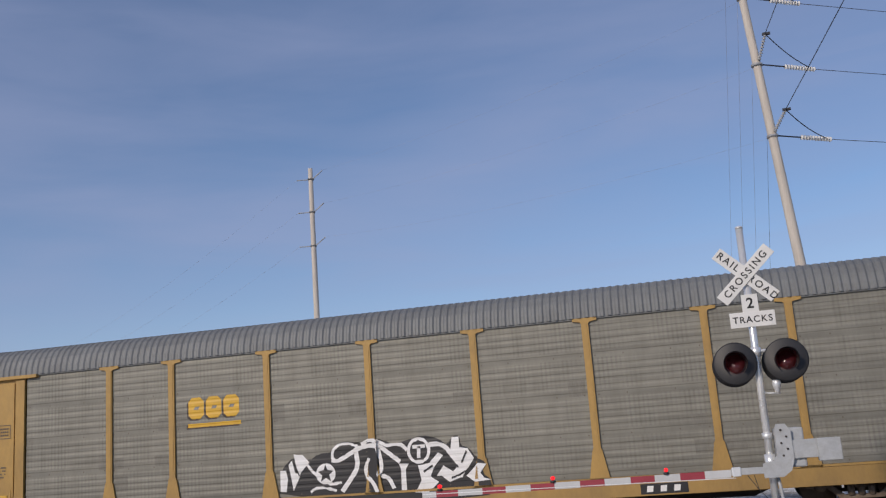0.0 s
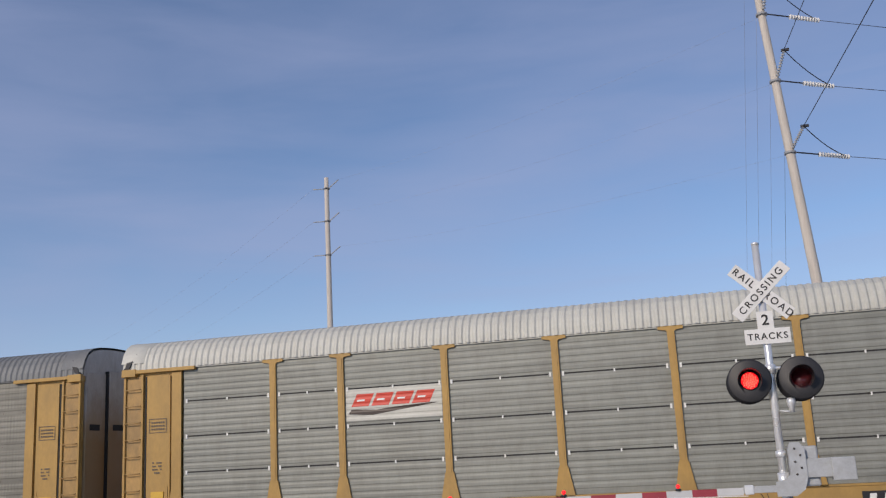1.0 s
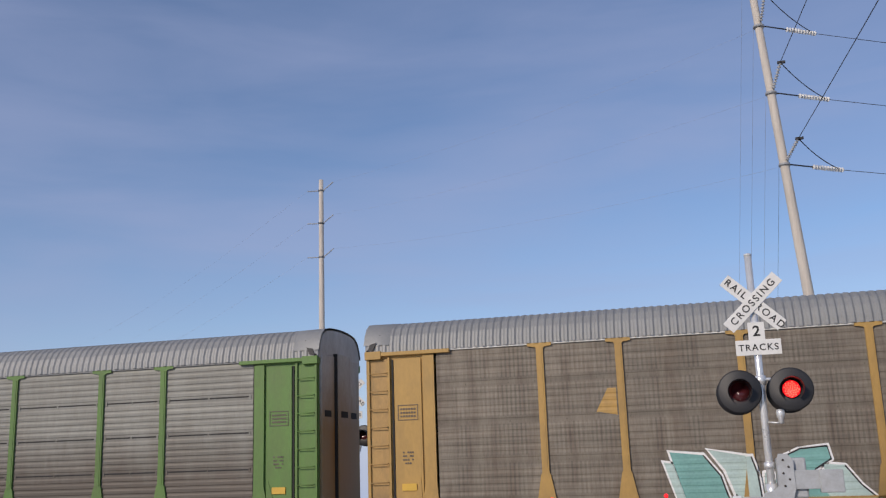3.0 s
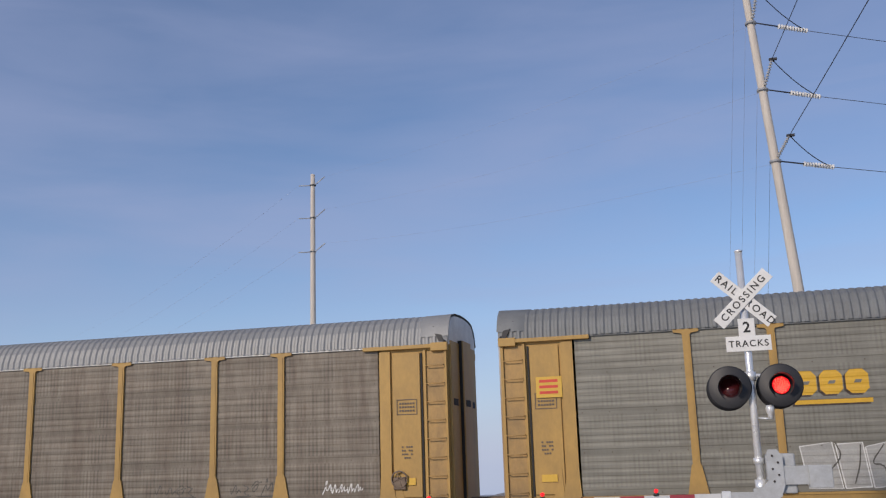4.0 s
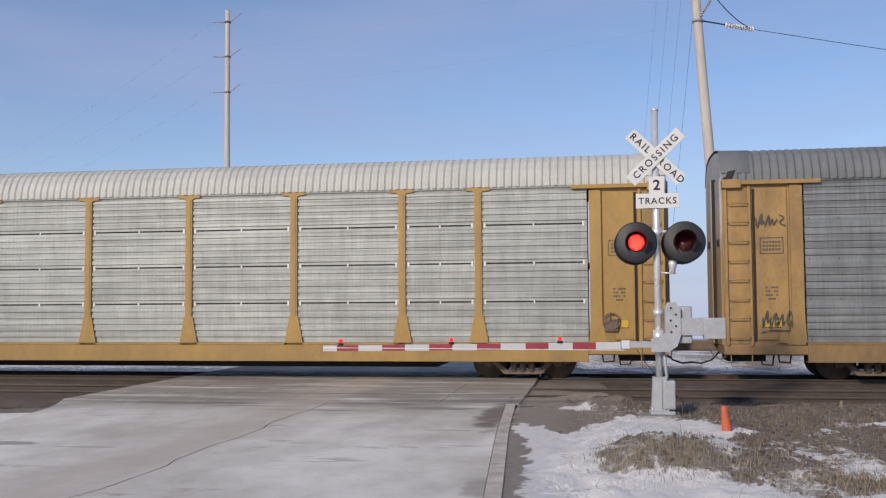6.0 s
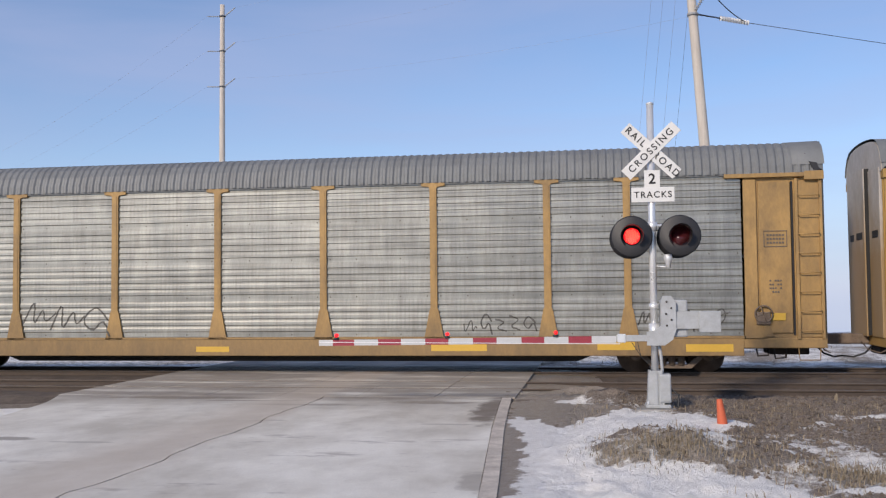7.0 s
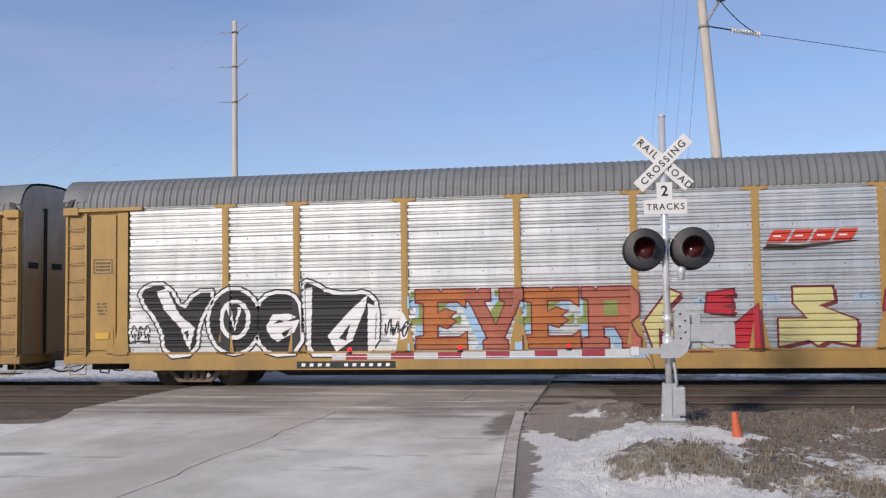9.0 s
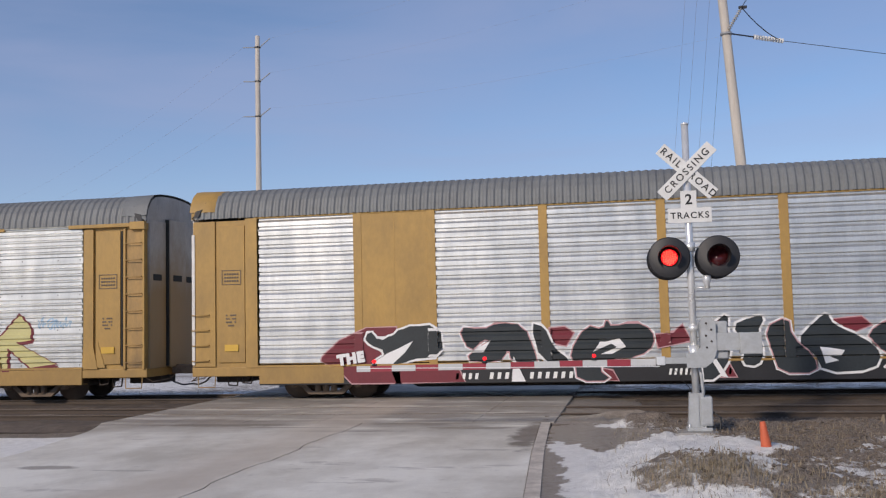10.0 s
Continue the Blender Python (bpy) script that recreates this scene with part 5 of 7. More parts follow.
def side_frame_mesh():
    bm = bmesh.new()
    # cast frame: top bar with pedestals, lower bar, spring nest between
    slab(bm, [(-1.18, 0.40), (-1.18, 0.58), (-0.85, 0.64), (-0.45, 0.74), (0.45, 0.74), (0.85, 0.64), (1.18, 0.58), (1.18, 0.40), (1.02, 0.36), (1.0, 0.50), (0.72, 0.50), (0.68, 0.36), (0.40, 0.58), (-0.40, 0.58), (-0.68, 0.36), (-0.72, 0.50), (-1.0, 0.50), (-1.02, 0.36)], -0.08, 0.08)
    slab(bm, [(-0.78, 0.42), (-0.70, 0.50), (-0.36, 0.22), (0.36, 0.22), (0.70, 0.50), (0.78, 0.42), (0.46, 0.13), (-0.46, 0.13)], -0.07, 0.07)
    box(bm, -0.36, 0.36, -0.09, 0.09, 0.46, 0.60, bevel=0.02)
    for k in range(3):
        x = -0.22 + 0.22 * k
        tube(bm, [(x, -0.03, 0.20), (x, -0.03, 0.47)], 0.085, 10)
    for sx in (-0.86, 0.86):
        lathe(bm, [(0.0, -0.14), (0.07, -0.14), (0.12, -0.10), (0.12, 0.04), (0.0, 0.04)], 14, (sx, 0, 0.42), "Y")
    me = bpy.data.meshes.new("side_frame")
    bm.to_mesh(me)
    bm.free()
    me.materials.append(M["truck"])
    return me


def add_truck(car, x):
    truck = part("truck", boxed(-0.16, 0.16, -1.15, 1.15, 0.36, 0.68, bevel=0.03), "truck", car, "dirty cast steel four-wheel truck")
    truck.matrix_basis = pose(x, 0, 0)
    for dx in (-0.86, 0.86):
        shared("wheelset", cached("wheelset", wheelset_mesh), truck, pose(dx, 0, 0.42))
    for y in (-1.1, 1.1):
        shared("side_frame", cached("side_frame", side_frame_mesh), truck, pose(0, y, 0, 0, 0, 0 if y < 0 else 180))


def ladder(car, x, side, y, z0, z1, n, mate):
    """Grab irons bolted across the narrow corner panel."""
    for k in range(n):
        z = z0 + (z1 - z0) * k / (n - 1)
        part("grab_iron", tubed([(x - 0.24, y + 0.03, z + 0.02), (x - 0.23, y - 0.05, z), (x + 0.23, y - 0.05, z), (x + 0.24, y + 0.03, z + 0.02)], 0.014, 6), mate, car)


def add_car_end(car, s, style):
    """One end of the car: corner panel, door recess, ladder, end doors, coupler. s is -1 for the leading end."""
    fr = style["frame"]
    x_in, x_out = s * DOOR_EDGE, s * END
    lo, hi = min(x_in, x_out), max(x_in, x_out)
    for side in (-1, 1):
        back = part("corner_wall", boxed(lo, hi, side * 1.50 - 0.03, side * 1.50 + 0.03, 0.86, 4.74), fr, car)
        # stile beside the side panels, flared at its foot
        st = slab(bmesh.new(), [(x_in - s * 0.06, 0.88), (x_in + s * 0.40, 0.88), (x_in + s * 0.27, 1.5), (x_in + s * 0.27, 4.66), (x_in - s * 0.02, 4.66), (x_in - s * 0.02, 1.5)], *sorted((side * 1.60, side * 1.525)))
        if style.get("flush"):
            st.free()
        else:
            part("stile", st, fr, car)
        # plate with folded edge, and the ladder panel sunk between two rails
        px0, px1 = sorted((x_in + s * 0.33, x_in + s * 1.06))
        part("door_plate", boxed(px0, px1, *sorted((side * 1.575, side * 1.53)), 1.0, 4.60, bevel=0.012), fr, car)
        lx0, lx1 = sorted((x_in + s * 1.16, x_out - s * 0.02))
        if style.get("flush"):
            part("corner_plate", boxed(lx0, lx1, *sorted((side * 1.575, side * 1.53)), 0.90, 4.74, bevel=0.008), fr, car)
            if side < 0:
                ladder(car, (lx0 + lx1) / 2 + s * 0.1, s, -1.59, 1.05, 2.25, 4, fr)
                part("edge_strip", boxed(*sorted((x_out - s * 0.07, x_out + s * 0.012)), -1.60, -1.52, 0.95, 4.4), "end_white", car, "white edge strip")
            part("corner_post", boxed(*sorted((x_in - s * 0.02, x_in + s * 0.31)), *sorted((side * 1.59, side * 1.525)), 0.86, 4.78, bevel=0.006), fr, car)
            continue
        gx0, gx1 = sorted((x_in + s * 1.075, x_in + s * 1.12))
        part("dark_slot", boxed(gx0, gx1, *sorted((side * 1.56, side * 1.528)), 0.95, 4.60), "seam", car)
        part("ladder_panel", boxed(lx0, lx1, *sorted((side * 1.555, side * 1.525)), 0.90, 4.62, bevel=0.01), "yellow_worn" if fr == "yellow" else fr, car)
        for rx in (lx0 + 0.035, lx1 - 0.035):
            part("ladder_rail", boxed(rx - 0.035, rx + 0.035, *sorted((side * 1.61, side * 1.54)), 0.86, 4.66, bevel=0.008), fr, car)
        if side < 0:
            ladder(car, (lx0 + lx1) / 2, s, -1.625, 1.05, 4.25, 8, "yellow_worn" if fr == "yellow" else fr)
            part("foot_bracket", slab(bmesh.new(), [(x_in + s * 0.36, 0.92), (x_in + s * 0.62, 0.92), (x_in + s * 0.40, 1.62)], -1.592, -1.57), fr, car)
        hx0, hx1 = sorted((x_in - s * 0.45, x_out))
        part("header_beam", boxed(hx0, hx1, *sorted((side * 1.66, side * 1.45)), 4.70, 4.80, bevel=0.012), fr, car)
        bx0, bx1 = sorted((x_out - s * 0.42, x_out + s * 0.02))
        part("header_block", boxed(bx0, bx1, *sorted((side * 1.675, side * 1.45)), 4.62, 4.83, bevel=0.012), fr, car)
    # stencilled data: outlined boxes and rows of small bars
    c = x_in + s * 0.70
    marks = strokes(rect(c - 0.26, c + 0.26, 3.05, 3.42), 0.018, True)
    for r in range(3):
        marks += [rect(c - 0.2 + 0.07 * k, c - 0.15 + 0.07 * k, 3.12 + 0.09 * r, 3.165 + 0.09 * r) for k in range(6)]
    for r in range(4):
        marks += [rect(c - 0.16 + 0.06 * k, c - 0.115 + 0.06 * k, 1.95 + 0.09 * r, 1.99 + 0.09 * r) for k in range(5) if (k + r) % 4]
    if style.get("marks", True):
        part_marks = tagged(paint("stencil", marks, "grey_mark", car, 1), kind="stuff")
        part_marks.location.y = 0.015
    part("placard", boxed(c - 0.19, c + 0.19, -1.605, -1.56, 1.30, 1.47), "yellow_bright", car)
    # end wall: folding doors with dark gaps, set back under the roof
    yy = [-1.46, -0.5, 0.5, 1.46]
    for k in range(3):
        bulge = 0.10 if k == 1 else 0.0
        x0, x1 = sorted((x_out - s * 0.10, x_out + s * (0.06 + bulge)))
        part("end_door", boxed(x0, x1, yy[k] + 0.025, yy[k + 1] - 0.025, 0.86, 4.98 if k == 1 else 4.90, bevel=0.02), style["end"], car, "folding end door, dusty")
        xs0, xs1 = sorted((x1 if s > 0 else x0, (x1 if s > 0 else x0) + s * 0.012))
        part("latch_slot", boxed(xs0, xs1, yy[k] + 0.2, yy[k + 1] - 0.3, 3.25, 3.42), "seam", car)
    cap = bmesh.new()
    arc = [(1.58, 4.80), (1.57, 4.98), (1.485, 5.215), (1.345, 5.41), (1.13, 5.545), (0.8, 5.605), (0.4, 5.635), (0.0, 5.645)]
    arc = arc + [(-y, z) for y, z in reversed(arc[:-1])]
    a = [cap.verts.new((x_out + s * 0.02, y * 1.01, z)) for y, z in arc]
    b = [cap.verts.new((x_out - s * 0.11, y * 1.03, z + 0.035)) for y, z in arc]
    for i in range(len(arc) - 1):
        cap.faces.new((a[i], a[i + 1], b[i + 1], b[i]))
    part("gable", slab(bmesh.new(), [(y * 0.985, z - 0.012) for y, z in arc], -0.02, 0.02), style.get("gable", "end_grey"), car, "pale sheet closing the roof's end").matrix_basis = Matrix(((0, 1, 0, x_out + s * 0.015), (1, 0, 0, 0), (0, 0, 1, 0), (0, 0, 0, 1)))
    part("roof_end", cap, style.get("cap", style["roof"]), car)
    flap = bmesh.new()
    rings = [[flap.verts.new((x_out + s * dx, y * (1.012 + lift), 4.80 + (z - 4.80) * (1.03 + lift))) for y, z in arc[1:-1]] for dx, lift in ((0.05, 0.03), (-0.25, 0.022), (-0.72, 0.012), (-0.74, -0.004))]
    for ra, rb in zip(rings, rings[1:]):
        for i in range(len(ra) - 1):
            flap.faces.new((ra[i], ra[i + 1], rb[i + 1], rb[i])).smooth = True
    part("roof_flap", flap, style.get("cap", style["roof"]), car, "smooth folded sheet over the roof's end")
    part("torn_seal", slab(bmesh.new(), [(x_out - s * 0.06, 4.84), (x_out - s * 0.20, 4.86), (x_out - s * 0.30, 5.06), (x_out - s * 0.12, 5.02)], -1.64, -1.60), "black", car, "torn black rubber seal")
    bracket = tubed([(x_out - s * 0.02, -1.60, 4.82), (x_out - s * 0.14, -1.57, 4.98), (x_out - s * 0.36, -1.50, 5.24), (x_out - s * 0.52, -1.30, 5.42)], 0.03, 6)
    part("roof_seal", bracket, "black", car)
    part("vertical_seal", boxed(*sorted((x_out + s * 0.02, x_out + s * 0.13)), -0.535, -0.465, 0.9, 4.97), "seam", car)
    # platform, buffer beam, coupler, hoses
    part("end_sill", boxed(*sorted((x_out - s * 1.9, x_out + s * 0.03)), -1.56, 1.56, 0.64, 0.88, bevel=0.02), fr if style["sill"] != "black" else fr, car)
    part("coupler", boxed(*sorted((x_out - s * 0.1, x_out + s * 0.70)), -0.13, 0.13, 0.66, 0.92, bevel=0.04), "truck", car, "rusty knuckle coupler")
    part("air_hose", tubed([(x_out, -0.35, 0.66), (x_out + s * 0.2, -0.36, 0.45), (x_out + s * 0.45, -0.30, 0.36), (x_out + s * 0.68, -0.2, 0.38)], 0.025, 6), "cable", car)
    part("uncoupling_lever", tubed([(x_out - s * 0.05, -1.45, 0.62), (x_out + s * 0.12, -1.40, 0.52), (x_out + s * 0.16, -0.5, 0.55), (x_out + s * 0.22, -0.15, 0.72)], 0.014, 6), "truck", car)
    for dx, dz in ((0.85, 0.40), (1.25, 0.46)):
        part("brake_hanger", tubed([(x_out - s * dx, -1.25, 0.66), (x_out - s * (dx + 0.02), -1.27, dz), (x_out - s * (dx + 0.26), -1.27, dz - 0.02), (x_out - s * (dx + 0.30), -1.25, 0.64)], 0.024, 6), "under", car)
    part("draft_box", boxed(*sorted((x_out - s * 1.1, x_out - s * 0.15)), -0.45, 0.45, 0.42, 0.64, bevel=0.03), "under", car)
    part("stirrup", tubed([(x_out - s * 0.62, -1.52, 0.66), (x_out - s * 0.60, -1.54, 0.36), (x_out - s * 0.14, -1.54, 0.36), (x_out - s * 0.12, -1.52, 0.66)], 0.016, 6), fr, car)


def autorack(label, style):
    """A covered two-deck car carrier, its leading end towards -x."""
    car = thing("autorack_car", label, "freight car", "freight train")
    fr = style["frame"]
    DEPTH[0] = style.get("depth", 0.007)
    RIBS[0] = style.get("ribs", (0.13, 0.165, 5))
    zb, zt = style.get("sill_z", (0.46, 0.88))
    sill_mate = style["sill"]
    for side in (-1, 1):
        b = bmesh.new()
        if zb < 0.3:
            slab(b, [(-11.75, 0.50), (-8.9, 0.50), (-8.1, zb), (8.1, zb), (8.9, 0.50), (11.75, 0.50), (11.75, zt), (-11.75, zt)], *sorted((side * 1.585, side * 1.50)))
        else:
            box(b, -11.75, 11.75, *sorted((side * 1.585, side * 1.50)), zb, zt, bevel=0.012)
        box(b, -11.75, 11.75, *sorted((side * 1.50, side * 1.30)), zb, zb + 0.03)
        part("side_sill", b, sill_mate, car)
        part("deck_edge", boxed(-11.8, 11.8, *sorted((side * 1.60, side * 1.46)), zt + 0.004, zt + 0.055), style.get("edge", fr), car)
        part("top_chord", boxed(-11.9, 11.9, *sorted((side * 1.585, side * 1.45)), 4.76, 4.83, bevel=0.01), style.get("chord", fr), car)
    part("deck", boxed(-13.4, 13.4, -1.46, 1.46, 0.82, 0.90), "under", car)
    part("deck", boxed(-13.0, 13.0, -1.46, 1.46, 2.80, 2.88), "under", car, "upper vehicle deck")
    part("centre_sill", slab(bmesh.new(), [(-13.4, 0.56), (-8.6, 0.56), (-7.8, 0.24), (7.8, 0.24), (8.6, 0.56), (13.4, 0.56), (13.4, 0.84), (-13.4, 0.84)], -0.32, 0.32), "under", car)
    for x in (-4.6, -1.2, 2.6, 5.8):
        part("cross_bearer", boxed(x - 0.08, x + 0.08, -1.45, 1.45, 0.52, 0.82), "under", car)
    part("air_reservoir", tubed([(0.6, -0.7, 0.62), (1.9, -0.7, 0.62)], 0.17, 14), "under", car)
    part("brake_pipe", tubed([(-11, -1.15, 0.5), (11, -1.15, 0.5)], 0.03, 6), "under", car)
    for x in (-10.1, 10.1):
        add_truck(car, x)
    edges = [-DOOR_EDGE] + POSTS + [DOOR_EDGE]
    solid = SOLID[0] = style.get("solid_bays", ())
    for k, (a, b) in enumerate(zip(edges, edges[1:])):
        for side in (0, 180):
            if side == 0 and k in solid:
                part("plain_panel", boxed(a + 0.06, b - 0.06, -1.575, -1.48, Z0, Z1, bevel=0.01), fr, car)
                part("panel_rivets", boxed((a + b) / 2 - 0.012, (a + b) / 2 + 0.012, -1.580, -1.57, Z0, Z1), fr, car)
                continue
            me = cached("panel", panel_mesh, a + 0.07, b - 0.07, style["panel"], DEPTH[0], RIBS[0]) if side == 0 else cached("panel", panel_mesh, -b + 0.07, -a - 0.07, style["panel"], DEPTH[0], RIBS[0])
            shared("side_panel", me, car, pose(0, 0, 0, 0, 0, side))
        if style.get("seams"):
            for s in (1, 2, 3):
                z = Z0 + s * SECTION + 0.05
                part("seam", boxed(a + 0.13, b - 0.13, -FACE - 0.004, -1.49, z - 0.018, z + 0.018), "seam", car)
                for bx in (a + 0.16, b - 0.16):
                    part("bolt_plate", boxed(bx - 0.025, bx + 0.025, -FACE - 0.018, -1.5, z - 0.06, z + 0.05), style.get("bolts", "bolt"), car)
                part("bolt_plate", boxed((a + b) / 2 - 0.018, (a + b) / 2 + 0.018, -FACE - 0.016, -1.5, z - 0.045, z + 0.03), style.get("bolts", "bolt"), car)
        else:
            # rows of dark rivets and dented holes
            bm = bmesh.new()
            for s in range(4):
                for f in (0.06, 0.3, 0.7, 0.94):
                    z = Z0 + s * SECTION + 0.06
                    box(bm, a + (b - a) * f - 0.014, a + (b - a) * f + 0.014, -FACE - 0.006, -1.5, z - 0.016, z + 0.016)
            tagged(part("rivets", bm, "grey_mark", car), kind="stuff")
            # darker repair plates beside the posts
            if style["panel"] in ("panel_grey", "panel_mid"):
                rnd = random.Random(k * 7 + len(style["frame"]))
                for zz in (1.36, 1.98, 2.9):
                    for xx in (a + 0.14, b - 0.14):
                        if rnd.random() < 0.45:
                            wd = rnd.uniform(0.22, 0.5) * (1 if xx < (a + b) / 2 else -1)
                            paint("repair_plate", [rect(min(xx, xx + wd), max(xx, xx + wd), zz, zz + rnd.uniform(0.25, 0.5))], "panel_patch", car, 0.4)
    for p in POSTS:
        for side in (0, 180):
            me = cached("post", post_mesh, fr, bool(style.get("flush")))
            shared("post", me, car, pose(p, 0, 0, 0, 0, side))
    shared("roof", cached("roof", roof_mesh, style["roof"]), car)
    for s in (-1, 1):
        add_car_end(car, s, style)
    return car


def hand_brake(car, x):
    bm = bmesh.new()
    n, r = 20, 0.2
    tube(bm, [(x + r * math.cos(2 * math.pi * k / n), -1.66, 1.45 + r * math.sin(2 * math.pi * k / n)) for k in range(n + 1)], 0.02, 6)
    for a in (0.3, 1.9, 3.5, 5.0):
        tube(bm, [(x, -1.66, 1.45), (x + r * math.cos(a), -1.66, 1.45 + r * math.sin(a))], 0.015, 5)
    box(bm, x - 0.16, x + 0.16, -1.66, -1.58, 1.2, 1.5, bevel=0.02)
    part("hand_brake", bm, "truck", car, "rusty hand brake wheel and chain box")


def data_plate(car, x0, x1, z0, z1, groups):
    paint("number_board", [rect(x0, x1, z0, z1)], "black", car, 1)
    paint_each("number_bar", number_bars(x0 + 0.08, x1 - 0.08, z0 + 0.05, z1 - z0 - 0.10, groups), "white", car, 2)


def block_logo(car, x0, x1, z0, z1, material, shade=None, layer=2):
    """Three heavy rounded blocks over a bar, in place of a company's mark."""
    w = (x1 - x0) / 3
    h = (z1 - z0)
    zl = z0 + 0.28 * h
    shapes = []
    for k in range(3):
        a, b = x0 + k * w + 0.04 * w, x0 + (k + 1) * w - 0.08 * w
        c = 0.2 * w
        shapes.append([(a + c, zl), (b - c, zl), (b, zl + c), (b, z1 - c), (b - c, z1), (a + c, z1), (a, z1 - c), (a, zl + c)])
    bar = rect(x0, x1, z0, z0 + 0.13 * h)
    if shade:
        off = [[(x - 0.05, z - 0.04) for x, z in p] for p in shapes + [bar]]
        paint("logo_shade", off, shade, car, 1)
    paint_each("logo_block", shapes + [bar], material, car, layer)
    holes = []
    for k in range(3):
        cx = x0 + (k + 0.5) * w
        cz = (zl + z1) / 2
        holes.append(rect(cx - 0.16 * w, cx + 0.10 * w, cz - 0.05 * h, cz + 0.05 * h, 0.08 * w))
    return holes


def slant_logo(car, x0, x1, z0, z1):
    """Four slanted red blocks over a dark sweep."""
    w = (x1 - x0 - 0.3) / 4
    h = z1 - z0
    paint_each("logo_block", [rect(x0 + 0.1 + k * w, x0 + 0.1 + k * w + 0.86 * w, z0 + 0.42 * h, z1, 0.16) for k in range(4)], "mark_red", car, 2)
    paint_each("logo_cut", [rect(x0 + 0.1 + (k + 0.28) * w, x0 + 0.1 + (k + 0.66) * w, z0 + 0.66 * h, z0 + 0.74 * h, 0.02) for k in range(4)], "white", car, 3)
    paint("logo_sweep", [[(x0, z0 + 0.06 * h), (x0 + 0.7, z0), (x1, z0 + 0.40 * h), (x1 - 0.2, z0 + 0.42 * h), (x0 + 0.8, z0 + 0.26 * h), (x0 + 0.1, z0 + 0.3 * h)]], "mark_brown", car, 2)


def build_train():
    cars = []
    plain = dict(frame="yellow", panel="panel_grey", roof="roof_grey", sill="yellow", end="end_grey", chord="roof_grey")

    # grey car with yellow block logo and a black and white piece
    c = autorack("grey ribbed car carrier, yellow posts and block logo, spray piece", plain)
    holes = block_logo(c, -6.65, -5.08, 2.92, 3.72, "mark_yellow", "mark_brown")
    paint_each("logo_cut", holes, "panel_grey", c, 3)
    # black and white piece: dark bodies, a starred disc, curling white bars
    paint("graffiti", [smooth([(-4.05, 0.86), (-4.01, 1.61), (-3.58, 1.99), (-3.17, 1.84), (-2.91, 1.98), (-2.58, 1.98), (-2.45, 2.16), (-2.19, 2.26), (-1.73, 2.19), (-1.47, 2.29), (-1.14, 2.21), (-0.85, 2.10), (-0.48, 2.17), (-0.10, 2.27), (0.33, 2.16), (0.56, 1.95), (0.68, 2.19), (0.89, 2.18), (0.90, 1.93), (1.09, 1.89), (1.27, 1.63), (1.55, 1.49), (1.39, 1.25), (1.67, 1.05), (1.50, 0.57)], 1)], "sp_black", c, 1)
    paint_each("graffiti", [[(-4.00, 1.62), (-3.84, 1.62), (-3.79, 1.40), (-3.84, 1.07), (-4.01, 1.08)],
                            [(-3.61, 2.02), (-3.35, 1.98), (-3.17, 1.79), (-3.43, 1.53), (-3.46, 1.43), (-3.64, 1.09), (-3.69, 1.40), (-3.76, 1.75), (-3.66, 1.87), (-3.58, 1.54), (-3.51, 1.54)],
                            [(-0.74, 1.60), (-0.48, 1.59), (-0.57, 1.44), (-0.57, 0.94), (-0.71, 0.94), (-0.69, 1.44)],
                            [(0.68, 2.16), (0.86, 2.15), (0.86, 1.90), (1.07, 1.86), (1.22, 1.61), (0.89, 1.18), (0.56, 1.07), (0.37, 1.22), (0.23, 1.24), (0.42, 1.48), (0.66, 1.32), (0.80, 1.46), (0.61, 1.77)],
                            [(1.32, 1.49), (1.54, 1.46), (1.37, 1.25), (1.46, 1.12), (1.64, 1.07), (1.22, 1.04), (0.99, 1.19)],
                            [(-0.24, 1.52), (0.04, 1.55), (0.30, 1.81), (0.43, 1.73), (0.18, 1.47), (0.07, 1.23), (0.28, 1.09), (-0.00, 0.85), (-0.34, 0.87), (-0.17, 1.16)]], "sp_white", c, 2)
    for line, w in (([(-2.55, 1.81), (-2.40, 1.76), (-2.14, 1.87), (-1.83, 2.05), (-1.52, 2.11), (-1.23, 2.07), (-1.00, 1.88), (-0.71, 1.64)], 0.11),
                    ([(-2.53, 1.83), (-2.53, 2.04), (-2.35, 2.18), (-2.04, 2.19), (-1.83, 2.10)], 0.07),
                    ([(-1.73, 2.15), (-1.52, 2.24), (-1.28, 2.20), (-1.04, 2.06), (-0.85, 2.10), (-0.62, 2.06), (-0.51, 1.92)], 0.09),
                    ([(-1.88, 1.96), (-1.83, 1.60), (-2.04, 1.31), (-2.30, 1.00)], 0.12),
                    ([(-1.52, 1.79), (-1.68, 1.44), (-1.42, 1.18), (-1.33, 0.93)], 0.10),
                    ([(-1.28, 2.02), (-1.18, 1.52), (-1.33, 1.33), (-1.04, 1.31), (-0.90, 1.00)], 0.10),
                    ([(-0.00, 1.98), (0.18, 2.04), (0.47, 1.98), (0.66, 1.72), (0.81, 1.50)], 0.11),
                    ([(-0.36, 1.99), (-0.03, 1.99)], 0.09),
                    ([(-0.19, 1.99), (-0.21, 1.71)], 0.09),
                    ([(-3.25, 1.75), (-3.07, 1.51), (-2.66, 1.19), (-2.30, 1.23)], 0.07),
                    ([(-3.17, 1.04), (-2.91, 1.16), (-2.45, 1.03)], 0.06)):
        paint("graffiti", [ribbon(soften(line), w)], "sp_white", c, 3)
    disc = [(math.cos(a * math.pi / 12), math.sin(a * math.pi / 12)) for a in range(24)]
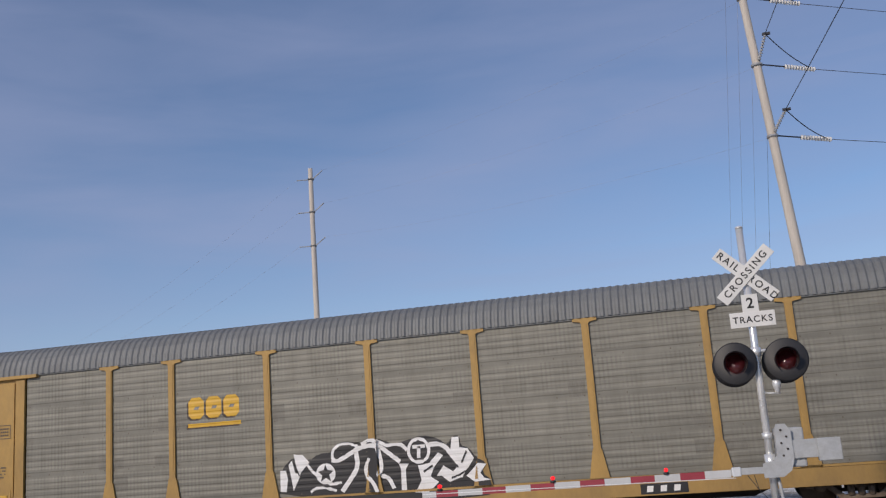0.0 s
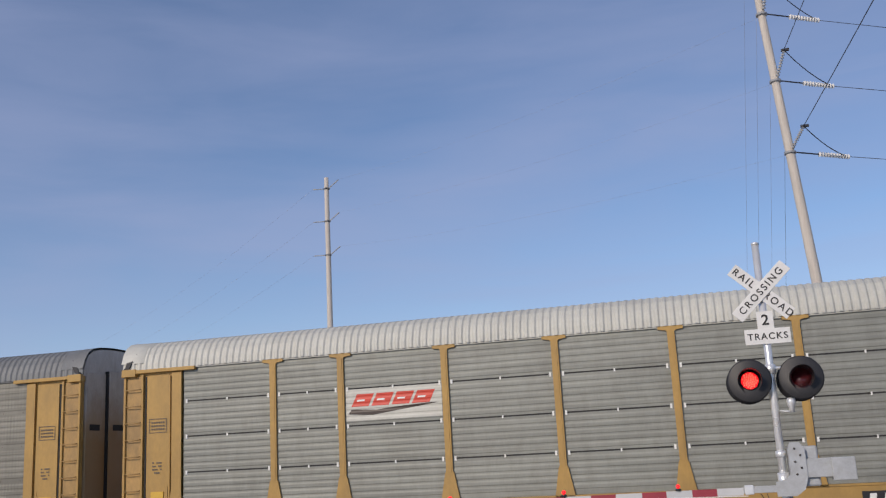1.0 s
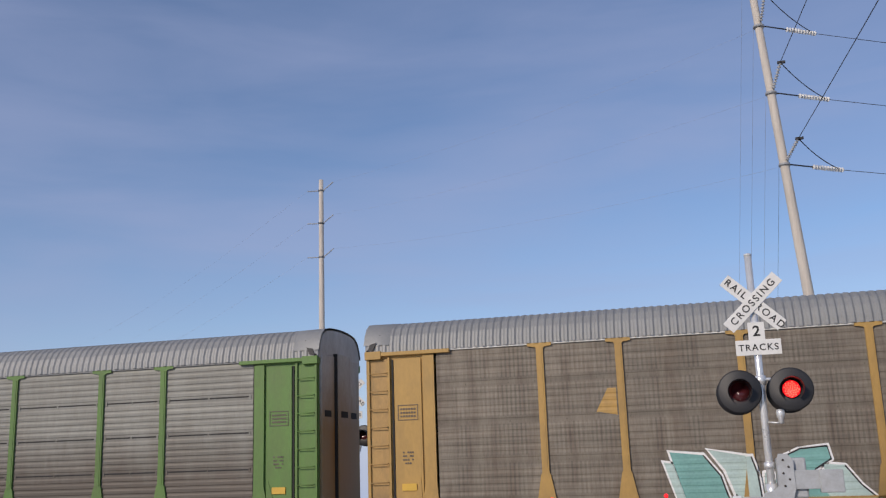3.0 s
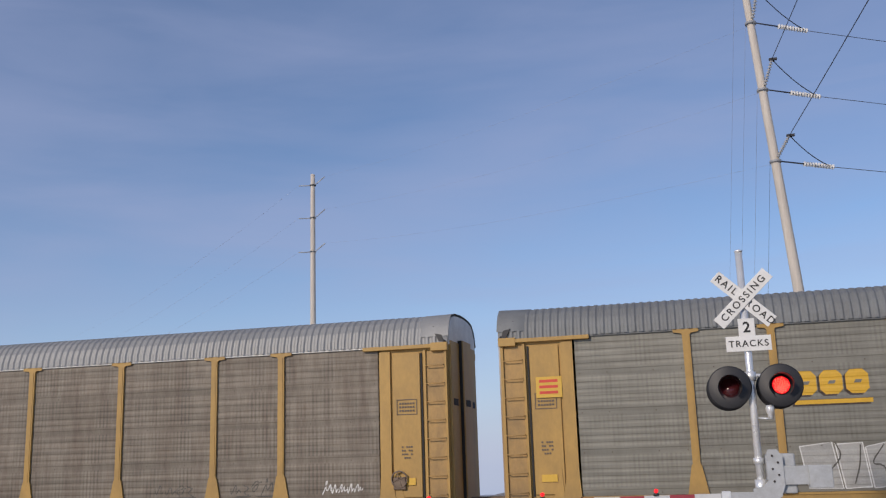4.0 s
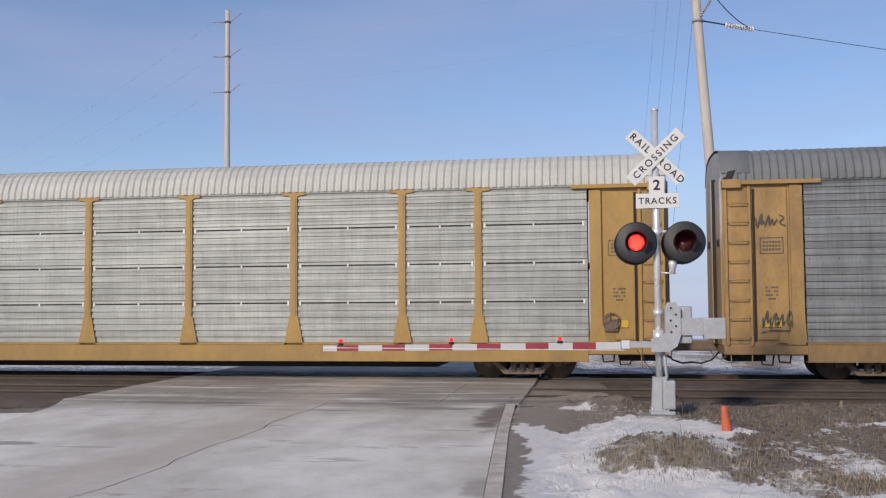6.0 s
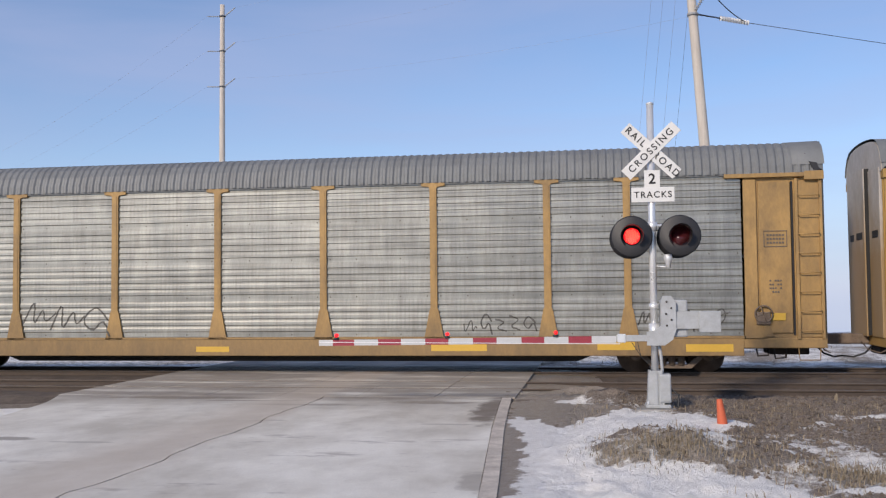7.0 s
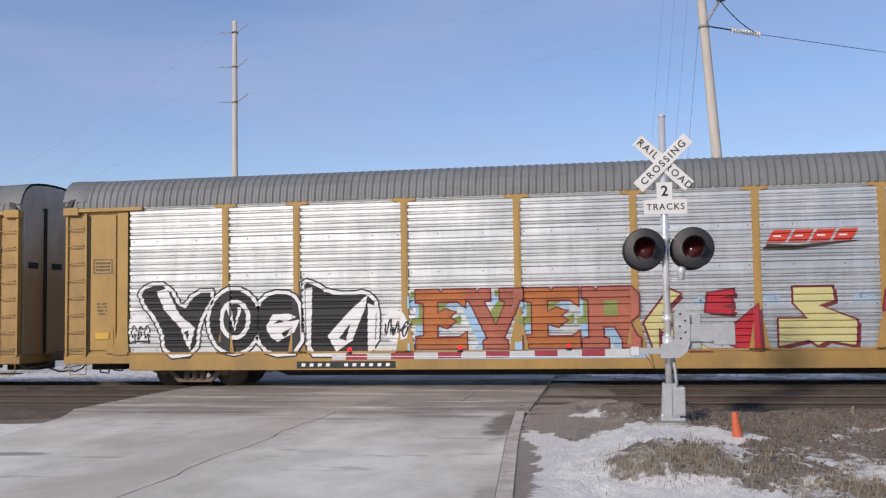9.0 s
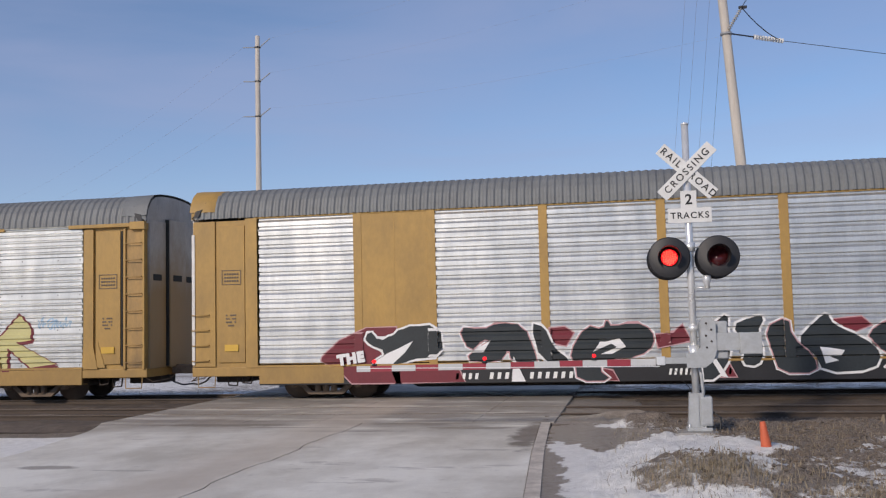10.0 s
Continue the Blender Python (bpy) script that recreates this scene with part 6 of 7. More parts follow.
    star = [((0.24 if k % 2 == 0 else 0.10) * math.sin(k * math.pi / 5), (0.24 if k % 2 == 0 else 0.10) * math.cos(k * math.pi / 5)) for k in range(10)]
    paint("graffiti", [[(-2.73 + 0.27 * x, 1.47 + 0.26 * z) for x, z in disc]], "sp_white", c, 4)
    paint("graffiti", [[(-2.73 + x, 1.47 + z) for x, z in star]], "sp_black", c, 5)
    paint("graffiti", [ribbon([(-0.20 + 0.27 * x, 1.89 + 0.29 * z) for x, z in disc + disc[:1]], 0.08)], "sp_white", c, 4)
    for line, w in (([(0.89, 1.51), (1.04, 1.80)], 0.05),
                    ([(0.61, 1.16), (0.84, 1.23), (1.26, 1.49)], 0.04),
                    ([(-0.67, 1.82), (-0.78, 1.97)], 0.05),
                    ([(0.56, 1.72), (0.80, 1.41)], 0.03),
                    ([(-3.56, 1.69), (-3.46, 1.46)], 0.03),
                    ([(-0.10, 1.36), (0.14, 1.50)], 0.05),
                    ([(-0.97, 1.98), (-0.83, 2.02)], 0.07)):
        paint("graffiti", [ribbon(soften(line), w)], "sp_black", c, 5)
    data_plate(c, 5.2, 6.3, 0.50, 0.74, [3])
    cars.append(c)

    # seamed car with white-backed slanted logo
    c = autorack("grey car carrier with dark panel seams and pale roof", dict(plain, panel="panel_seam", depth=0.009, roof="roof_white", gable="end_white", seams=True, chord="roof_white"))
    paint("logo_field", [rect(-7.0, -4.4, 3.02, 3.85)], "roof_white", c, 1)
    slant_logo(c, -6.95, -4.45, 3.15, 3.70)
    data_plate(c, 5.2, 6.3, 0.52, 0.76, [3])
    hand_brake(c, 12.3)
    cars.append(c)

    # green-framed car
    c = autorack("grey car carrier with green posts, corners and sign panel", dict(plain, frame="green", panel="panel_green", depth=0.01, roof="roof_mid", chord="roof_mid", seams=True, bolts="panel_green", sill="yellow_worn"))
    paint("sign_panel", [rect(-7.0, -4.4, 2.70, 3.78)], "sign_green", c, 2)
    paint("logo_shape", [[(-6.86, 2.86), (-5.95, 2.86), (-5.72, 3.0), (-5.76, 3.2), (-5.9, 3.26), (-5.72, 3.4), (-5.80, 3.62), (-6.5, 3.62), (-6.55, 3.46), (-6.2, 3.46), (-6.35, 3.3), (-6.7, 3.3), (-6.6, 3.14), (-6.45, 3.1), (-6.86, 3.02)]], "white", c, 3)
    paint_each("letter_bar", [rect(-5.64 + 0.098 * k, -5.56 + 0.098 * k, 3.13, 3.27) for k in range(10)] + [rect(-5.64 + 0.098 * k, -5.56 + 0.098 * k, 2.90, 3.04) for k in range(8)], "white", c, 3)
    cars.append(c)

    # rusty brown car with a teal piece
    c = autorack("brown rust-streaked car carrier with a teal spray piece", dict(plain, end="yellow", gable="end_white", panel="panel_brown", roof="roof_mid", frame="yellow", chord="end_white", sill="yellow_worn"))
    teal = [[(-6.11, 2.02), (-5.35, 1.93), (-4.99, 1.45), (-4.87, 1.02), (-4.69, 0.60), (-5.70, 0.55), (-5.88, 1.20)],
            [(-3.79, 1.29), (-3.63, 1.82), (-3.20, 2.00), (-2.61, 2.05), (-2.55, 1.76), (-2.93, 1.53), (-3.15, 1.31), (-2.28, 0.93), (-1.96, 0.54), (-3.25, 0.46), (-3.04, 0.90), (-3.69, 1.13)]]
    pale = [[(-5.23, 2.05), (-4.28, 1.86), (-4.17, 1.48), (-4.12, 0.84), (-4.46, 0.72), (-4.69, 1.03), (-4.87, 1.57)],
            [(-2.72, 1.65), (-2.28, 1.61), (-1.96, 1.16), (-1.64, 0.86), (-1.74, 0.55), (-2.39, 0.51), (-2.72, 1.02)],
            [(-4.01, 1.49), (-3.85, 1.55), (-3.85, 1.07), (-3.58, 0.87), (-3.69, 0.44), (-4.12, 0.41)],
            [(-6.26, 1.79), (-6.05, 1.75), (-5.76, 0.76), (-5.88, 0.54)]]
    paint_each("graffiti", [grow(p, 0.06) for p in teal + pale], "sp_white", c, 1)
    paint_each("graffiti", teal, "sp_teal", c, 2)
    paint_each("graffiti", pale, "sp_mint", c, 3)
    paint_each("graffiti", [ribbon(p[1:6], 0.035) for p in teal + pale[:2]], "sp_black", c, 4)
    paint("yellow_patch", [[(-7.75, 3.05), (-7.45, 3.6), (-7.25, 3.6), (-7.25, 2.95)]], "yellow", c, 1)
    paint_each("scrawl", scrawl(7.6, 8.8, 1.1, 1.55, 0.03, 5, 4) + scrawl(5.4, 6.6, 1.1, 1.5, 0.03, 6, 4), "scrawl_dark", c, 1)
    paint_each("scrawl", scrawl(10.2, 11.3, 1.05, 1.45, 0.03, 7, 5), "scrawl_white", c, 1)
    hand_brake(c, 12.3)
    cars.append(c)

    # grey car with block logo and white outlined tags
    c = autorack("grey ribbed car carrier with yellow block logo and white tags", plain)
    holes = block_logo(c, -6.75, -5.06, 2.89, 3.65, "mark_yellow", "mark_brown")
    paint_each("logo_cut", holes, "panel_grey", c, 3)
    haze = [[(-6.62, 1.02), (-6.75, 1.95), (-6.05, 2.02), (-5.9, 1.0)], [(-5.85, 1.0), (-5.98, 1.98), (-5.4, 2.0), (-5.3, 1.02)], [(-5.25, 1.0), (-5.35, 1.9), (-4.75, 2.02), (-4.6, 1.05)],
            [(-4.55, 1.02), (-4.6, 1.9), (-3.95, 1.75), (-3.1, 2.02), (-3.2, 1.6), (-3.75, 1.4), (-3.4, 1.05)]]
    paint_each("graffiti", haze, "scrawl_haze", c, 1)
    paint_each("graffiti", [ribbon(p + p[:1], 0.03) for p in haze], "scrawl_white", c, 2)
    paint_each("graffiti", [ribbon(soften(p), 0.03) for p in ([(-5.98, 2.02), (-5.85, 1.7), (-6.15, 1.4)], [(-5.45, 1.95), (-5.5, 1.5), (-5.65, 1.1)], [(-4.95, 1.95), (-5.3, 1.5), (-4.95, 1.5), (-4.98, 1.0)],
                                                              [(-3.8, 2.0), (-4.05, 1.6), (-4.4, 1.6)], [(-4.05, 1.6), (-3.8, 1.15)])], "scrawl_dark", c, 3)
    paint_each("scrawl", scrawl(-3.7, -2.55, 1.0, 1.35, 0.035, 9, 4) + scrawl(-0.1, 2.6, 1.05, 1.85, 0.045, 11, 6) + scrawl(2.7, 3.7, 1.6, 1.95, 0.03, 12, 4), "scrawl_haze", c, 1)
    data_plate(c, 4.93, 5.95, 0.56, 0.80, [3])
    data_plate(c, -7.14, -4.83, 0.50, 0.72, [4, 6])
    paint("notice", [rect(-12.74, -12.10, 3.31, 3.82)], "yellow_bright", c, 4)
    paint_each("notice_bar", [rect(-12.66, -12.2, 3.40 + 0.14 * r, 3.47 + 0.14 * r) for r in range(3)], "mark_red", c, 5)
    cars.append(c)

    # pale seamed car with yellow sign panel
    c = autorack("pale grey car carrier, dark seams, yellow logo panel, pale roof", dict(plain, panel="panel_light", depth=0.028, roof="roof_white", seams=True, chord="roof_white"))
    paint("sign_panel", [rect(-7.0, -4.42, 2.82, 3.86)], "yellow", c, 2)
    holes = block_logo(c, -6.62, -4.9, 2.90, 3.76, "mark_brown", layer=3)
    paint_each("logo_cut", holes, "yellow", c, 4)
    paint_each("graffiti", [ribbon(soften(placed(LOOPS[k], x, x + 0.8, 1.0, z)), 0.10) for k, x, z in ((2, -11.6, 2.1), (4, -10.7, 1.9), (5, -9.9, 2.2), (2, -8.9, 2.1), (0, -8.1, 2.0), (1, -6.95, 2.0), (3, -6.1, 1.9))], "scrawl_white", c, 1)
    data_plate(c, -8.47, -7.45, 0.52, 0.76, [4])
    data_plate(c, -7.1, -5.92, 0.52, 0.76, [6])
    hand_brake(c, 12.3)
    cars.append(c)

    # grey car seen around the second pause
    c = autorack("grey ribbed car carrier with faint dark tags, yellow posts", dict(plain, panel="panel_glint", depth=0.02, frame="yellow_worn", sill="yellow_worn"))
    paint_each("scrawl", scrawl(-6.9, -4.5, 1.0, 2.0, 0.05, 31, 3) + scrawl(9.3, 11.4, 1.05, 1.75, 0.04, 32, 5) + scrawl(5.0, 6.8, 1.0, 1.5, 0.04, 33, 5), "scrawl_dark", c, 1)
    paint_each("scrawl", scrawl(-12.9, -12.2, 3.6, 4.1, 0.035, 34, 3) + scrawl(-12.8, -12.1, 1.2, 1.8, 0.04, 35, 4), "scrawl_dark", c, 4)
    paint_each("yellow_patch", [rect(8.3, 9.2, 0.60, 0.80), rect(10.4, 11.5, 0.56, 0.74), rect(4.2, 5.6, 0.58, 0.76), rect(-2.0, -1.1, 0.56, 0.70)], "yellow_bright", c, 1)
    hand_brake(c, 12.2)
    cars.append(c)

    # grey car with crimson sign
    c = autorack("grey ribbed car carrier with crimson sign panel and dark tags", dict(plain, frame="yellow", panel="panel_mid", depth=0.005, sill="yellow_worn", sill_z=(0.18, 0.62), edge="panel_brown"))
    part("running_board", boxed(-11.7, 11.7, -1.60, -1.45, 0.68, 0.86), "panel_brown", c)
    paint("sign_panel", [rect(-6.98, -4.42, 2.76, 4.72)], "sign_red", c, 2)
    bars = []
    for z, n in ((4.02, 8), (3.50, 7), (2.98, 7)):
        bars += [rect(-6.78 + 0.245 * k, -6.59 + 0.245 * k, z, z + (0.29 if k == 0 else 0.22)) for k in range(n)]
    paint_each("letter_bar", bars, "white", c, 3)
    rnd = random.Random(8)
    cuts = [rect(b[0][0] + 0.06, b[0][0] + 0.13, b[0][1] + d, b[0][1] + d + 0.075) for b in bars for d in (rnd.choice((0.0, 0.03)), rnd.choice((0.13, 0.15)))]
    paint_each("bar_notch", cuts, "sign_red", c, 4)
    paint_each("scrawl", scrawl(-7.0, -3.0, 1.0, 1.85, 0.035, 41, 7) + scrawl(-2.0, 0.6, 1.1, 1.9, 0.03, 42, 4) + scrawl(-11.5, -9.3, 1.0, 1.9, 0.03, 43, 4), "scrawl_dark", c, 1)
    paint_each("scrawl", flag_tag(2.95, 4.2, 0.98, 1.75, 0.035) + flag_tag(9.4, 10.7, 1.0, 1.95, 0.04), "scrawl_white", c, 1)
    paint_each("scrawl", [ribbon(p, 0.045) for p in ([(7.15, 1.78), (7.70, 1.86), (7.42, 0.98), (7.15, 1.40), (7.15, 1.78)], [(7.62, 1.0), (7.80, 1.72), (8.02, 1.02), (7.86, 1.40), (7.62, 1.0)],
                                                 [(8.10, 1.85), (8.05, 1.35), (8.22, 1.0), (8.30, 1.84)], [(8.42, 1.0), (8.38, 1.80), (8.60, 1.30), (8.50, 0.98)], [(7.15, 0.96), (8.7, 0.98)])] + flag_tag(8.6, 9.5, 1.1, 1.98, 0.035), "scrawl_white", c, 1)
    paint_each("scrawl", scrawl(-12.9, -12.2, 1.3, 2.0, 0.04, 47, 4) + scrawl(12.2, 13.0, 3.4, 4.2, 0.03, 48, 4), "scrawl_dark", c, 4)
    red, wht = [], []
    x = -11.6
    while x < 11.6:
        if min(abs(x + 0.07 - p) for p in POSTS) > 0.34:
            (red if int(round((x + 11.6) / 0.16)) % 2 else wht).append(rect(x, x + 0.15, 0.955, 1.03))
        x += 0.16
    paint_each("reflector", red, "arm_red", c, 2)
    paint_each("reflector", wht, "arm_white", c, 2)
    for k in range(8):
        for x in (-12.80, 12.84):
            paint("reflector", [rect(x - 0.05, x + 0.05, 1.0 + 0.19 * k, 1.17 + 0.19 * k)], "arm_red" if k % 2 else "arm_white", c, 2)
    paint("number_board", [rect(-7.12, -4.52, 0.31, 0.57)], "mark_brown", c, 1)
    paint_each("number_bar", number_bars(-7.04, -4.63, 0.34, 0.20, [4, 6]), "white", c, 2)
    paint_each("yellow_patch", [rect(-1.2, -0.6, 0.30, 0.42), rect(6.9, 7.5, 0.28, 0.50), rect(-8.4, -7.6, 0.40, 0.58), rect(10.2, 10.9, 0.53, 0.61)], "yellow_bright", c, 1)
    cars.append(c)

    # shining car with two large spray pieces
    c = autorack("bright galvanised car carrier with black, orange and yellow graffiti", dict(plain, panel="panel_shiny", depth=0.05, roof="roof_grey", chord="roof_white"))
    disc = [(math.cos(a * math.pi / 14), math.sin(a * math.pi / 14)) for a in range(28)]
    bodies = [smooth([(-11.47, 2.40), (-11.25, 2.67), (-10.69, 2.69), (-10.26, 1.97), (-9.89, 2.47), (-9.34, 2.49), (-9.83, 1.74), (-9.89, 0.92), (-10.72, 0.86), (-10.81, 1.59)], 1),
              [(-8.83 + 0.68 * x, 1.73 + 0.80 * z) for x, z in disc],
              smooth([(-8.17, 2.13), (-7.83, 2.43), (-7.25, 2.40), (-7.03, 2.06), (-7.01, 0.94), (-7.86, 0.88), (-8.20, 1.29)], 1),
              smooth([(-6.91, 2.46), (-6.93, 2.71), (-6.65, 2.63), (-6.30, 2.41), (-5.73, 2.32), (-5.31, 2.41), (-5.01, 2.10), (-5.06, 0.94), (-5.92, 0.89), (-6.90, 0.89)], 1)]
    paint_each("graffiti", [grow(p, 0.13) for p in bodies], "sp_black", c, 1)
    paint_each("graffiti", [grow(p, 0.09) for p in bodies], "sp_white", c, 2)
    paint_each("graffiti", bodies, "sp_black", c, 3)
    paint_each("graffiti", [[(-10.99, 2.53), (-10.70, 2.61), (-10.34, 1.91), (-9.91, 1.58), (-10.06, 0.98), (-10.19, 1.23), (-10.32, 1.59), (-10.74, 2.00)],
                            [(-7.96, 1.56), (-7.79, 1.88), (-7.35, 1.91), (-7.12, 1.82), (-7.44, 1.70), (-7.03, 1.75), (-7.18, 1.43), (-7.65, 1.18), (-7.84, 1.32)],
                            [(-6.31, 1.33), (-5.73, 1.95), (-5.25, 2.36), (-5.31, 2.06), (-5.66, 1.20), (-6.09, 0.92)],
                            [(-6.90, 2.55), (-6.71, 2.57), (-6.76, 0.94), (-6.86, 0.94)],
                            [(-5.25, 2.15), (-5.03, 2.06), (-5.08, 0.96), (-5.26, 0.96)]], "sp_white", c, 4)
    paint_each("graffiti", [[(-8.80 + 0.42 * x, 1.77 + 0.52 * z) for x, z in disc]], "sp_white", c, 4)
    paint_each("graffiti", [[(-8.80 + 0.30 * x, 1.77 + 0.41 * z) for x, z in disc]], "sp_black", c, 5)
    paint_each("graffiti", [[(-7.77, 1.65), (-7.44, 1.68), (-7.61, 1.75)], [(-6.00, 1.27), (-5.71, 1.64), (-5.83, 1.19)], [(-7.56, 1.39), (-7.27, 1.55), (-7.44, 1.30)], [(-10.21, 1.46), (-10.08, 1.51), (-10.10, 1.23)]], "sp_black", c, 5)
    paint("graffiti", [ribbon([(-8.97, 2.09), (-8.81, 1.51), (-8.67, 2.09)], 0.10)], "sp_white", c, 6)
    for x0, x1, sd in ((-11.75, -11.2, 61), (-4.85, -4.2, 62)):
        paint_each("scrawl", [[(x0 + p * (x1 - x0), 1.2 + q * 0.7) for p, q in WILD[1]]], "sp_white", c, 1)
        paint_each("scrawl", scrawl(x0, x1, 1.2, 1.85, 0.05, sd, 3), "sp_black", c, 2)
    # the readable word in orange block capitals, with pale shadow shapes behind
    word = [(BLOCK_E, -4.0, -2.72, "sp_orange"), (BLOCK_V, -2.72, -1.30, "sp_salmon"), (BLOCK_E, -1.30, 0.08, "sp_orange"), (BLOCK_R, 0.14, 1.52, "sp_salmon")]
    for k, (g, a, b, colour) in enumerate(word):
        poly = placed(g, a, b, 0.98, 2.44)
        paint("graffiti", [[(x - 0.22, z - 0.14) for x, z in poly]], "sp_blue", c, 1)
        paint("graffiti", [[(x - 0.14, z - 0.02) for x, z in placed(g, a, b, 1.6, 2.44)]], "sp_olive", c, 2)
        paint("graffiti", [grow(poly, 0.04)], "sp_maroon", c, 3)
        paint("graffiti", [poly], colour, c, 4)
        if g is BLOCK_R:
            paint("graffiti", [placed(HOLE_R, a, b, 0.98, 2.44)], "sp_olive", c, 5)
    paint("graffiti", [rect(-4.1, 1.7, 0.72, 0.86)], "sp_blue", c, 1)
    for g, a, b, colour in ((ARROW_K, 1.62, 3.15, "sp_cream"), (WEDGE, 3.15, 4.3, "sp_red"), (FIN, 3.0, 4.3, "sp_red"), (BLOCK_S, 4.73, 6.48, "sp_cream"), (WEDGE, 7.25, 8.45, "sp_red"), (FIN, 7.0, 8.4, "sp_red"), (LOOP_R, 9.2, 10.95, "sp_cream")):
        poly = [(x, max(z, 0.62)) for x, z in placed(g, a, b, 0.92, 2.36)]
        paint("graffiti", [[(x + 0.09, z - 0.08) for x, z in poly]], "sp_maroon", c, 1)
        paint("graffiti", [grow(poly, 0.05)], "sp_maroon", c, 2)
        paint("graffiti", [poly], colour, c, 3)
    paint_each("scrawl", scrawl(2.8, 3.2, 2.0, 2.2, 0.04, 71, 3) + scrawl(4.4, 4.8, 2.0, 2.25, 0.04, 72, 3) + scrawl(6.4, 6.9, 2.0, 2.3, 0.04, 73, 3) + scrawl(10.4, 11.4, 1.9, 2.4, 0.04, 74, 4), "sp_blue", c, 1)
    slant_logo(c, 4.42, 6.7, 3.25, 3.72)
    data_plate(c, -7.13, -4.54, 0.50, 0.68, [4, 6])
    cars.append(c)

    # all-yellow framed car with black sill and a dark piece
    c = autorack("yellow-framed bright ribbed car carrier with dark graffiti, black sill", dict(plain, panel="panel_shiny", depth=0.045, roof="roof_grey", sill="black", sill_z=(0.40, 0.86), solid_bays=(1,), end="end_white", cap="yellow", chord="yellow", flush=True, ribs=(0.0, 0.23875, 4)))
    part("sill_plate", boxed(-11.76, -9.47, -1.594, -1.55, 0.44, 0.86, bevel=0.006), "yellow", c)
    dark = [[(-8.92, 1.46), (-8.78, 1.78), (-8.52, 1.50), (-8.16, 1.61), (-7.97, 1.80), (-6.95, 1.89), (-6.86, 1.08), (-7.76, 1.01), (-7.85, 0.90), (-8.77, 0.91), (-8.27, 1.20)],
            [(-6.49, 1.80), (-5.85, 1.73), (-5.46, 1.89), (-4.82, 1.81), (-4.57, 1.13), (-4.51, 0.83), (-5.16, 0.93), (-5.21, 1.24), (-5.46, 0.90), (-6.42, 0.97), (-5.66, 1.44), (-5.85, 1.49), (-6.19, 1.16)],
            [(-4.67, 1.86), (-4.33, 1.80), (-4.09, 1.22), (-3.82, 1.03), (-3.72, 0.86), (-4.42, 0.90)],
            [(-3.72, 1.12), (-3.31, 1.77), (-2.89, 1.67), (-2.80, 1.92), (-2.69, 1.71), (-2.16, 1.84), (-1.74, 1.65), (-1.68, 1.27), (-2.05, 1.00), (-2.78, 0.94), (-3.06, 0.71), (-2.71, 0.43), (-3.54, 0.43), (-3.59, 0.83)],
            [(-0.37, 1.69), (0.06, 2.03), (0.01, 1.52), (0.08, 0.97), (-0.27, 0.43), (-0.66, 0.43)],
            [(0.87, 1.64), (1.40, 1.88), (1.45, 1.40), (1.94, 0.94), (2.00, 0.56), (1.16, 0.57), (1.02, 1.04)],
            [(1.55, 1.31), (2.04, 1.80), (2.28, 1.95), (2.39, 1.66), (3.02, 1.37), (3.43, 1.01), (3.23, 0.60), (2.13, 0.56), (1.94, 1.03)],
            [(3.12, 1.46), (3.61, 1.77), (4.07, 1.89), (4.10, 1.67), (3.70, 1.45), (4.08, 1.27), (4.15, 0.64), (3.41, 0.63), (3.72, 0.83), (3.31, 1.19)],
            [(0.11, 1.70), (0.59, 1.89), (0.89, 1.90), (0.68, 1.51), (0.83, 1.05), (0.68, 0.73), (0.30, 0.78), (0.44, 1.24)]]
    wine = [[(-10.05, 1.11), (-9.58, 1.52), (-8.86, 1.82), (-8.07, 1.83), (-7.98, 0.43), (-9.26, 0.43), (-9.56, 0.73), (-10.07, 1.01)],
            [(-4.19, 1.72), (-3.82, 1.75), (-3.61, 1.59), (-3.80, 1.29), (-4.15, 1.35)],
            [(-1.67, 1.51), (-1.23, 1.56), (-1.02, 1.74), (-0.83, 1.35), (-1.60, 1.21)],
            [(2.25, 1.79), (3.02, 1.84), (3.23, 1.64), (2.84, 1.50), (2.33, 1.60)],
            [(-0.37, 0.86), (-0.06, 0.95), (0.18, 0.49), (-0.18, 0.49)],
            [(-3.13, 0.75), (-2.85, 0.45), (-2.57, 0.43), (-2.71, 0.68)],
            [(-8.28, 0.90), (-6.54, 0.88), (-6.34, 0.44), (-8.10, 0.43)]]
    paint_each("graffiti", [grow(p, 0.03) for p in wine], "sp_pink", c, 1)
    paint_each("graffiti", wine, "sp_maroon", c, 2)
    dark = [smooth(p, 1) for p in dark]
    paint_each("graffiti", [grow(p, 0.055) for p in dark], "sp_white", c, 3)
    paint_each("graffiti", [grow(p, 0.028) for p in dark[1::2]], "sp_pink", c, 4)
    paint_each("graffiti", dark, "sp_teal_dark", c, 5)
    paint_each("graffiti", [[(-3.15, 1.13), (-2.99, 1.34), (-2.51, 1.44), (-2.36, 1.24), (-2.69, 1.08), (-2.97, 1.07), (-2.57, 1.23), (-2.71, 1.32)],
                            [(-5.16, 0.43), (-5.10, 1.05), (-4.81, 0.43)],
                            [(2.08, 1.16), (2.62, 1.09), (2.53, 0.93), (2.25, 0.95), (2.48, 0.84), (2.18, 0.77)],
                            [(-6.17, 1.16), (-5.66, 1.46), (-5.85, 1.16)],
                            [(-8.30, 1.18), (-8.74, 0.91), (-8.16, 0.92), (-7.85, 1.19), (-7.63, 1.48), (-8.07, 1.27)],
                            [(-0.37, 0.88), (-0.27, 0.92), (-0.01, 0.47), (-0.16, 0.49)]], "sp_white", c, 6)
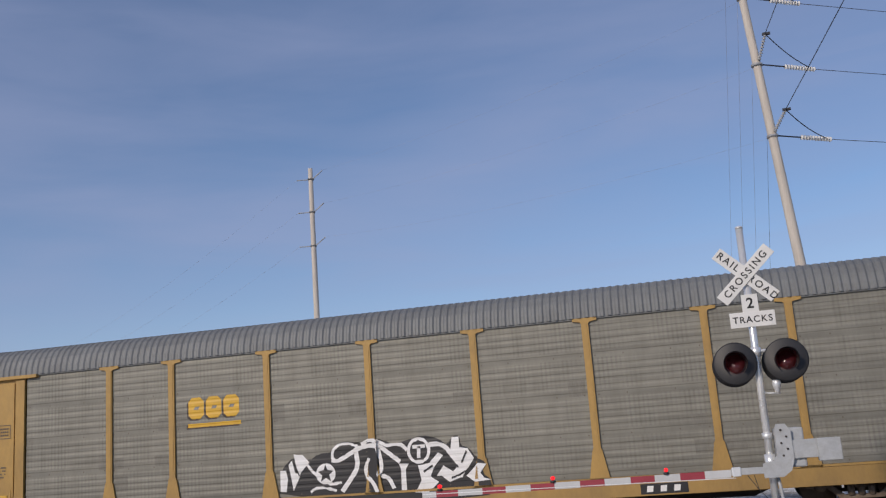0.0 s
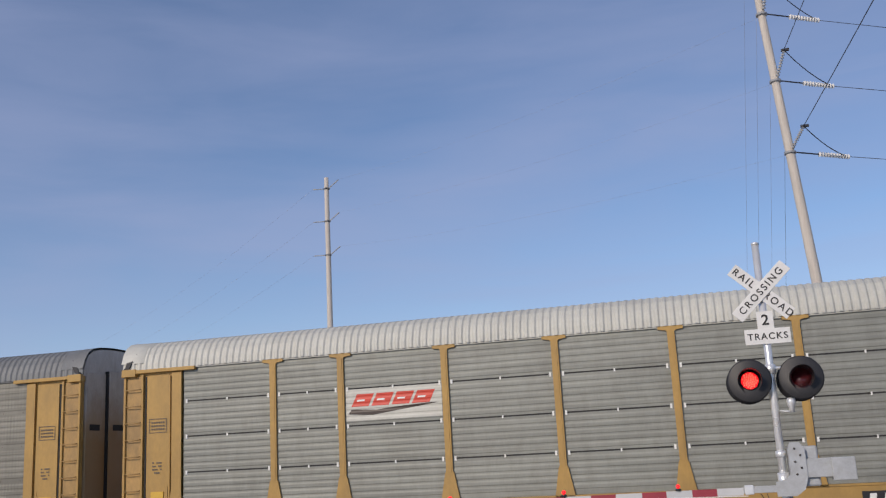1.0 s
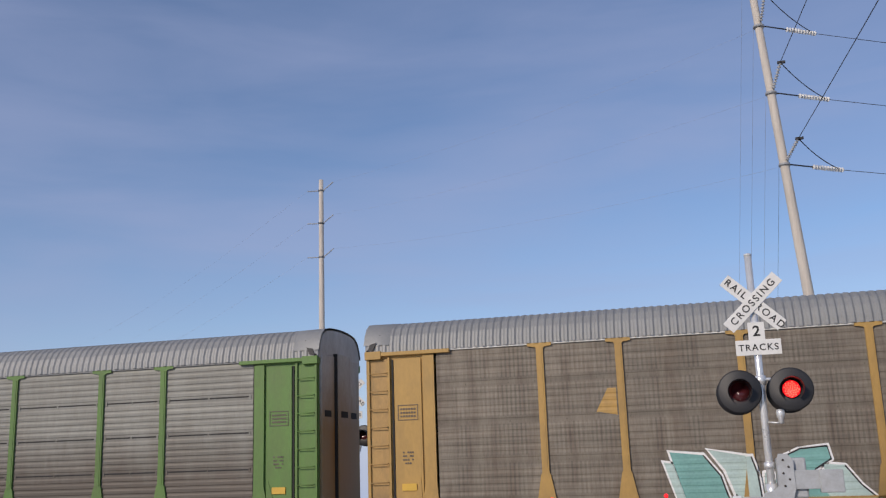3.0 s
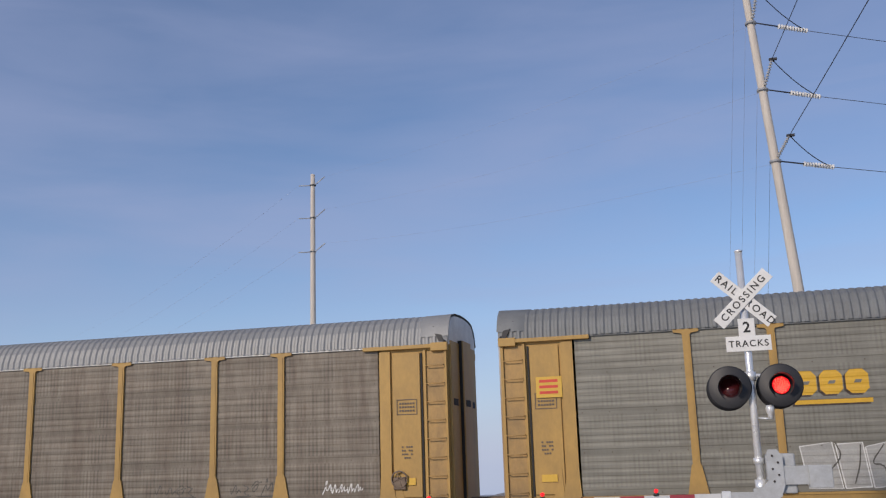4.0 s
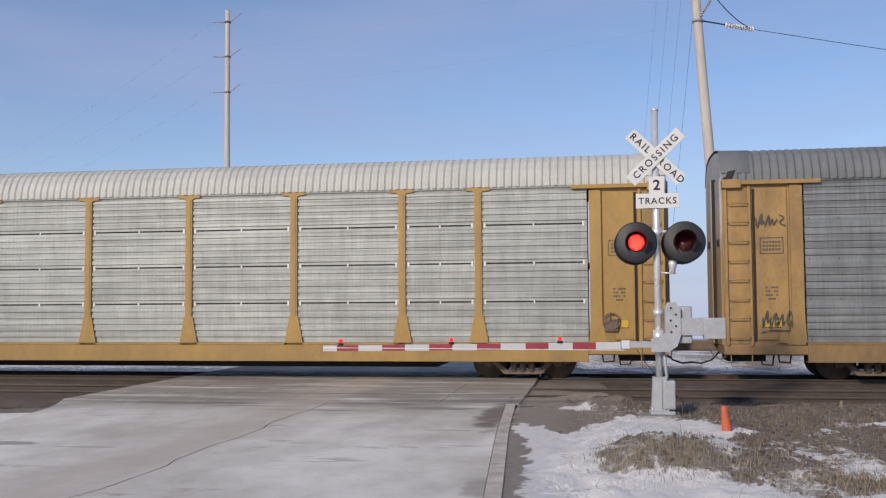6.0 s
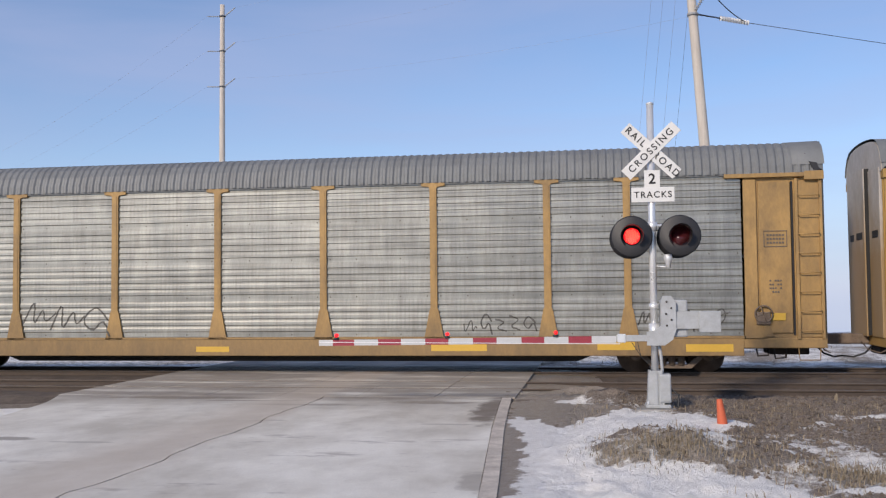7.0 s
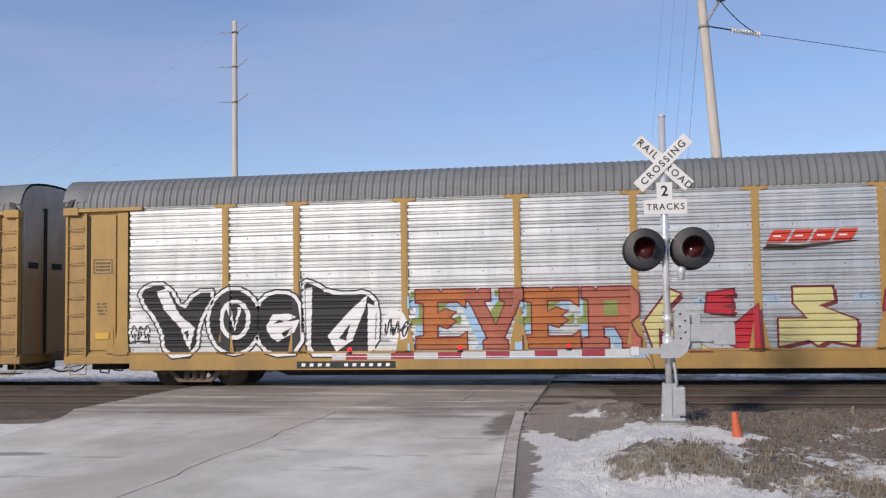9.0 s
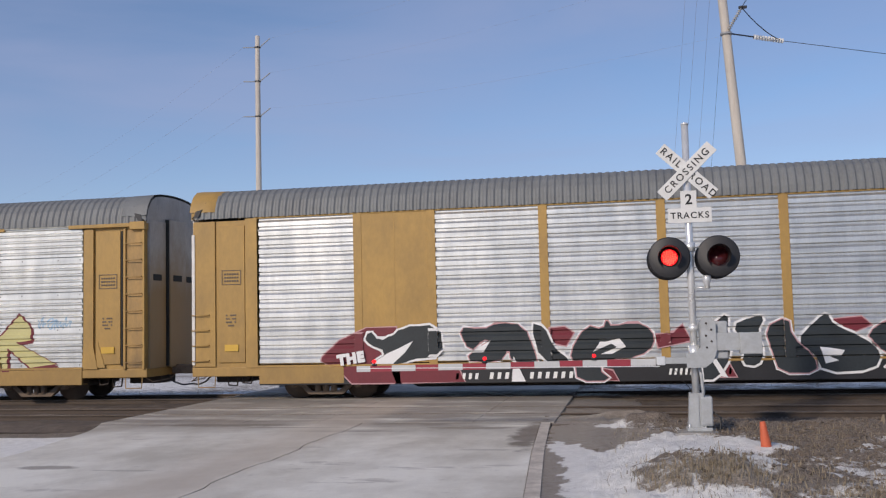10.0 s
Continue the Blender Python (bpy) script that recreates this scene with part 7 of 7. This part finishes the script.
    lettering("lettering", "THE", 0.34, "sp_white", c, pose(-9.26, -1.665, 1.05, 90, -8, 0), "white sprayed capitals", 0.03)
    paint_each("number_bar", number_bars(-5.75, -3.6, 0.50, 0.16, [4, 6]) + number_bars(-6.6, -5.95, 0.50, 0.15, [4]) + number_bars(-1.4, 0.1, 0.55, 0.15, [5, 6]), "white", c, 2)
    cars.append(c)
    return cars


CARS = build_train()
SPEED, LEAD_X = 24.8465, -5.92          # m/s towards -x; middle of the first car at 0 s
CAR_PITCH = 28.6
# seconds, and how far the whole train is off a steady pace
PACE = [(0.0, -0.85), (0.5, 0.0), (1.0, 0.0), (2.5, -0.05), (5.0, 0.0), (7.5, 0.0), (9.0, 0.0), (9.5, -0.1), (10.0, -0.82)]
# seconds at which the glowing face of each signal lamp turns to the road (1) or away (0)
FLASH_L = [(0.0, 0), (0.45, 0), (0.55, 1), (1.05, 1), (1.15, 0), (1.6, 0), (1.7, 1), (2.4, 1), (2.48, 0), (3.1, 0), (3.2, 1), (3.88, 1), (3.96, 0), (4.42, 0), (4.5, 1), (5.12, 1), (5.2, 0),
           (5.7, 0), (5.8, 1), (6.25, 1), (6.35, 0), (6.85, 0), (6.95, 1), (7.65, 1), (7.75, 0), (9.86, 0), (9.94, 1), (10.0, 1)]
FLASH_R = [(0.0, 0), (1.05, 0), (1.15, 1), (1.6, 1), (1.7, 0), (2.4, 0), (2.48, 1), (3.1, 1), (3.2, 0), (3.88, 0), (3.96, 1), (4.42, 1), (4.5, 0), (5.14, 0), (5.22, 1), (5.7, 1), (5.8, 0), (6.25, 0), (6.35, 1),
           (6.85, 1), (6.95, 0), (9.3, 0), (9.4, 1), (9.86, 1), (9.94, 0), (10.0, 0)]


def flash(light, x, z, y, steps):
    """Turns the lamp insert: half a turn in small steps whenever it goes on or off."""
    rows = []
    for (ta, a), (tb, b) in zip(steps, steps[1:]):
        rows.append((ta, pose(x, y, z, 0, 0, 0 if a else 180)))
        if a != b:
            for f in (0.34, 0.67):
                rows.append((ta + (tb - ta) * f, pose(x, y, z, 0, 0, 180 - 180 * f if b else 180 * f)))
    rows.append((steps[-1][0], pose(x, y, z, 0, 0, 0 if steps[-1][1] else 180)))
    walk(light, rows)


def motions():
    for k, car in enumerate(CARS):
        x0 = LEAD_X + CAR_PITCH * k
        walk(car, [(t, pose(x0 - SPEED * t + off, TRACK_FAR, 0)) for t, off in PACE])
    flash(LIGHT_L, -0.36, 2.97, -0.205, FLASH_L)
    flash(LIGHT_R, 0.46, 2.97, -0.205, FLASH_R)


motions()
